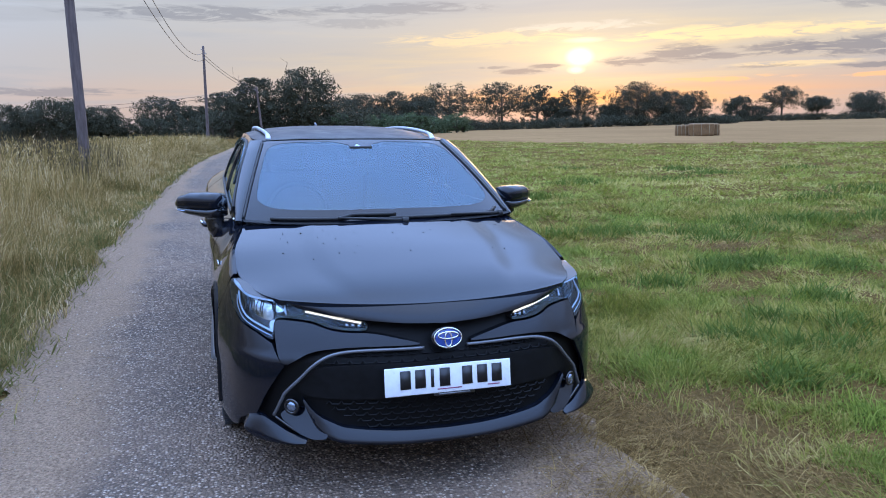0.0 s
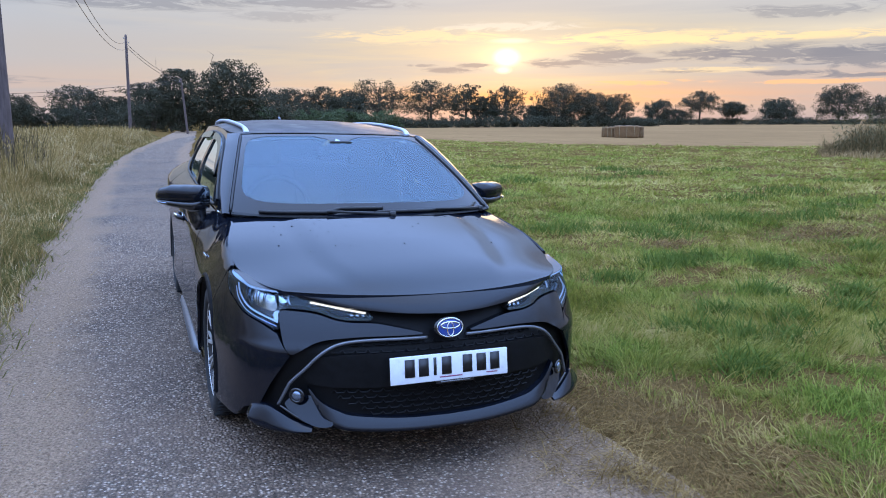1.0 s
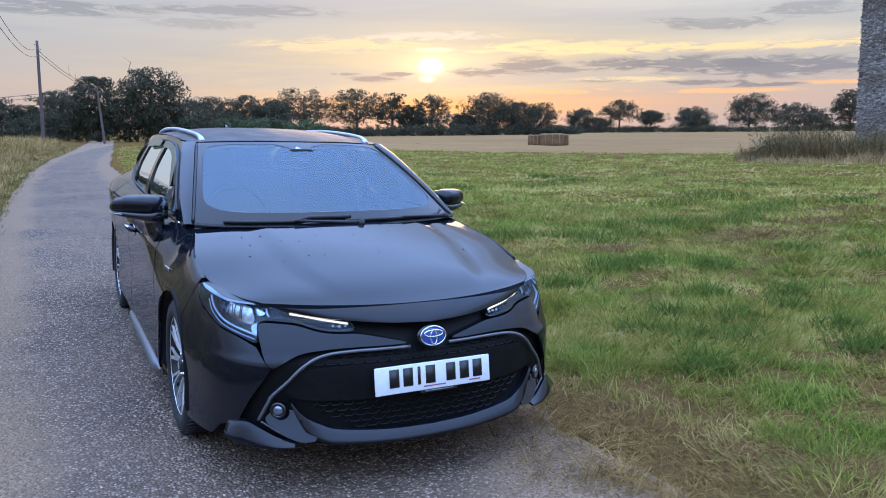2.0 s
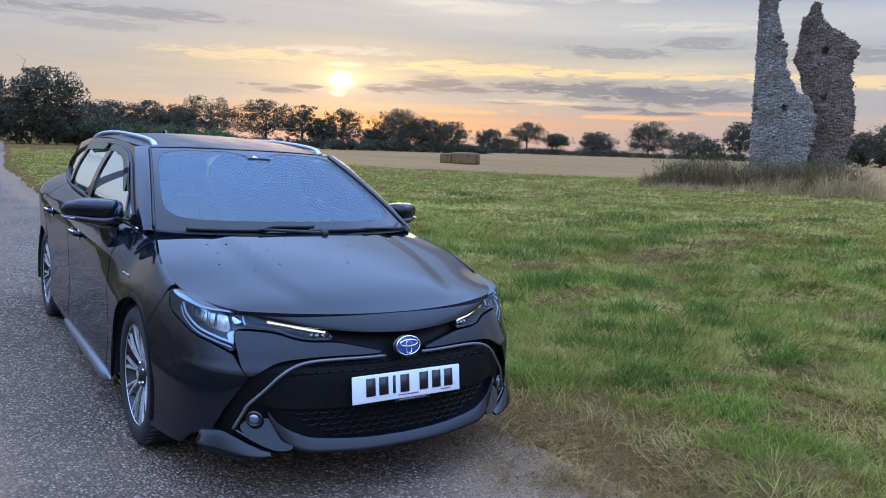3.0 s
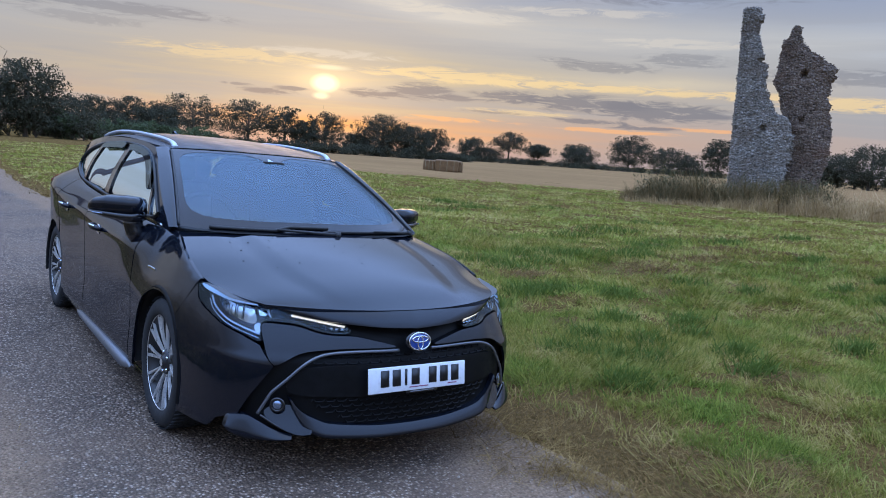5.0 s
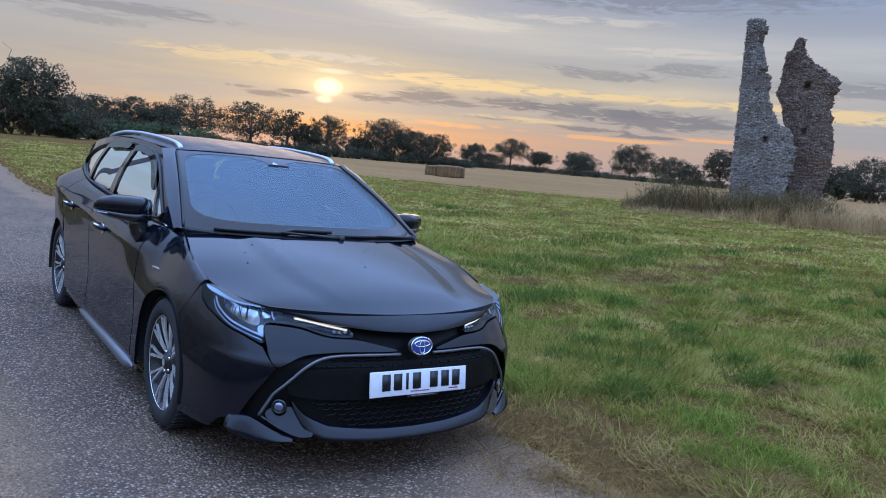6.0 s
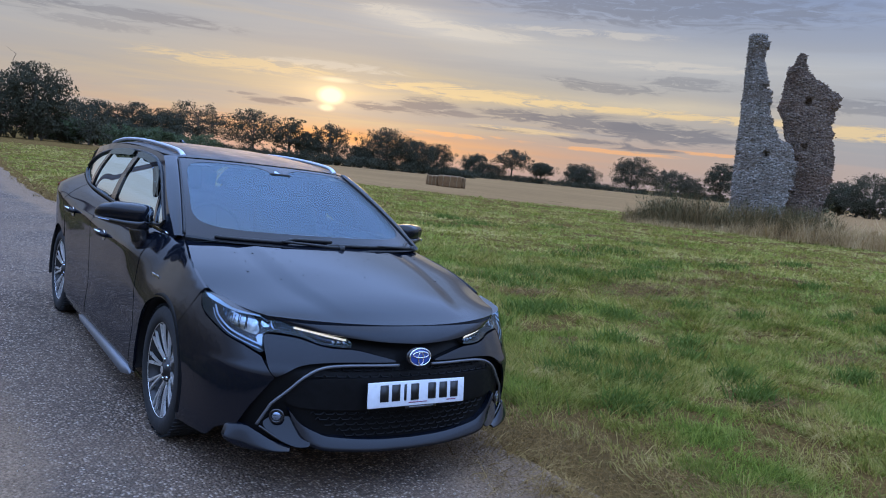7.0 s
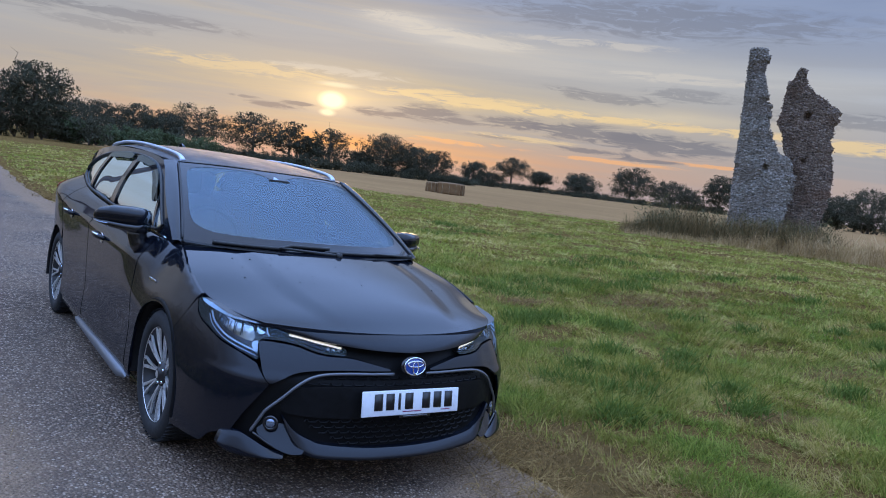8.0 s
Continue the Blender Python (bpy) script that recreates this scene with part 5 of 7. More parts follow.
def rod(name, pts, r, mat, parent, sides=8, label="", squash=None, ends=True):
    rr = r if isinstance(r, (list, tuple, np.ndarray)) else [r] * len(pts)
    v, f = tube([tuple(p) for p in pts], rr, sides)
    bm = bmesh.new()
    vs = [bm.verts.new(p) for p in v]
    for q4 in f:
        bm.faces.new([vs[i] for i in q4])
    if ends:
        bm.faces.new(vs[:sides][::-1])
        bm.faces.new(vs[-sides:])
    bmesh.ops.recalc_face_normals(bm, faces=bm.faces)
    return part(name, bm, mat, parent, label)


def box_part(name, size, m, mat, parent, bevel=0.01, seg=2, label=""):
    bm = bmesh.new()
    bmesh.ops.create_cube(bm, size=1)
    bmesh.ops.scale(bm, vec=size, verts=bm.verts)
    if bevel:
        bmesh.ops.bevel(bm, geom=bm.edges[:], offset=bevel, segments=seg, profile=0.5, affect="EDGES")
    return part(name, bm, mat, parent, label, m=m)


# -- the bumper's surface: distance a round the nose from the middle, height z --
NOSE = spline([(0, -.032), (.15, -.028), (.3, -.008), (.45, .027), (.55, .075), (.63, .118), (.70, .172), (.77, .262), (.82, .37), (.86, .52), (.885, .70), (.895, .93)], 12)
ARC = np.r_[0, np.cumsum(np.hypot(*np.diff(NOSE, axis=0).T))]
TANG = np.gradient(NOSE, axis=0)
TANG /= np.hypot(*TANG.T)[:, None]
RAKE = spline([(.13, -.05), (.17, -.015), (.21, 0), (.30, 0), (.5, 0), (.56, -.022), (.62, -.052), (.68, -.088), (.73, -.120), (.80, -.145)], 12)


def nose(a, z, off=0.0):
    a, z = np.asarray(a, float), np.asarray(z, float)
    b = np.abs(a)
    s, y = np.interp(b, ARC, NOSE[:, 0]), np.interp(b, ARC, NOSE[:, 1])
    nx, ny = np.interp(b, ARC, TANG[:, 1]), -np.interp(b, ARC, TANG[:, 0])
    o = np.interp(z, RAKE[:, 0], RAKE[:, 1]) * (1 - 0.5 * smoothstep(0.72, 0.94, b)) + off
    x, y = s + nx * o, y + ny * o
    k = smoothstep(0.92, 1.18, b)
    x = x * (1 - k) + (flank(y, z)[0] + off) * k
    return np.sign(a + 1e-9) * x, y, z + 0 * a


def ya(y):
    """The distance round the nose at which the flank reaches y."""
    return float(np.interp(y, NOSE[:, 1], ARC))


# -- the flank: y along the car, z up, x by width --
TOP = spline([(.30, .71, .757), (.345, .72, .764), (.57, .788, .792), (.80, .788, .855), (1.0, .755, .90), (1.165, .722, .931), (1.30, .755, .930), (1.6, .762, .938), (2.0, .765, .946), (2.8, .765, .972), (3.3, .757, 1.00), (3.7, .71, 1.035), (4.0, .65, 1.06), (4.3, .58, 1.04), (4.62, .49, .95)], 10)
WIDE = spline([(.30, .79), (.37, .82), (.52, .86), (.70, .885), (.93, .897), (1.3, .888), (2.0, .884), (2.8, .886), (3.63, .897), (3.95, .868), (4.15, .82), (4.4, .735), (4.62, .62)], 10)
FY, FZ = np.linspace(.3, 4.62, 217), np.linspace(.10, 1.10, 101)
FX = np.zeros((len(FY), len(FZ)))
for i, yy in enumerate(FY):
    tx, tz = np.interp(yy, TOP[:, 0], TOP[:, 1]), np.interp(yy, TOP[:, 0], TOP[:, 2])
    w = np.interp(yy, WIDE[:, 0], WIDE[:, 1])
    crease = 0.006 * smoothstep(1.2, 1.8, yy)
    low_in = .014 - .010 * (1 - smoothstep(1.1, 1.6, yy))
    c = spline([(.10, w - .05), (.18, w - .015), (.26, w - .004), (.42, w - low_in), (.50, w - low_in + .002), (max(tz - .20, .56), w - .002), (tz - .135, w - .004 + crease), (tz - .09, w - .032), (tz - .04, tx + (w - tx) * .42), (tz, tx), (tz + .05, tx - .12)], 8)
    door_x = np.interp(FZ, c[:, 0], c[:, 1])
    # the front wing rounds over earlier than the doors
    wing_x = np.where(FZ > tz - .34, np.where(FZ < tz, w - .003 - (w - .003 - tx) * np.clip((FZ - tz + .34) / .34, 0, 1) ** 1.55, door_x), door_x)
    k = 1 - smoothstep(1.15, 1.65, yy)
    FX[i] = door_x * (1 - k) + wing_x * k
for _ in range(3):
    FX[:, 1:-1] = 0.25 * FX[:, :-2] + 0.5 * FX[:, 1:-1] + 0.25 * FX[:, 2:]
    FX[1:-1] = 0.25 * FX[:-2] + 0.5 * FX[1:-1] + 0.25 * FX[2:]


def flank(y, z, off=0.0):
    y, z = np.asarray(y, float), np.asarray(z, float)
    i = np.clip((y - FY[0]) / (FY[1] - FY[0]), 0, len(FY) - 1.001)
    j = np.clip((z - FZ[0]) / (FZ[1] - FZ[0]), 0, len(FZ) - 1.001)
    a, b = i.astype(int), j.astype(int)
    u, v = i - a, j - b
    x = FX[a, b] * (1 - u) * (1 - v) + FX[a + 1, b] * u * (1 - v) + FX[a, b + 1] * (1 - u) * v + FX[a + 1, b + 1] * u * v
    return x + off, y, z


def top_z(y, drop=0.0):
    return float(np.interp(y, TOP[:, 0], TOP[:, 2])) - drop


# -- the cabin's side --
CANT = spline([(1.2, 1.0), (1.6, 1.17), (1.95, 1.32), (2.4, 1.345), (2.8, 1.35), (3.4, 1.33), (3.9, 1.275), (4.2, 1.20), (4.4, 1.1)], 10)


def cabin(y, z, off=0.0):
    y, z = np.asarray(y, float), np.asarray(z, float)
    xb, zb = np.interp(y, TOP[:, 0], TOP[:, 1]), np.interp(y, TOP[:, 0], TOP[:, 2])
    xb = np.where(y < 1.3, 0.755, xb)
    f = np.clip((z - zb) / (1.345 - zb), -0.1, 1.1)
    return xb - (xb - np.interp(y, [2.6, 3.3, 3.9, 4.3], [0.612, 0.600, 0.555, 0.51])) * np.sign(f) * np.abs(f) ** 1.4 + off, y, z


FRONT_AXLE, REAR_AXLE, WHEEL_Z, ARCH = 0.93, 3.63, 0.317, 0.352


def arch(yc, a0, a1, n=14, r=ARCH):
    """Points of a wheel arch, by angle from straight back over the top."""
    return [(yc + r * math.cos(radians(a)), WHEEL_Z + r * math.sin(radians(a))) for a in np.linspace(a0, a1, n)]


def both(make):
    for m in (False, True):
        make(m)


# bumper
bumper = empty("front_bumper")
bumper.parent = CAR
tagged(bumper, "black painted front bumper with grilles")
arch_a = [(ya(y), z) for y, z in arch(FRONT_AXLE, 131, 199, 9)]


def bumper_side(m):
    panel("bumper_corner", [(.652, .507), (.70, .555), (.725, .583), (.828, .616), (.953, .648), (1.105, .688), (1.16, .718), (1.195, .772)] + arch_a + [(ya(.60), .19), (.95, .20), (.90, .25), (.795, .287), (.742, .378)], nose, PAINT, bumper, mirror=m, round_by=0)
    panel("upper_bumper", [(.752, .668), (.69, .672), (.573, .668), (.495, .648), (.408, .636), (.302, .634), (.208, .615), (.13, .598), (.088, .585), (.362, .587), (.497, .577), (.555, .562), (.61, .53), (.650, .507), (.684, .547), (.712, .607)], nose, PAINT, bumper, step=0.02, off=0.004, depth=0.03, mirror=m)
    k = spline([(.555, .226, .206), (.62, .236, .199), (.70, .274, .200), (.745, .292, .203), (.79, .288, .210), (.825, .280, .226)], 6)
    rows = []
    for t in np.linspace(0, 1, 9):
        a, z = k[:, 0], k[:, 1] * (1 - t) + k[:, 2] * t
        rows.append(np.stack(nose(a, z, 0.008 + 0.034 * t ** 0.8 - 0.012 * max(0, t - 0.85) / 0.15), -1))
    P = np.array(rows) * np.array([-1 if m else 1, 1, 1])
    grid_panel("lip_corner", P if m else P[:, ::-1], PAINT, bumper, "", 0.03, (0, 1, 0.1))
    panel("fog_lamp_panel", [(.692, .300), (.662, .330), (.60, .342), (.572, .338), (.455, .236), (.525, .224), (.60, .246)], lambda u, v, o=0: nose(u, v, o + 0.55 * (.285 - v)), PAINT, bumper, step=0.02, off=-0.006, depth=0.02, mirror=m)
    c = nose(.625, .345, -0.002)
    x, y, z = c[0] * (1 if not m else -1), float(c[1]), .345
    lamp = empty("fog_lamp", pose(float(x), y, z, -90, 0, 35 if not m else -35))
    lamp.parent = bumper
    bm = bmesh.new()
    bmesh.ops.create_uvsphere(bm, u_segments=16, v_segments=10, radius=0.021)
    bmesh.ops.scale(bm, vec=(1, 1, 0.5), verts=bm.verts)
    part("lens", bm, FOG, lamp, "clear round fog lamp")
    rod("bezel", [(0.027 * math.cos(t), 0.027 * math.sin(t), 0) for t in np.linspace(0, 6.2832, 20)], 0.007, GLOSS_BLACK, lamp, 8, ends=False)


both(bumper_side)
k = spline([(0, .240, .193), (.2, .246, .196), (.39, .264, .208), (.455, .285, .222), (.51, .310, .250), (.545, .338, .300), (.575, .378, .366)], 8)
k = np.vstack([k[:0:-1] * np.array([-1, 1, 1]), k])
P = np.array([np.stack(nose(k[:, 0], k[:, 1] * (1 - t) + k[:, 2] * t, -0.006 + 0.034 * t ** 0.8 * (1 - smoothstep(.42, .57, np.abs(k[:, 0])) * 0.7) - 0.012 * max(0, t - 0.85) / 0.15), -1) for t in np.linspace(0, 1, 9)])
grid_panel("lip", P[:, ::-1], PAINT, bumper, "", 0.03, (0, 1, 0.1))
panel("grille_frame", [(-.86, .30), (-.72, .50), (-.70, .62), (-.60, .668), (-.3, .675), (0, .665), (.3, .675), (.60, .668), (.70, .62), (.72, .50), (.86, .30), (.80, .215), (.5, .20), (0, .185), (-.5, .20), (-.80, .215)], nose, MESH_BLACK, bumper, step=0.04, off=-0.034, depth=0)
panel("grille_blank", [(-.585, .46), (-.52, .518), (0, .520), (.52, .518), (.585, .46), (.60, .41), (.57, .382), (0, .372), (-.57, .382), (-.60, .41)], nose, SATIN_BLACK, bumper, step=0.04, off=-0.016, depth=0.01)


def strip(m):
    p = spline([(.705, .300), (.665, .375), (.650, .400), (.588, .460), (.537, .512), (.485, .547), (.417, .565), (.320, .571), (.2, .572), (.088, .572)], 8)
    x, y, z = nose(p[:, 0], p[:, 1], -0.004)
    rod("grille_surround", np.stack([-x if m else x, y, z], -1), 0.0068, SATIN_GREY, bumper, 8, "thin satin grey moulding round the grille")
    p = spline([(.692, .298), (.60, .246), (.535, .226)], 8)
    x, y, z = nose(p[:, 0], p[:, 1], 0.004)
    rod("fog_moulding", np.stack([-x if m else x, y, z], -1), 0.006, GLOSS_BLACK, bumper, 8)


both(strip)


def honeycomb(name, z0, z1, edge, w=0.052, h=0.026):
    """Open hexagonal mesh as joined thin bars between two heights, as wide as edge(z)."""
    lots = []
    rows = int((z1 - z0) / h) + 1
    for r in range(rows + 1):
        z = z0 + r * h
        n = int(edge(z) / w) + 1
        for c in range(-n, n + 1):
            a = c * w + (w / 2 if r % 2 else 0)
            for (a0, q0), (a1, q1) in (((a - w * .30, z), (a + w * .30, z)), ((a + w * .30, z), (a + w * .5, z + h * .5)), ((a - w * .30, z), (a - w * .5, z + h * .5)), ((a + w * .5, z + h * .5), (a + w * .5, z + h * .52))):
                if max(abs(a0), abs(a1)) > edge(q0) or q1 > z1 + 0.004:
                    continue
                P = [np.array(nose(aa, zz, -0.022)).ravel() for aa, zz in ((a0, q0), (a1, q1))]
                lots.append(tube([tuple(p) for p in P], [0.0032, 0.0032], 4))
    v, f = joined(lots)
    return tagged(mesh_np(name, v, f, MESH_BLACK, bumper, "black honeycomb grille mesh"), kind="stuff")


honeycomb("upper_grille", .522, .568, lambda z: .50 if z < .545 else .44)
honeycomb("lower_grille", .262, .372, lambda z: .33 + (z - .262) * 1.9, 0.05, 0.024)

# number plate
plate = empty("number_plate", pose(0, -0.045, 0.455, 81, 0, 0))
plate.parent = CAR
tagged(plate, "white front number plate with seven black bars")
box_part("plate_board", (0.52, 0.111, 0.008), pose(0, 0, 0), PLATE, plate, 0.0035)
for cx in (-0.178, -0.118, -0.069, -0.018, 0.075, 0.138, 0.200):
    box_part("plate_bar", (0.012 if abs(cx + 0.069) < 0.001 else 0.042, 0.072, 0.004), pose(cx, 0.006, 0.0045), INK, plate, 0)
for cx, cy, wd in ((0.0, -0.040, 0.10), (0.185, -0.040, 0.05)):
    box_part("plate_bar", (wd, 0.004, 0.003), pose(cx, cy, 0.0045), plain("plate_small_print", (0.25, 0.05, 0.12), 0.4), plate, 0)
box_part("plate_holder", (0.17, 0.014, 0.008), pose(0.02, -0.061, -0.002), GLOSS_BLACK, plate, 0.002)
box_part("plate_bar", (0.13, 0.005, 0.003), pose(0.02, -0.061, 0.003), SATIN_GREY, plate, 0)

# badge: an oval chrome ring on a blue oval, with a plain cross-piece
badge = empty("badge", pose(0, -0.024, 0.613, 80, 0, 0))
badge.parent = CAR
tagged(badge, "oval chrome badge with a blue centre")


def oval(rx, ry, n=36):
    return [(rx * math.cos(t), ry * math.sin(t), 0) for t in np.linspace(0, 2 * math.pi, n)]


bm = bmesh.new()
bmesh.ops.create_uvsphere(bm, u_segments=28, v_segments=10, radius=1)
bmesh.ops.scale(bm, vec=(0.055, 0.037, 0.010), verts=bm.verts)
part("badge_core", bm, BADGE_BLUE, badge)
rod("badge_ring", [(x, y, 0.006) for x, y, z in oval(0.056, 0.038)], 0.0035, CHROME, badge, 8, ends=False)
rod("badge_ring", [(x, y + 0.010, 0.011) for x, y, z in oval(0.041, 0.013)], 0.003, CHROME, badge, 8, ends=False)
rod("badge_ring", [(x, y - 0.006, 0.011) for x, y, z in oval(0.014, 0.028)], 0.003, CHROME, badge, 8, ends=False)
bm = bmesh.new()
bmesh.ops.create_uvsphere(bm, u_segments=24, v_segments=10, radius=1)
bmesh.ops.scale(bm, vec=(0.066, 0.043, 0.012), verts=bm.verts)
part("badge_plinth", bm, GLOSS_BLACK, CAR, m=pose(0, -0.012, 0.612, 80, 0, 0))

# headlamps
LAMP = [(1.195, .782), (1.15, .722), (1.105, .696), (.953, .656), (.828, .624), (.722, .592), (.735, .63), (.755, .672), (.69, .680), (.573, .676), (.495, .655), (.408, .643), (.305, .642), (.335, .676), (.435, .697), (.58, .714), (.713, .730), (.902, .752), (1.048, .770)]


def headlamp(m):
    h = empty("headlamp")
    h.parent = CAR
    tagged(h, "slim swept-back headlamp with a lit white strip")
    fl = (lambda p: np.stack([-p[0] if m else p[0], p[1], p[2]], -1))
    panel("lamp_cover", LAMP, nose, LAMP_GLASS, h, step=0.02, off=0.003, depth=0, mirror=m, round_by=1)
    panel("lamp_bowl", LAMP, lambda u, v, o=0: nose(u, v, o), LAMP_BLACK, h, step=0.025, off=-0.05, depth=0, mirror=m, round_by=1)
    # wall between cover and bowl
    o = resample(soften(LAMP, 1), 0.02)
    a, b = np.stack(nose(o[:, 0], o[:, 1], 0.002), -1), np.stack(nose(o[:, 0], o[:, 1], -0.052), -1)
    if m:
        a, b = a * np.array([-1, 1, 1]), b * np.array([-1, 1, 1])
    n = len(a)
    i = np.arange(n)
    j = (i + 1) % n
    mesh_np("lamp_wall", np.vstack([a, b]), np.stack([i, j, n + j, n + i], -1), LAMP_BLACK, h)
    panel("reflector", [(1.06, .742), (.93, .737), (.825, .728), (.785, .668), (.80, .648), (.93, .678), (1.02, .708)], lambda u, v, o=0: nose(u, v, o - 0.028 - 0.25 * np.abs(np.asarray(v) - .70)), LAMP_CHROME, h, step=0.015, mirror=m, depth=0.01)
    panel("reflector", [(.80, .722), (.735, .716), (.74, .69), (.78, .685)], lambda u, v, o=0: nose(u, v, o - 0.03), LAMP_CHROME, h, step=0.012, mirror=m, depth=0.015)
    panel("reflector", [(.705, .714), (.615, .706), (.62, .69), (.69, .692)], lambda u, v, o=0: nose(u, v, o - 0.036), ALLOY_DARK, h, step=0.012, mirror=m, depth=0.015)
    # pale glare along the lamp's top edge, drawn as a sky-blue strip
    panel("top_band", [(1.185, .782), (1.13, .757), (.93, .743), (.72, .726), (.60, .710), (.60, .713), (.72, .729), (.90, .750), (1.05, .769)], nose, SKY_TINTED_GUIDE, h, step=0.014, off=-0.003, depth=0.004, mirror=m)
    for x0, x1 in ((.985, .968), (.945, .93), (.905, .892), (.865, .855)):
        p = fl(nose(np.array([x0, x1]), np.array([.728, .672]), -0.022))
        rod("reflector_rib", p, 0.0025, LAMP_BLACK, h, 5)
    for dz, rad, oo in ((0.0, 0.0042, -0.012), (-0.013, 0.0022, -0.006)):
        p = spline([(1.075, .738), (1.03, .704), (.94, .672), (.86, .649), (.79, .632), (.742, .622)], 6)
        rod("sky_tinted_light_guide", fl(nose(p[:, 0], p[:, 1] + dz, oo)), rad, SKY_TINTED_GUIDE, h, 8)
    panel("sky_tinted_light_guide", [(.79, .655), (.755, .668), (.742, .618), (.765, .622)], lambda u, v, o=0: nose(u, v, o - 0.016), SKY_TINTED_GUIDE, h, step=0.012, mirror=m, depth=0.01)
    p = spline([(.735, .718), (.72, .70), (.70, .688)], 5)
    rod("sky_tinted_light_guide", fl(nose(p[:, 0], p[:, 1], -0.018)), 0.004, SKY_TINTED_GUIDE, h, 8)
    p = spline([(.598, .702), (.50, .690), (.42, .680), (.343, .668)], 6)
    rod("sidelight_strip", fl(nose(p[:, 0], p[:, 1], -0.008)), 0.0042, DRL, h, 8, "lit white strip of the sidelight")
    for aa, zz in ((.352, .654), (.378, .655), (.404, .656)):
        c = fl(nose(np.array([aa]), np.array([zz]), -0.02))[0]
        bm = bmesh.new()
        bmesh.ops.create_uvsphere(bm, u_segments=12, v_segments=8, radius=0.009)
        part("led_lens", bm, LAMP_CHROME, h, m=Matrix.Translation(c))


both(headlamp)

# bonnet and nose panel
U = np.linspace(-1, 1, 121)
V = np.linspace(0, 1, 61)
EDGE = spline([(.622, .25, .741), (.695, .345, .757), (.764, .57, .790), (.776, .80, .855), (.748, 1.0, .900), (.713, 1.160, .932)], 12)
MID = spline([(0, .062, .737), (0, .24, .802), (0, .52, .866), (0, .80, .919), (0, .985, .951)], 12)


def along(curve, v):
    d = np.r_[0, np.cumsum(np.linalg.norm(np.diff(curve, axis=0), axis=1))]
    return np.stack([np.interp(v * d[-1], d, curve[:, k]) for k in range(3)], -1)


def bonnet_form(a, v):
    """The pressing: a raised middle that narrows forward, and a soft ridge over each wing."""
    w = 0.50 + 0.14 * v
    return (0.006 * np.exp(-((a - 0.76) / 0.16) ** 2) + 0.011 * (1 - smoothstep(w - 0.10, w + 0.06, a)) - 0.006) * smoothstep(0.0, 0.3, v)


E, M = along(EDGE, V), along(MID, V)
au = np.abs(U)
P = np.zeros((len(V), len(U), 3))
P[..., 0] = E[:, None, 0] * U
P[..., 1] = M[:, None, 1] + (E - M)[:, None, 1] * au ** 2.1
P[..., 2] = M[:, None, 2] + (E - M)[:, None, 2] * au ** 2.3 + bonnet_form(au[None], V[:, None])
grid_panel("bonnet", P, PAINT, CAR, "black bonnet dotted with dirt specks", 0.02)
front = spline([(0, .056, .7345), (.16, .062, .734), (.30, .084, .732), (.45, .130, .729), (.54, .185, .729), (.60, .232, .735), (.635, .268, .742)], 8)
low = spline([(0, -.006, .668), (.16, .012, .674), (.30, .052, .684), (.43, .108, .697), (.53, .178, .712), (.60, .240, .728), (.64, .280, .741)], 8)
a, b = along(front, au), along(low, au)
P = np.zeros((9, len(U), 3))
for i, t in enumerate(np.linspace(0, 1, 9)):
    P[i] = a * (1 - t) + b * t
    P[i, :, 1] -= 0.010 * 4 * t * (1 - t) * (1 - au)
    P[i, :, 0] *= np.sign(U)
grid_panel("nose_panel", P[::-1], PAINT, CAR, "", 0.03, (0, 0.9, -0.3))
panel("bonnet_gap", [(-.80, .66), (-.64, .715), (-.3, .70), (0, .69), (.3, .70), (.64, .715), (.80, .66), (.5, .60), (0, .57), (-.5, .60)], nose, GLOSS_BLACK, bumper, step=0.05, off=-0.06, depth=0)
rr = random.Random(4)
for i in range(46):
    u, t = rr.uniform(-0.8, 0.8), rr.uniform(0.25, 1.0) ** 0.6
    e, m = along(EDGE, np.array([t]))[0], along(MID, np.array([t]))[0]
    c = Vector((e[0] * u, m[1] + (e[1] - m[1]) * abs(u) ** 2.1, m[2] + (e[2] - m[2]) * abs(u) ** 2.3 + float(bonnet_form(abs(u), t)) + 0.001))
    bm = bmesh.new()
    bmesh.ops.create_icosphere(bm, subdivisions=1, radius=rr.uniform(0.0012, 0.003) if i % 5 else 0.004)
    bmesh.ops.scale(bm, vec=(rr.uniform(0.7, 1.6), rr.uniform(0.7, 1.6), 0.35), verts=bm.verts)
    part("dirt_speck", bm, TRIM_BLACK, CAR, m=Matrix.Translation(c))


SKIRT = plain("skirt_grey", (0.17, 0.175, 0.19), 0.38, 0.7, grain=0.1)


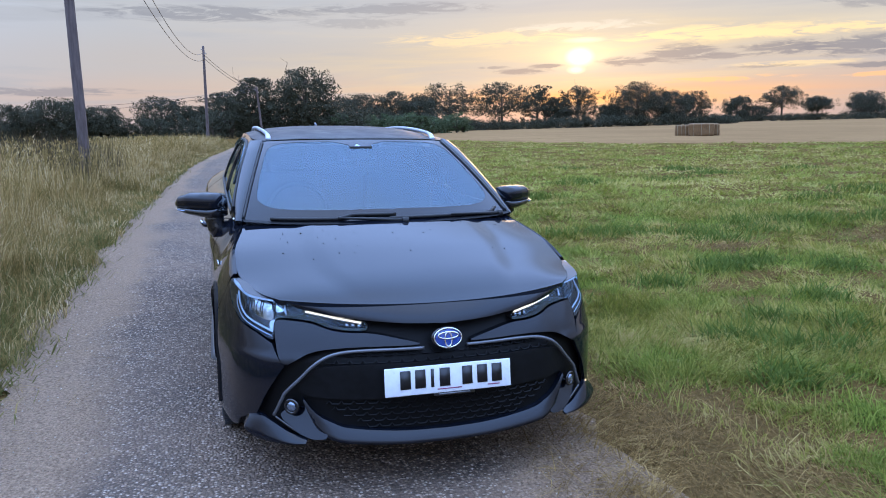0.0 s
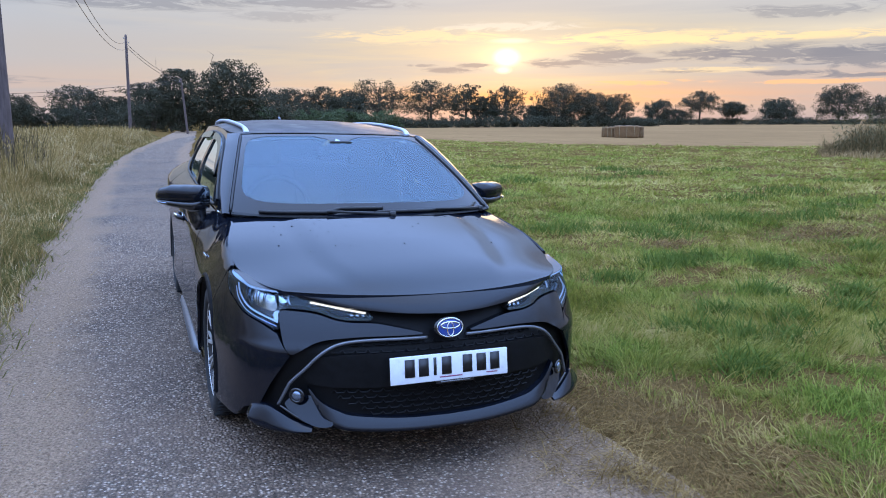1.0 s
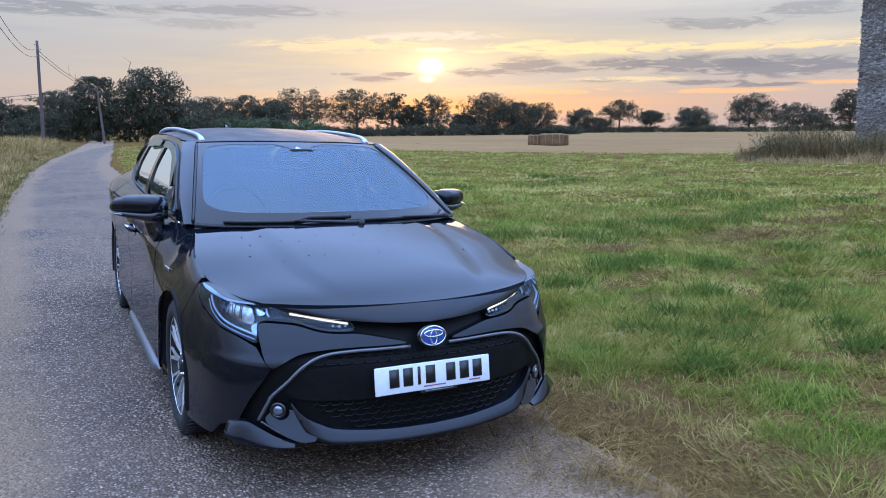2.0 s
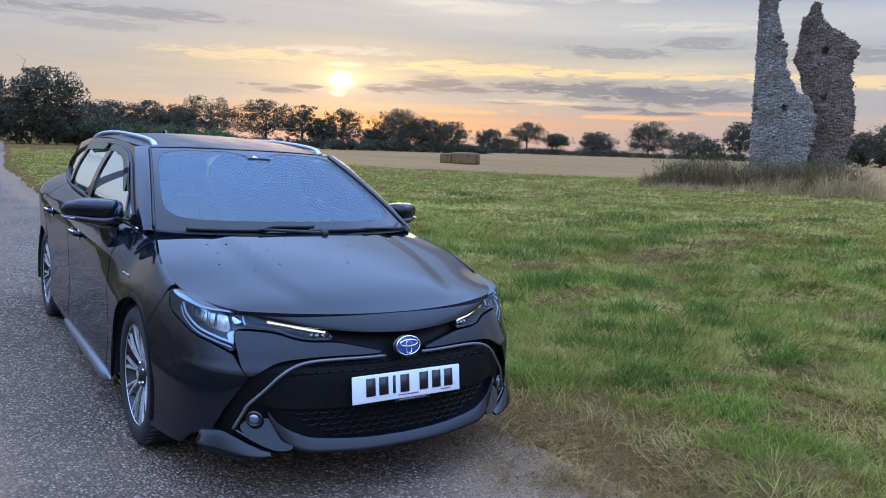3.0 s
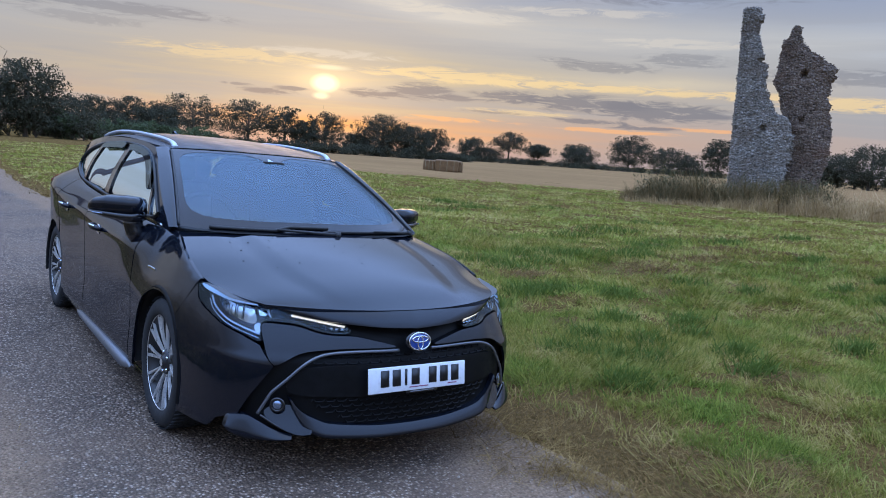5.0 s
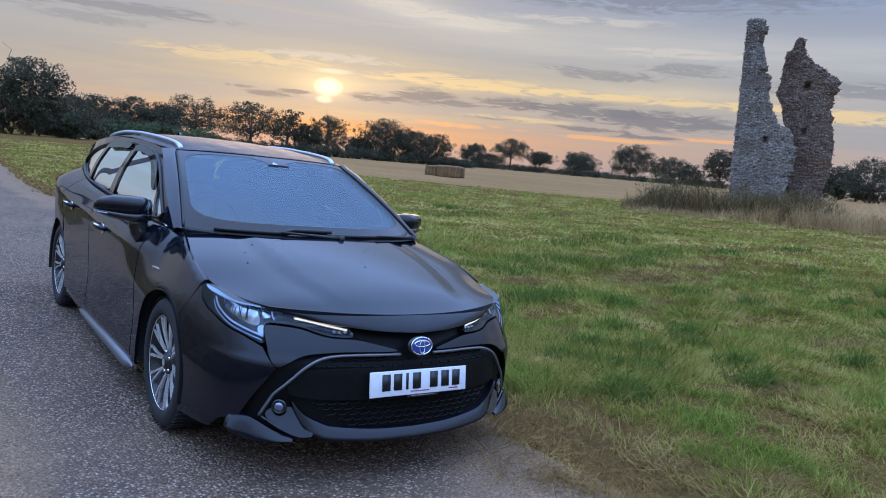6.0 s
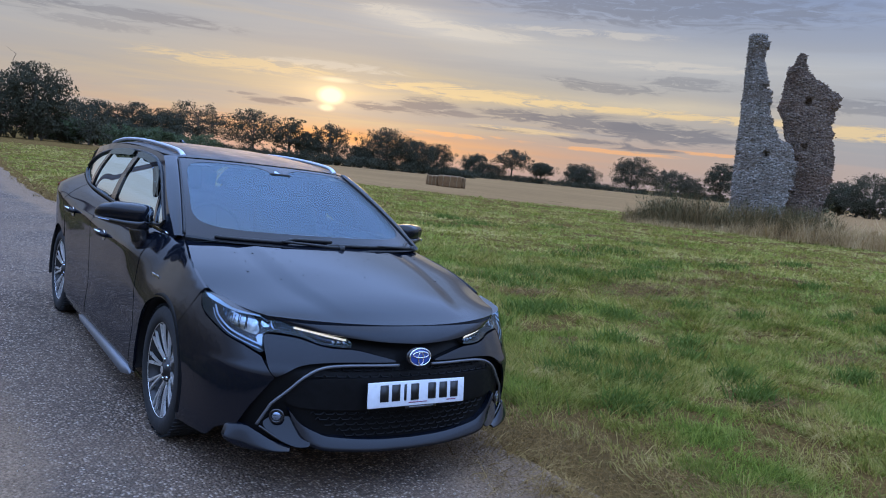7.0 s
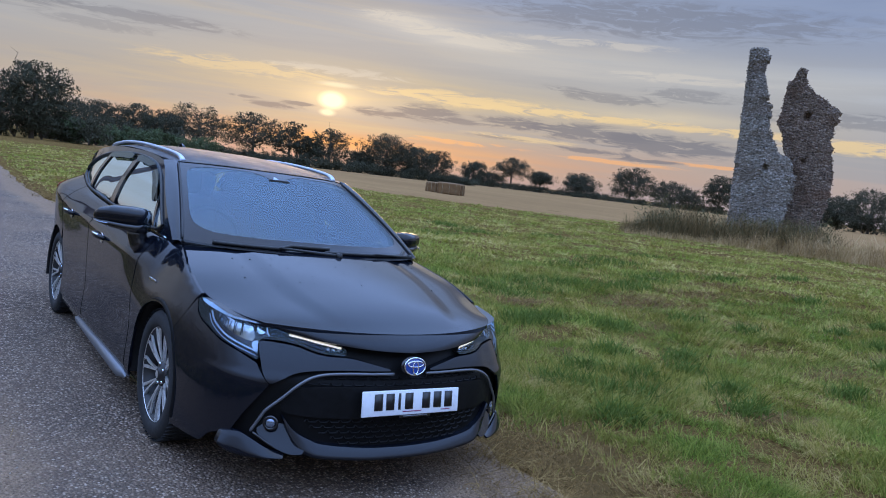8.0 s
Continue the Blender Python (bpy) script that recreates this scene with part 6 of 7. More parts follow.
# wings, doors, quarters
def body_side(m):
    panel("front_wing", [(.592, top_z(.592, .006)), (.635, .70)] + arch(FRONT_AXLE, 130, -8, 20) + [(1.29, .20), (1.375, .195), (1.38, .45), (1.415, .80), (1.40, top_z(1.40, .004)), (1.28, top_z(1.28, .003))] + [(y, top_z(y, .004)) for y in (1.17, 1.05, .95, .85, .75, .66)], flank, PAINT, CAR, mirror=m, round_by=0, step=0.03)
    d = panel("front_door", [(1.39, .225), (1.392, .45), (1.425, .80), (1.41, top_z(1.41, .004)), (2.0, top_z(2.0, .004)), (2.555, top_z(2.555, .004)), (2.56, .6), (2.545, .225)], flank, PAINT, CAR, mirror=m, round_by=0, step=0.04)
    d2 = panel("rear_door", [(2.557, .225), (2.572, .6), (2.567, top_z(2.567, .004)), (3.0, top_z(3.0, .004)), (3.40, top_z(3.4, .004)), (3.46, .85), (3.38, .68)] + arch(REAR_AXLE, 128, 182, 8, ARCH + 0.012)[1:] + [(3.24, .225)], flank, PAINT, CAR, mirror=m, round_by=0, step=0.04)
    panel("rear_quarter", [(3.412, top_z(3.41, .004)), (3.475, .85), (3.40, .685)] + arch(REAR_AXLE, 126, -12, 20) + [(4.10, .20), (4.45, .25), (4.55, .5), (4.56, .8), (4.5, top_z(4.5, .01)), (4.3, top_z(4.3, .004)), (4.0, top_z(4.0, .004)), (3.7, top_z(3.7, .004))], flank, PAINT, CAR, mirror=m, round_by=0, step=0.04)
    s = -1 if m else 1
    # side skirt
    prof = [(.868, .142), (.902, .150), (.909, .160), (.884, .200), (.855, .205)]
    P = np.array([[(s * (.868 + (x - .868) * k), y, .165 + (z - .165) * k) for x, z in prof] for y, k in ((1.36, .15), (1.44, .9), (2.0, .75), (2.62, .52), (2.74, .15))])
    grid_panel("side_skirt", P, SKIRT, CAR, "silver-grey side skirt under the doors")
    P = np.array([[(s * x, y, z) for x, z in ((.80, .14), (.862, .16), (.868, .20), (.862, .24))] for y in (1.30, 2.0, 3.27)])
    grid_panel("sill", P, GLOSS_BLACK, CAR)
    # wheel arch liners
    for yc in (FRONT_AXLE, REAR_AXLE):
        an = np.radians(np.linspace(-15, 195, 24))
        P = np.array([[(s * x, yc + r * math.cos(a), WHEEL_Z + r * math.sin(a)) for x, r in ((.50, .345), (.86, .352), (.874, .365), (.86, .375))] for a in an])
        grid_panel("arch_liner", P, SATIN_BLACK, CAR)
        P = np.array([[(s * .52, yc + r * math.cos(a), WHEEL_Z + r * math.sin(a)) for r in (.02, .36)] for a in np.radians(np.linspace(-20, 200, 20))])
        grid_panel("arch_liner", P, SATIN_BLACK, CAR)
    # handles
    for hy, hz, owner in ((2.20, .806, d), (3.14, .836, d2)):
        fx = float(flank(hy, hz)[0])
        h = rod("door_handle", [(s * (fx - 0.004), hy - .105, hz - .006), (s * (fx + .022), hy - .085, hz), (s * (fx + .034), hy, hz + .002), (s * (fx + .022), hy + .085, hz), (s * (fx - 0.004), hy + .105, hz)], [.012, .016, .017, .016, .012], PAINT, owner, 10)
        rod("handle_strip", [(s * (fx + .036), hy - .08, hz + .012), (s * (fx + .047), hy, hz + .014), (s * (fx + .036), hy + .08, hz + .012)], .005, CHROME, h, 8, "chrome strip along the handle")
        bm = bmesh.new()
        bmesh.ops.create_uvsphere(bm, u_segments=14, v_segments=8, radius=0.04)
        bmesh.ops.scale(bm, vec=(0.12, 1.2, 0.8), verts=bm.verts)
        part("handle_cup", bm, CHROME, owner, m=pose(s * (fx + .001), hy - .03, hz - .012))
    for i in range(5):
        fx = float(flank(1.11 + .022 * i, .738)[0])
        box_part("side_badge_bar", (.006, .012, .017), pose(s * (fx + .003), 1.11 + .022 * i, .738), CHROME, CAR, 0.002)
    # cabin side with the window opening
    dlo = [(1.36, .950), (1.52, 1.06), (1.76, 1.20), (2.0, 1.285), (2.2, 1.308), (2.5, 1.318), (2.8, 1.314), (3.2, 1.288), (3.6, 1.228), (3.84, 1.145), (3.93, 1.088), (3.62, 1.045), (3.3, 1.012), (2.8, .985), (2.0, .958)]
    panel("cabin_side", [(1.19, .925), (1.25, .965), (1.40, 1.045), (1.65, 1.172), (1.85, 1.272), (1.99, 1.322), (2.2, 1.338), (2.5, 1.349), (2.8, 1.350), (3.1, 1.344), (3.4, 1.330), (3.9, 1.275), (4.2, 1.20), (4.38, 1.06), (4.3, 1.05), (4.0, 1.068), (3.7, 1.036), (3.3, .997), (2.8, .969), (2.0, .943), (1.6, .935), (1.3, .926)], cabin, PAINT, CAR, holes=[dlo], step=0.035, mirror=m, round_by=1)
    o = resample(soften(dlo, 2), 0.05)
    x, y, z = cabin(o[:, 0], o[:, 1], 0.003)
    rod("window_seal", np.stack([s * x, y, z], -1)[list(range(len(x))) + [0]], 0.009, TRIM_BLACK, CAR, 6, ends=False)
    # panes
    panes = [("quarter_light", SIDE_GLASS, [(1.375, .955), (1.52, 1.056), (1.665, 1.142), (1.60, 1.04), (1.545, .955)]),
             ("door_glass", SIDE_GLASS, [(1.575, .955), (1.63, 1.04), (1.70, 1.158), (1.80, 1.215), (2.0, 1.283), (2.2, 1.306), (2.46, 1.315), (2.50, 1.15), (2.49, .972)]),
             ("door_glass", PRIVACY, [(2.60, .978), (2.585, 1.15), (2.56, 1.314), (2.8, 1.312), (3.18, 1.288), (3.22, 1.15), (3.22, 1.008)]),
             ("quarter_glass", PRIVACY, [(3.29, 1.014), (3.29, 1.15), (3.25, 1.281), (3.6, 1.226), (3.83, 1.145), (3.92, 1.088), (3.62, 1.045)])]
    for name, mt, o in panes:
        g = panel(name, o, cabin, mt, CAR, off=-0.006, depth=0, step=0.05, mirror=m)
        g.visible_shadow = False
    for o in ([(1.548, .950), (1.60, 1.04), (1.668, 1.146), (1.70, 1.162), (1.632, 1.04), (1.575, .950)], [(2.49, .97), (2.50, 1.15), (2.455, 1.318), (2.56, 1.318), (2.585, 1.15), (2.60, .975)], [(3.22, 1.005), (3.22, 1.15), (3.175, 1.292), (3.25, 1.285), (3.29, 1.15), (3.29, 1.01)]):
        panel("window_pillar", o, cabin, GLOSS_BLACK, CAR, off=0.004, depth=0.03, step=0.04, mirror=m, round_by=0)
    for o in ([(1.80, 1.222), (2.0, 1.290), (2.2, 1.312), (2.46, 1.320), (2.46, 1.277), (2.2, 1.276), (2.02, 1.250), (1.88, 1.196), (1.70, 1.085), (1.665, 1.095)], [(2.565, 1.320), (2.8, 1.318), (3.17, 1.292), (3.18, 1.252), (2.8, 1.276), (2.575, 1.278)]):
        panel("wind_deflector", o, cabin, SMOKED, CAR, off=0.020, depth=0.02, step=0.04, mirror=m, round_by=1, label="dark smoked wind deflector over the window")
    p = np.array([(1.32, .934), (1.36, .938), (1.56, .946), (1.62, .948)])
    x, y, z = cabin(p[:, 0], p[:, 1], 0.001)
    rod("window_strip", np.stack([s * x, y, z], -1), 0.003, CHROME, CAR, 8, "bright strip at the foot of the window")
    # tail lamp
    panel("tail_lamp", [(4.10, .93), (4.2, .99), (4.52, .96), (4.54, .86), (4.3, .86)], flank, plain("tail_red", (0.25, 0.01, 0.01), 0.2, coat=1.0), CAR, off=0.012, depth=0.03, mirror=m)
    # mirror
    mir = empty("door_mirror", pose(s * 0.926, 1.585, .982, 0, 0, 38 * s))
    mir.parent = CAR
    along_pod = np.array([0, .03, .10, .3, .6, .84, .95, 1])

    def pod(name, mt, tops, feet, deep, back):
        """A rounded housing, flat at the back, from its inner end to its tip."""
        rows = []
        for u in np.linspace(0, 1, 26):
            zt, zb, d = (float(np.interp(u, along_pod, k)) for k in (tops, feet, deep))
            mid, h = (zt + zb) / 2, (zt - zb) / 2
            sec = []
            for t in np.linspace(-math.pi / 2, math.pi / 2, 15):
                c_, s_ = max(math.cos(t), 0), math.sin(t)
                sec.append((s * (-0.15 + 0.30 * u), -d * c_ ** 0.7, mid + h * math.copysign(abs(s_) ** 0.7, s_)))
            sec += [(s * (-0.15 + 0.30 * u), back * (1 - 0.5 * u ** 3), mid + h * k) for k in (0.9, 0, -0.9)]
            rows.append(sec + sec[:1])
        for j, k in ((0, 0), (-1, -1)):
            c = np.mean(np.array(rows[j][:-1]), axis=0)
            rows.insert(0 if j == 0 else len(rows), [tuple(c)] * len(rows[j]))
        P = np.array(rows)
        return grid_panel(name, P[:, ::-1] if s > 0 else P, mt, mir)

    pod("mirror_shell", PAINT, [.046, .066, .077, .081, .077, .058, .034, .004], [-.016, -.017, -.018, -.018, -.018, -.017, -.014, -.010], [.040, .062, .080, .092, .086, .062, .038, .012], .045)
    pod("mirror_base", GLOSS_BLACK, [.0, .0, .0, .0, .0, -.005, -.008, -.010], [-.050, -.056, -.060, -.056, -.046, -.034, -.024, -.014], [.036, .056, .074, .086, .080, .056, .032, .008], .043)
    P = np.array([(s * 0.03, -0.090, -0.021), (s * 0.09, -0.070, -0.021), (s * 0.132, -0.036, -0.018)])
    rod("indicator", P, 0.004, FOG, mir, 6, "slim clear indicator in the mirror")
    rod("mirror_arm", [(-s * 0.090, 0.0, -0.030), (-s * 0.100, -0.004, -0.075), (-s * 0.105, -0.008, -0.115), (-s * 0.135, -0.006, -0.150)], [.054, .050, .043, .040], GLOSS_BLACK, mir, 14)
    box_part("mirror_glass", (0.19, 0.004, 0.09), pose(0, 0.044, 0.006), plain("mirror_silver", (0.9, 0.9, 0.9), 0.02, 1.0), mir, 0)


both(body_side)

# windscreen, pillars, roof
TOPEDGE = spline([(0, 1.800, 1.336), (.25, 1.822, 1.334), (.45, 1.885, 1.328), (.548, 1.945, 1.321)], 10)
FOOT = spline([(0, .945, .938), (.30, .975, .938), (.55, 1.06, .936), (.715, 1.165, .940)], 10)
U = np.linspace(-1, 1, 41)
au = np.abs(U)
a, b = along(FOOT, au), along(TOPEDGE, au)
T = np.linspace(0, 1, 31)
P = a[None] * (1 - T)[:, None, None] + b[None] * T[:, None, None]
bow = (4 * T * (1 - T))[:, None] * 0.030 * (1 - 0.3 * au)[None]
P[..., 1] -= bow * 0.45
P[..., 2] += bow * 0.9
P[..., 0] *= np.sign(U)
SCREEN = P.copy()
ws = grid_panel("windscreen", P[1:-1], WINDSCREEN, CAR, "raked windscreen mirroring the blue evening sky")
ws.visible_shadow = False


def on_glass(u, t, lift):
    """A point of the screen: u across (-1 to 1), t up (0 to 1)."""
    i, j = min(max(t, 0), 1) * 30, (min(max(u, -1), 1) + 1) * 20
    i0, j0 = min(int(i), 29), min(int(j), 39)
    a, b = i - i0, j - j0
    p = SCREEN[i0, j0] * (1 - a) * (1 - b) + SCREEN[i0 + 1, j0] * a * (1 - b) + SCREEN[i0, j0 + 1] * (1 - a) * b + SCREEN[i0 + 1, j0 + 1] * a * b
    return p + np.array([0, -0.45, 0.89]) * lift


# black printed border with rounded inner corners, widest along the foot
rows = []
for k in range(161):
    t = 2 * math.pi * k / 160
    c_, s_ = math.cos(t), math.sin(t)
    q = max(abs(c_), abs(s_))
    sq = (abs(c_) ** 7 + abs(s_) ** 7) ** (1 / 7)
    ou, ot = c_ / q * 0.997, 0.5 + s_ / q * 0.485
    iu, it = c_ / sq * 0.945, 0.54 + s_ / sq * 0.415
    rows.append([on_glass(ou + (iu - ou) * w, ot + (it - ot) * w, 0.0015) for w in (0, 0.33, 0.66, 1)])
grid_panel("screen_border", np.array(rows), FRIT, CAR, "black printed border of the windscreen")
rows = [[on_glass(-0.02 + u * w, t, 0.0018) for u in np.linspace(-1, 1, 9)] for t, w in ((0.955, 0.26), (0.93, 0.20), (0.90, 0.12), (0.865, 0.10), (0.852, 0.085))]
grid_panel("sensor_tab", np.array(rows), FRIT, CAR, "black tab hiding the sensor at the top of the screen")
rows = [[on_glass(-0.045 + u * w, t, 0.0026) for u in (-1, 0, 1)] for t, w in ((0.905, 0.006), (0.885, 0.018), (0.868, 0.030))]
grid_panel("sensor_window", np.array(rows), FOG, CAR, "pale sensor window in the tab")


def pillar(m):
    s = -1 if m else 1
    rows = []
    for t in np.linspace(0, 1, 20):
        e = SCREEN[int(round(t * 30)), -1]
        z = e[2]
        gy = float(np.interp(z, [.925, .965, 1.045, 1.172, 1.272, 1.322], [1.19, 1.25, 1.40, 1.65, 1.85, 1.99]))
        gx = float(cabin(gy, z)[0])
        mid = Vector(((e[0] + gx) / 2 + 0.012, (e[1] + gy) / 2 - 0.010, z + 0.006))
        q1 = Vector(e).lerp(mid, 0.5) + Vector((0.004, -0.004, 0.004))
        rows.append([(s * p[0], p[1], p[2]) for p in ((e[0] + 0.006, e[1] + 0.004, e[2] - 0.008), (e[0] + 0.008, e[1] - 0.002, e[2] + 0.005), q1, mid, (gx + 0.002, gy, z))])
    grid_panel("windscreen_pillar", np.array(rows), PAINT, CAR)
    e = SCREEN[1:-1, -1] * np.array([s, 1, 1]) + np.array([s * 0.004, -0.004, 0.004])
    rod("screen_seal", e, 0.006, TRIM_BLACK, CAR, 6)


both(pillar)
RY = np.linspace(0, 1, 30)
ROOF_MID = spline([(0, 1.806, 1.339), (0, 2.05, 1.371), (0, 2.4, 1.396), (0, 2.8, 1.403), (0, 3.3, 1.388), (0, 3.8, 1.345), (0, 4.2, 1.29), (0, 4.36, 1.262)], 8)
ROOF_EDGE = spline([(.552, 1.945, 1.324), (.60, 2.05, 1.330), (.613, 2.4, 1.346), (.613, 2.8, 1.352), (.600, 3.3, 1.334), (.563, 3.8, 1.285), (.525, 4.15, 1.215), (.51, 4.32, 1.16)], 8)
U = np.linspace(-1, 1, 41)
au = np.abs(U)
E, M = along(ROOF_EDGE, RY), along(ROOF_MID, RY)
P = np.zeros((30, 41, 3))
P[..., 0] = E[:, None, 0] * U
P[..., 1] = M[:, None, 1] + (E - M)[:, None, 1] * au ** 2
P[..., 2] = M[:, None, 2] + (E - M)[:, None, 2] * au ** 3
grid_panel("roof", P, DULL_PAINT, CAR, "gently arched black roof dulled by dew")
# tailgate
B0 = P[-1]
rows = [B0]
for dy, z, k in ((.12, 1.15, 1.05), (.24, .98, 1.1), (.30, .8, 1.12), (.32, .55, 1.12), (.28, .28, 1.1)):
    q = B0.copy()
    q[:, 0] *= k
    q[:, 1] = B0[:, 1].min() + dy - 0.12 * au ** 3
    q[:, 2] = z
    rows.append(q)
rows = np.array(rows)
grid_panel("tailgate", rows[2:], PAINT, CAR)
gate_glass = grid_panel("rear_screen", rows[:3, 4:-4], PRIVACY, CAR)
gate_glass.visible_shadow = False
for c in (slice(0, 5), slice(36, 41)):
    grid_panel("tailgate_frame", rows[:3, c], PAINT, CAR)


RAIL = plain("rail_alloy", (0.50, 0.56, 0.66), 0.42, 0.85, grain=0.1)


def rails(m):
    s = -1 if m else 1
    p = spline([(.515, 1.972, 1.325), (.518, 2.03, 1.352), (.522, 2.15, 1.367), (.53, 2.5, 1.382), (.53, 2.9, 1.387), (.527, 3.3, 1.376), (.51, 3.65, 1.350), (.49, 3.88, 1.326), (.48, 3.95, 1.306)], 8)
    pts = np.array([(s * x, y, z) for x, y, z in p])
    r = rod("roof_rail", pts, list(np.interp(np.arange(len(pts)), [0, 6, 12, len(pts) - 1], [0.019, 0.016, 0.0115, 0.012])), RAIL, CAR, 10, "satin silver roof rail")
    for yy, zz in ((2.93, 1.370), (3.9, 1.292)):
        box_part("rail_foot", (.016, .10, .03), pose(s * (.528 if yy < 3 else .49), yy, zz), GLOSS_BLACK, r, 0.008)


both(rails)
# roof aerial
bm = bmesh.new()
prof = [(0, 0), (.05, .045), (.11, .066), (.135, .062), (.16, 0)]
vs = [[bm.verts.new((w * k, y, z)) for y, z in prof] for w, k in ((-1, .022), (-.25, .02), (.25, .02), (1, .022))]
for vrow, k in zip(vs, (1, .0, .0, 1)):
    for v in vrow:
        v.co.x *= (1 - v.co.z / .09)
for a, b in zip(vs, vs[1:]):
    for i in range(len(prof) - 1):
        bm.faces.new((a[i], a[i + 1], b[i + 1], b[i]))
part("aerial_fin", bm, PAINT, CAR, "shark-fin roof aerial", m=pose(0, 3.62, 1.352))

# wipers and cowl
P = np.stack([along(FOOT, au) * np.stack([np.sign(U), np.ones(41), np.ones(41)], -1) + np.array([0, dy, dz]) for dy, dz in ((-0.03, 0.006), (0.02, 0.012), (0.05, 0.026))])
grid_panel("scuttle", P, SATIN_BLACK, CAR)


def on_screen(u, t, lift):
    i, j = t * 30, (u + 1) / 2 * 40
    return Vector(SCREEN[int(round(i)), int(round(j))]) + Vector((0, -0.5, 0.87)) * lift


for u0, u1, t0, t1, r in ((-0.82, 0.06, 0.02, 0.07, 0), (-0.02, 0.88, 0.02, 0.05, 1)):
    w = empty("wiper")
    w.parent = CAR
    tagged(w, "black windscreen wiper lying along the scuttle")
    pts = [on_screen(u0 + (u1 - u0) * k, t0 + (t1 - t0) * k, 0.010) for k in np.linspace(0, 1, 12)]
    rod("blade", pts, 0.0095, TRIM_BLACK, w, 6)
    base = on_screen(u1 if r else u1 + 0.06, 0.0, 0.016)
    rod("wiper_arm", [base, base.lerp(pts[6], 0.5) + Vector((0, -0.008, 0.004)), pts[6] + Vector((0, -0.008, 0.006))], [.011, .008, .006], TRIM_BLACK, w, 8)
    bm = bmesh.new()
    bmesh.ops.create_cone(bm, cap_ends=True, segments=14, radius1=0.02, radius2=0.016, depth=0.03)
    part("wiper_cap", bm, TRIM_BLACK, w, m=Matrix.Translation(base))
box_part("camera_box", (0.15, 0.10, 0.05), pose(-0.01, 1.70, 1.262, -22, 0, 0), SATIN_BLACK, CAR, 0.02, 3, "black sensor box behind the windscreen")
box_part("rear_view_mirror", (0.23, 0.03, 0.065), pose(-0.02, 1.78, 1.235, -10, 0, 0), SATIN_BLACK, CAR, 0.015, 3)
box_part("sticker", (0.05, 0.002, 0.025), pose(0.44, 1.845, 1.292, -60, 0, 12), PLATE, CAR, 0)

# inside
U = np.linspace(-1, 1, 21)
P = np.array([[(.70 * u, y + 0.10 * abs(u) ** 2, z - 0.02 * abs(u) ** 3) for u in U] for y, z in ((1.00, .915), (1.2, .955), (1.4, .962), (1.52, .94), (1.56, .88), (1.58, .60))])
grid_panel("dashboard", P, DASH, CAR)
wheel_in = rod("steering_wheel", [(-.37 + .185 * math.cos(t), 1.74 + .07 * math.sin(t), .905 + .17 * math.sin(t)) for t in np.linspace(0, 6.2832, 32)], .016, SATIN_BLACK, CAR, 8, ends=False)
for sx in (-.37, .37):
    seat = empty("front_seat")
    seat.parent = CAR
    box_part("backrest", (.46, .14, .62), pose(sx, 2.32, .80, -14, 0, 0), CLOTH, seat, 0.06, 4)
    box_part("headrest", (.26, .09, .17), pose(sx, 2.43, 1.19, -10, 0, 0), CLOTH, seat, 0.04, 4)
    box_part("cushion", (.48, .50, .14), pose(sx, 2.05, .52, 6, 0, 0), CLOTH, seat, 0.05, 3)
rear = empty("rear_seat")
rear.parent = CAR
box_part("backrest", (1.22, .14, .58), pose(0, 3.30, .80, -16, 0, 0), CLOTH, rear, 0.06, 4)
for sx in (-.38, .38):
    box_part("headrest", (.25, .08, .12), pose(sx, 3.40, 1.12, -12, 0, 0), CLOTH, rear, 0.035, 3)
box_part("floor_pan", (1.20, 4.10, .10), pose(0, 2.35, .20), SATIN_BLACK, CAR, 0.02)
box_part("bulkhead", (1.04, 0.9, .44), pose(0, .70, .46), SATIN_BLACK, CAR, 0.05)
P = np.array([[(.58 * u, y, z - 0.03 * abs(u) ** 3) for u in U] for y, z in ((1.9, 1.30), (2.4, 1.365), (3.0, 1.37), (3.8, 1.31), (4.2, 1.25))])
grid_panel("headlining", P[:, ::-1], plain("headlining", (0.35, 0.35, 0.35), 0.9), CAR)


# wheels
def lathe(prof, n=48):
    """Verts and quads of a profile (x, r) turned about the x axis."""
    v = np.array([[(x, r * math.cos(t), r * math.sin(t)) for x, r in prof] for t in np.linspace(0, 2 * math.pi, n, endpoint=False)])
    k = len(prof)
    i = np.arange(n * k).reshape(n, k)
    j = np.roll(i, -1, 0)
    return v.reshape(-1, 3), np.stack([i[:, :-1], j[:, :-1], j[:, 1:], i[:, 1:]], -1).reshape(-1, 4)


w = empty("wheel", pose(-.765, FRONT_AXLE, WHEEL_Z))
w.parent = CAR
v, f = lathe([(.085, .222), (.112, .235), (.116, .262), (.112, .290), (.100, .306), (.085, .314), (.06, .317), (.03, .3175), (0, .318), (-.03, .3175), (-.06, .317), (-.085, .314), (-.100, .306), (-.112, .290), (-.116, .262), (-.112, .235), (-.085, .222)], 72)
tyre = mesh_np("tyre", v, f[:, ::-1], RUBBER, w, smooth=True)
lots = []
for k in range(64):
    t = 2 * math.pi * k / 64
    for x0, x1, dt in ((.105, .045, .03), (-.045, -.105, -.03), (.03, -.03, .02)):
        lots.append(tube([(x0, .3165 * math.cos(t), .3165 * math.sin(t)), (x1, .3195 * math.cos(t + dt), .3195 * math.sin(t + dt))], [.0045, .0045], 4))
v, f = joined(lots)
tagged(mesh_np("tread_block", v, f, RUBBER, tyre), kind="stuff")
v, f = lathe([(-.09, .222), (-.085, .205), (-.02, .195), (.05, .200), (.085, .212), (.096, .224), (.100, .228), (.098, .233), (.088, .232)], 64)
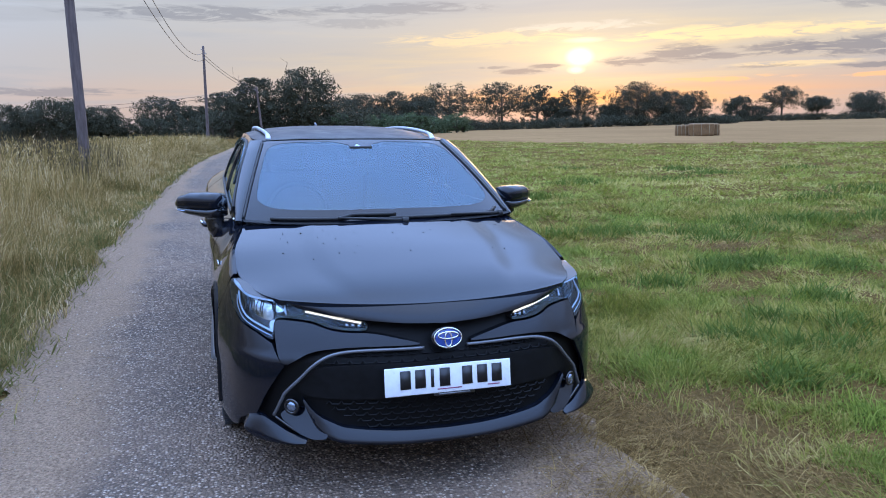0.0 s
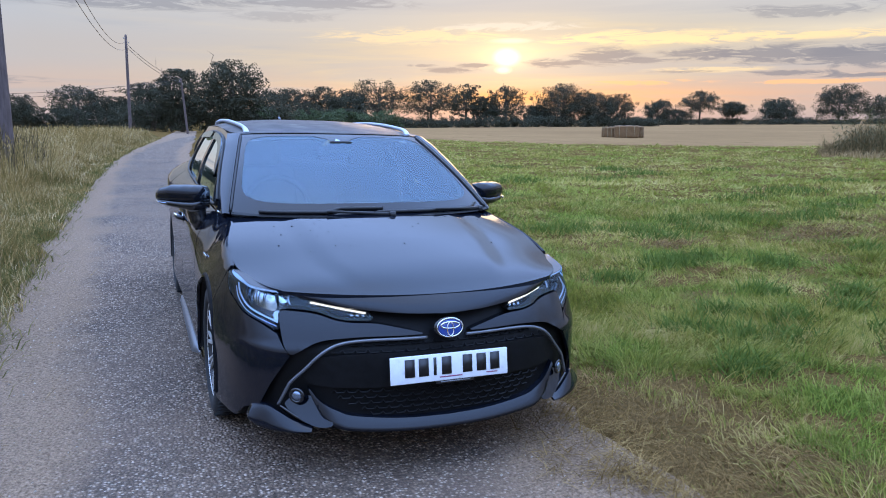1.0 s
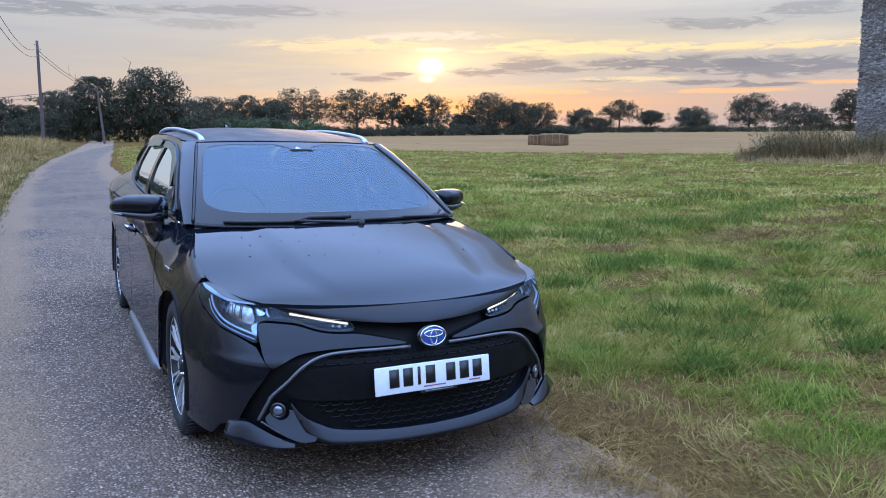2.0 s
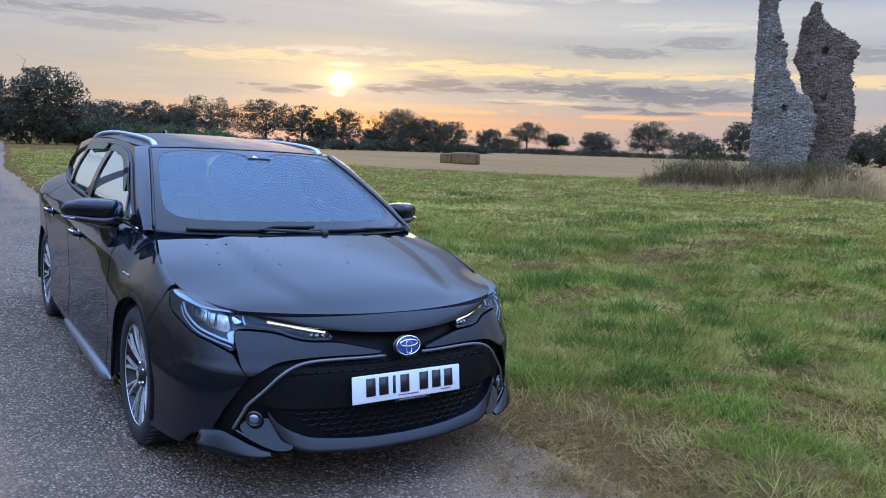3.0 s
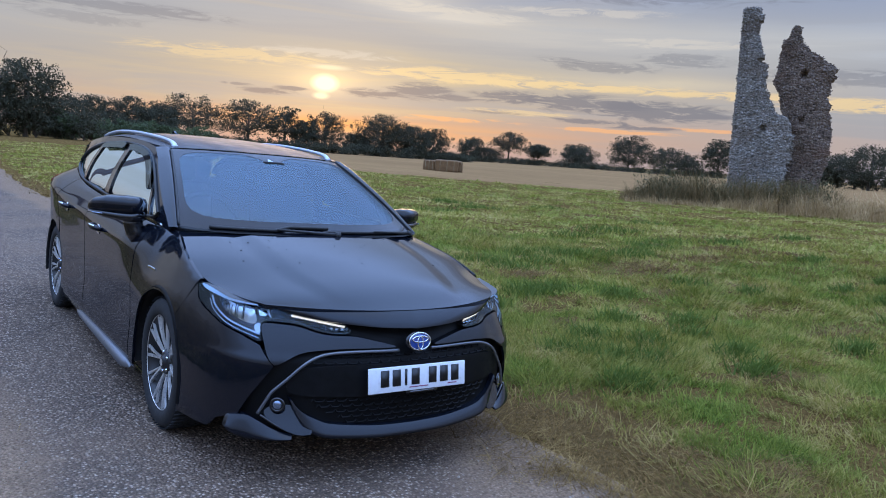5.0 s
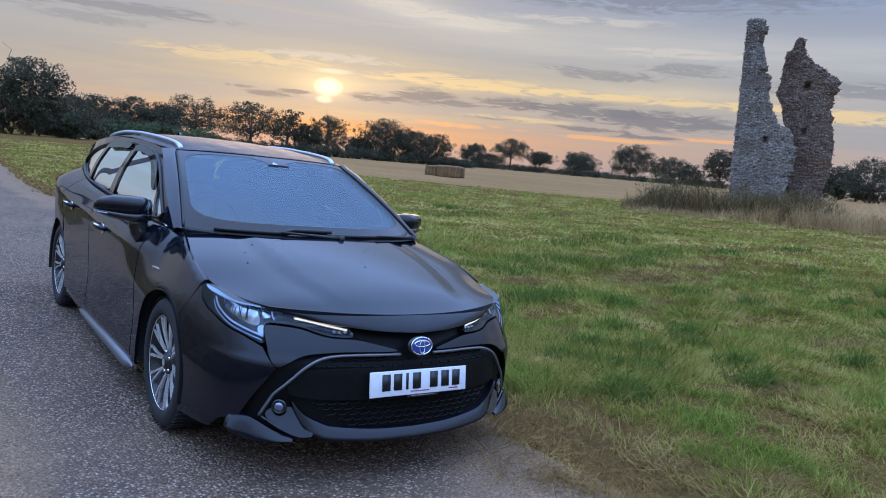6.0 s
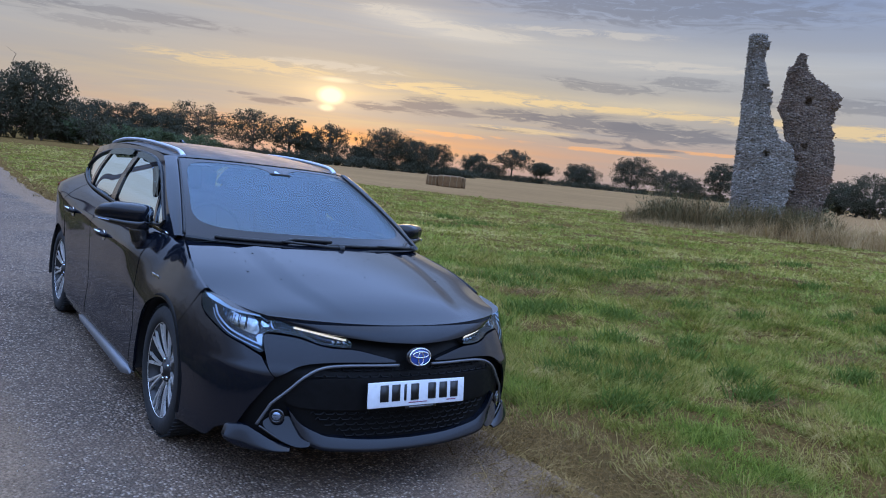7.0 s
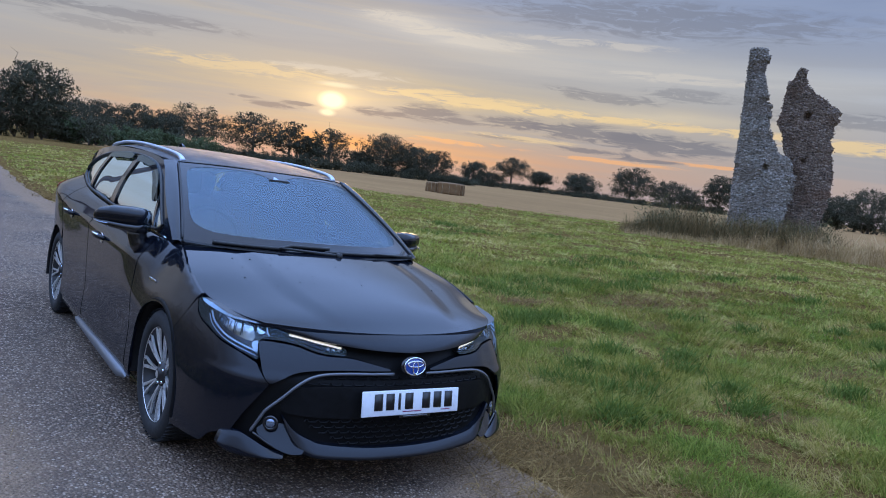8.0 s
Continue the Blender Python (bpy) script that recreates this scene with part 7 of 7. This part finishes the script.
rim = mesh_np("rim", v, f, ALLOY_DARK, w, smooth=True)
v, f = lathe([(.0995, .2262), (.1015, .227), (.1018, .2285), (.1, .2298)], 64)
mesh_np("rim_lip", v, f, ALLOY, rim, smooth=True)
v, f = lathe([(.01, .05), (.015, .15), (.012, .155), (-.01, .15)], 40)
mesh_np("brake_disc", v, f, DISC, w, smooth=True)
v, f = lathe([(-.06, .02), (-.06, .215)], 40)
mesh_np("rim_back", v, f, SATIN_BLACK, w)


def spoke(a, skew, mat, lift, width):
    """One spoke: from the hub out to the lip, bending a little sideways."""
    pts, ws = [], []
    for u in np.linspace(0, 1, 8):
        r = .048 + .176 * u
        t = a + skew * (0.35 + 0.65 * u)
        x = .072 + .026 * u ** 2 + .012 * math.sin(3.14 * u) + lift
        pts.append((x, r, t))
        ws.append(width * (0.75 + 1.0 * u ** 1.5))
    vs, fs = [], []
    for (x, r, t), wd in zip(pts, ws):
        for dx, k in ((-.010, -1), (0, -.85), (0, .85), (-.010, 1)):
            da = k * wd / 2 / r
            vs.append((x + dx, r * math.cos(t + da), r * math.sin(t + da)))
    for i in range(len(pts) - 1):
        for k in range(3):
            fs.append((4 * i + k, 4 * i + k + 1, 4 * i + 5 + k, 4 * i + 4 + k))
    return np.array(vs), np.array(fs)[:, ::-1]


for k in range(10):
    a = 2 * math.pi * k / 10
    for sk in (-0.105, 0.105):
        v, f = spoke(a, sk, ALLOY, 0, .0100)
        mesh_np("spoke", v, f, ALLOY, rim, smooth=False)
v, f = lathe([(.098, .0), (.098, .020), (.094, .030), (.084, .034), (.082, .056), (.070, .062)], 32)
mesh_np("hub_cap", v, f, ALLOY_DARK, rim, smooth=True)
v, f = lathe([(.0995, .0), (.0995, .016), (.097, .021)], 24)
mesh_np("hub_emblem", v, f, ALLOY, rim, smooth=True)
for k in range(5):
    t = 2 * math.pi * (k + .5) / 5
    rod("wheel_nut", [(.07, .05 * math.cos(t), .05 * math.sin(t)), (.088, .05 * math.cos(t), .05 * math.sin(t))], .008, CHROME, rim, 6)
# the tyre's outer side is modelled towards +x; turn it outward on each flank
w.matrix_basis = pose(-.745, FRONT_AXLE - .012, WHEEL_Z, 0, 0, 180)
copy_thing(w, pose(.745, FRONT_AXLE - .012, WHEEL_Z, 20, 0, 0))
copy_thing(w, pose(-.752, REAR_AXLE, WHEEL_Z, 13, 0, 180))
copy_thing(w, pose(.752, REAR_AXLE, WHEEL_Z, 40, 0, 0))
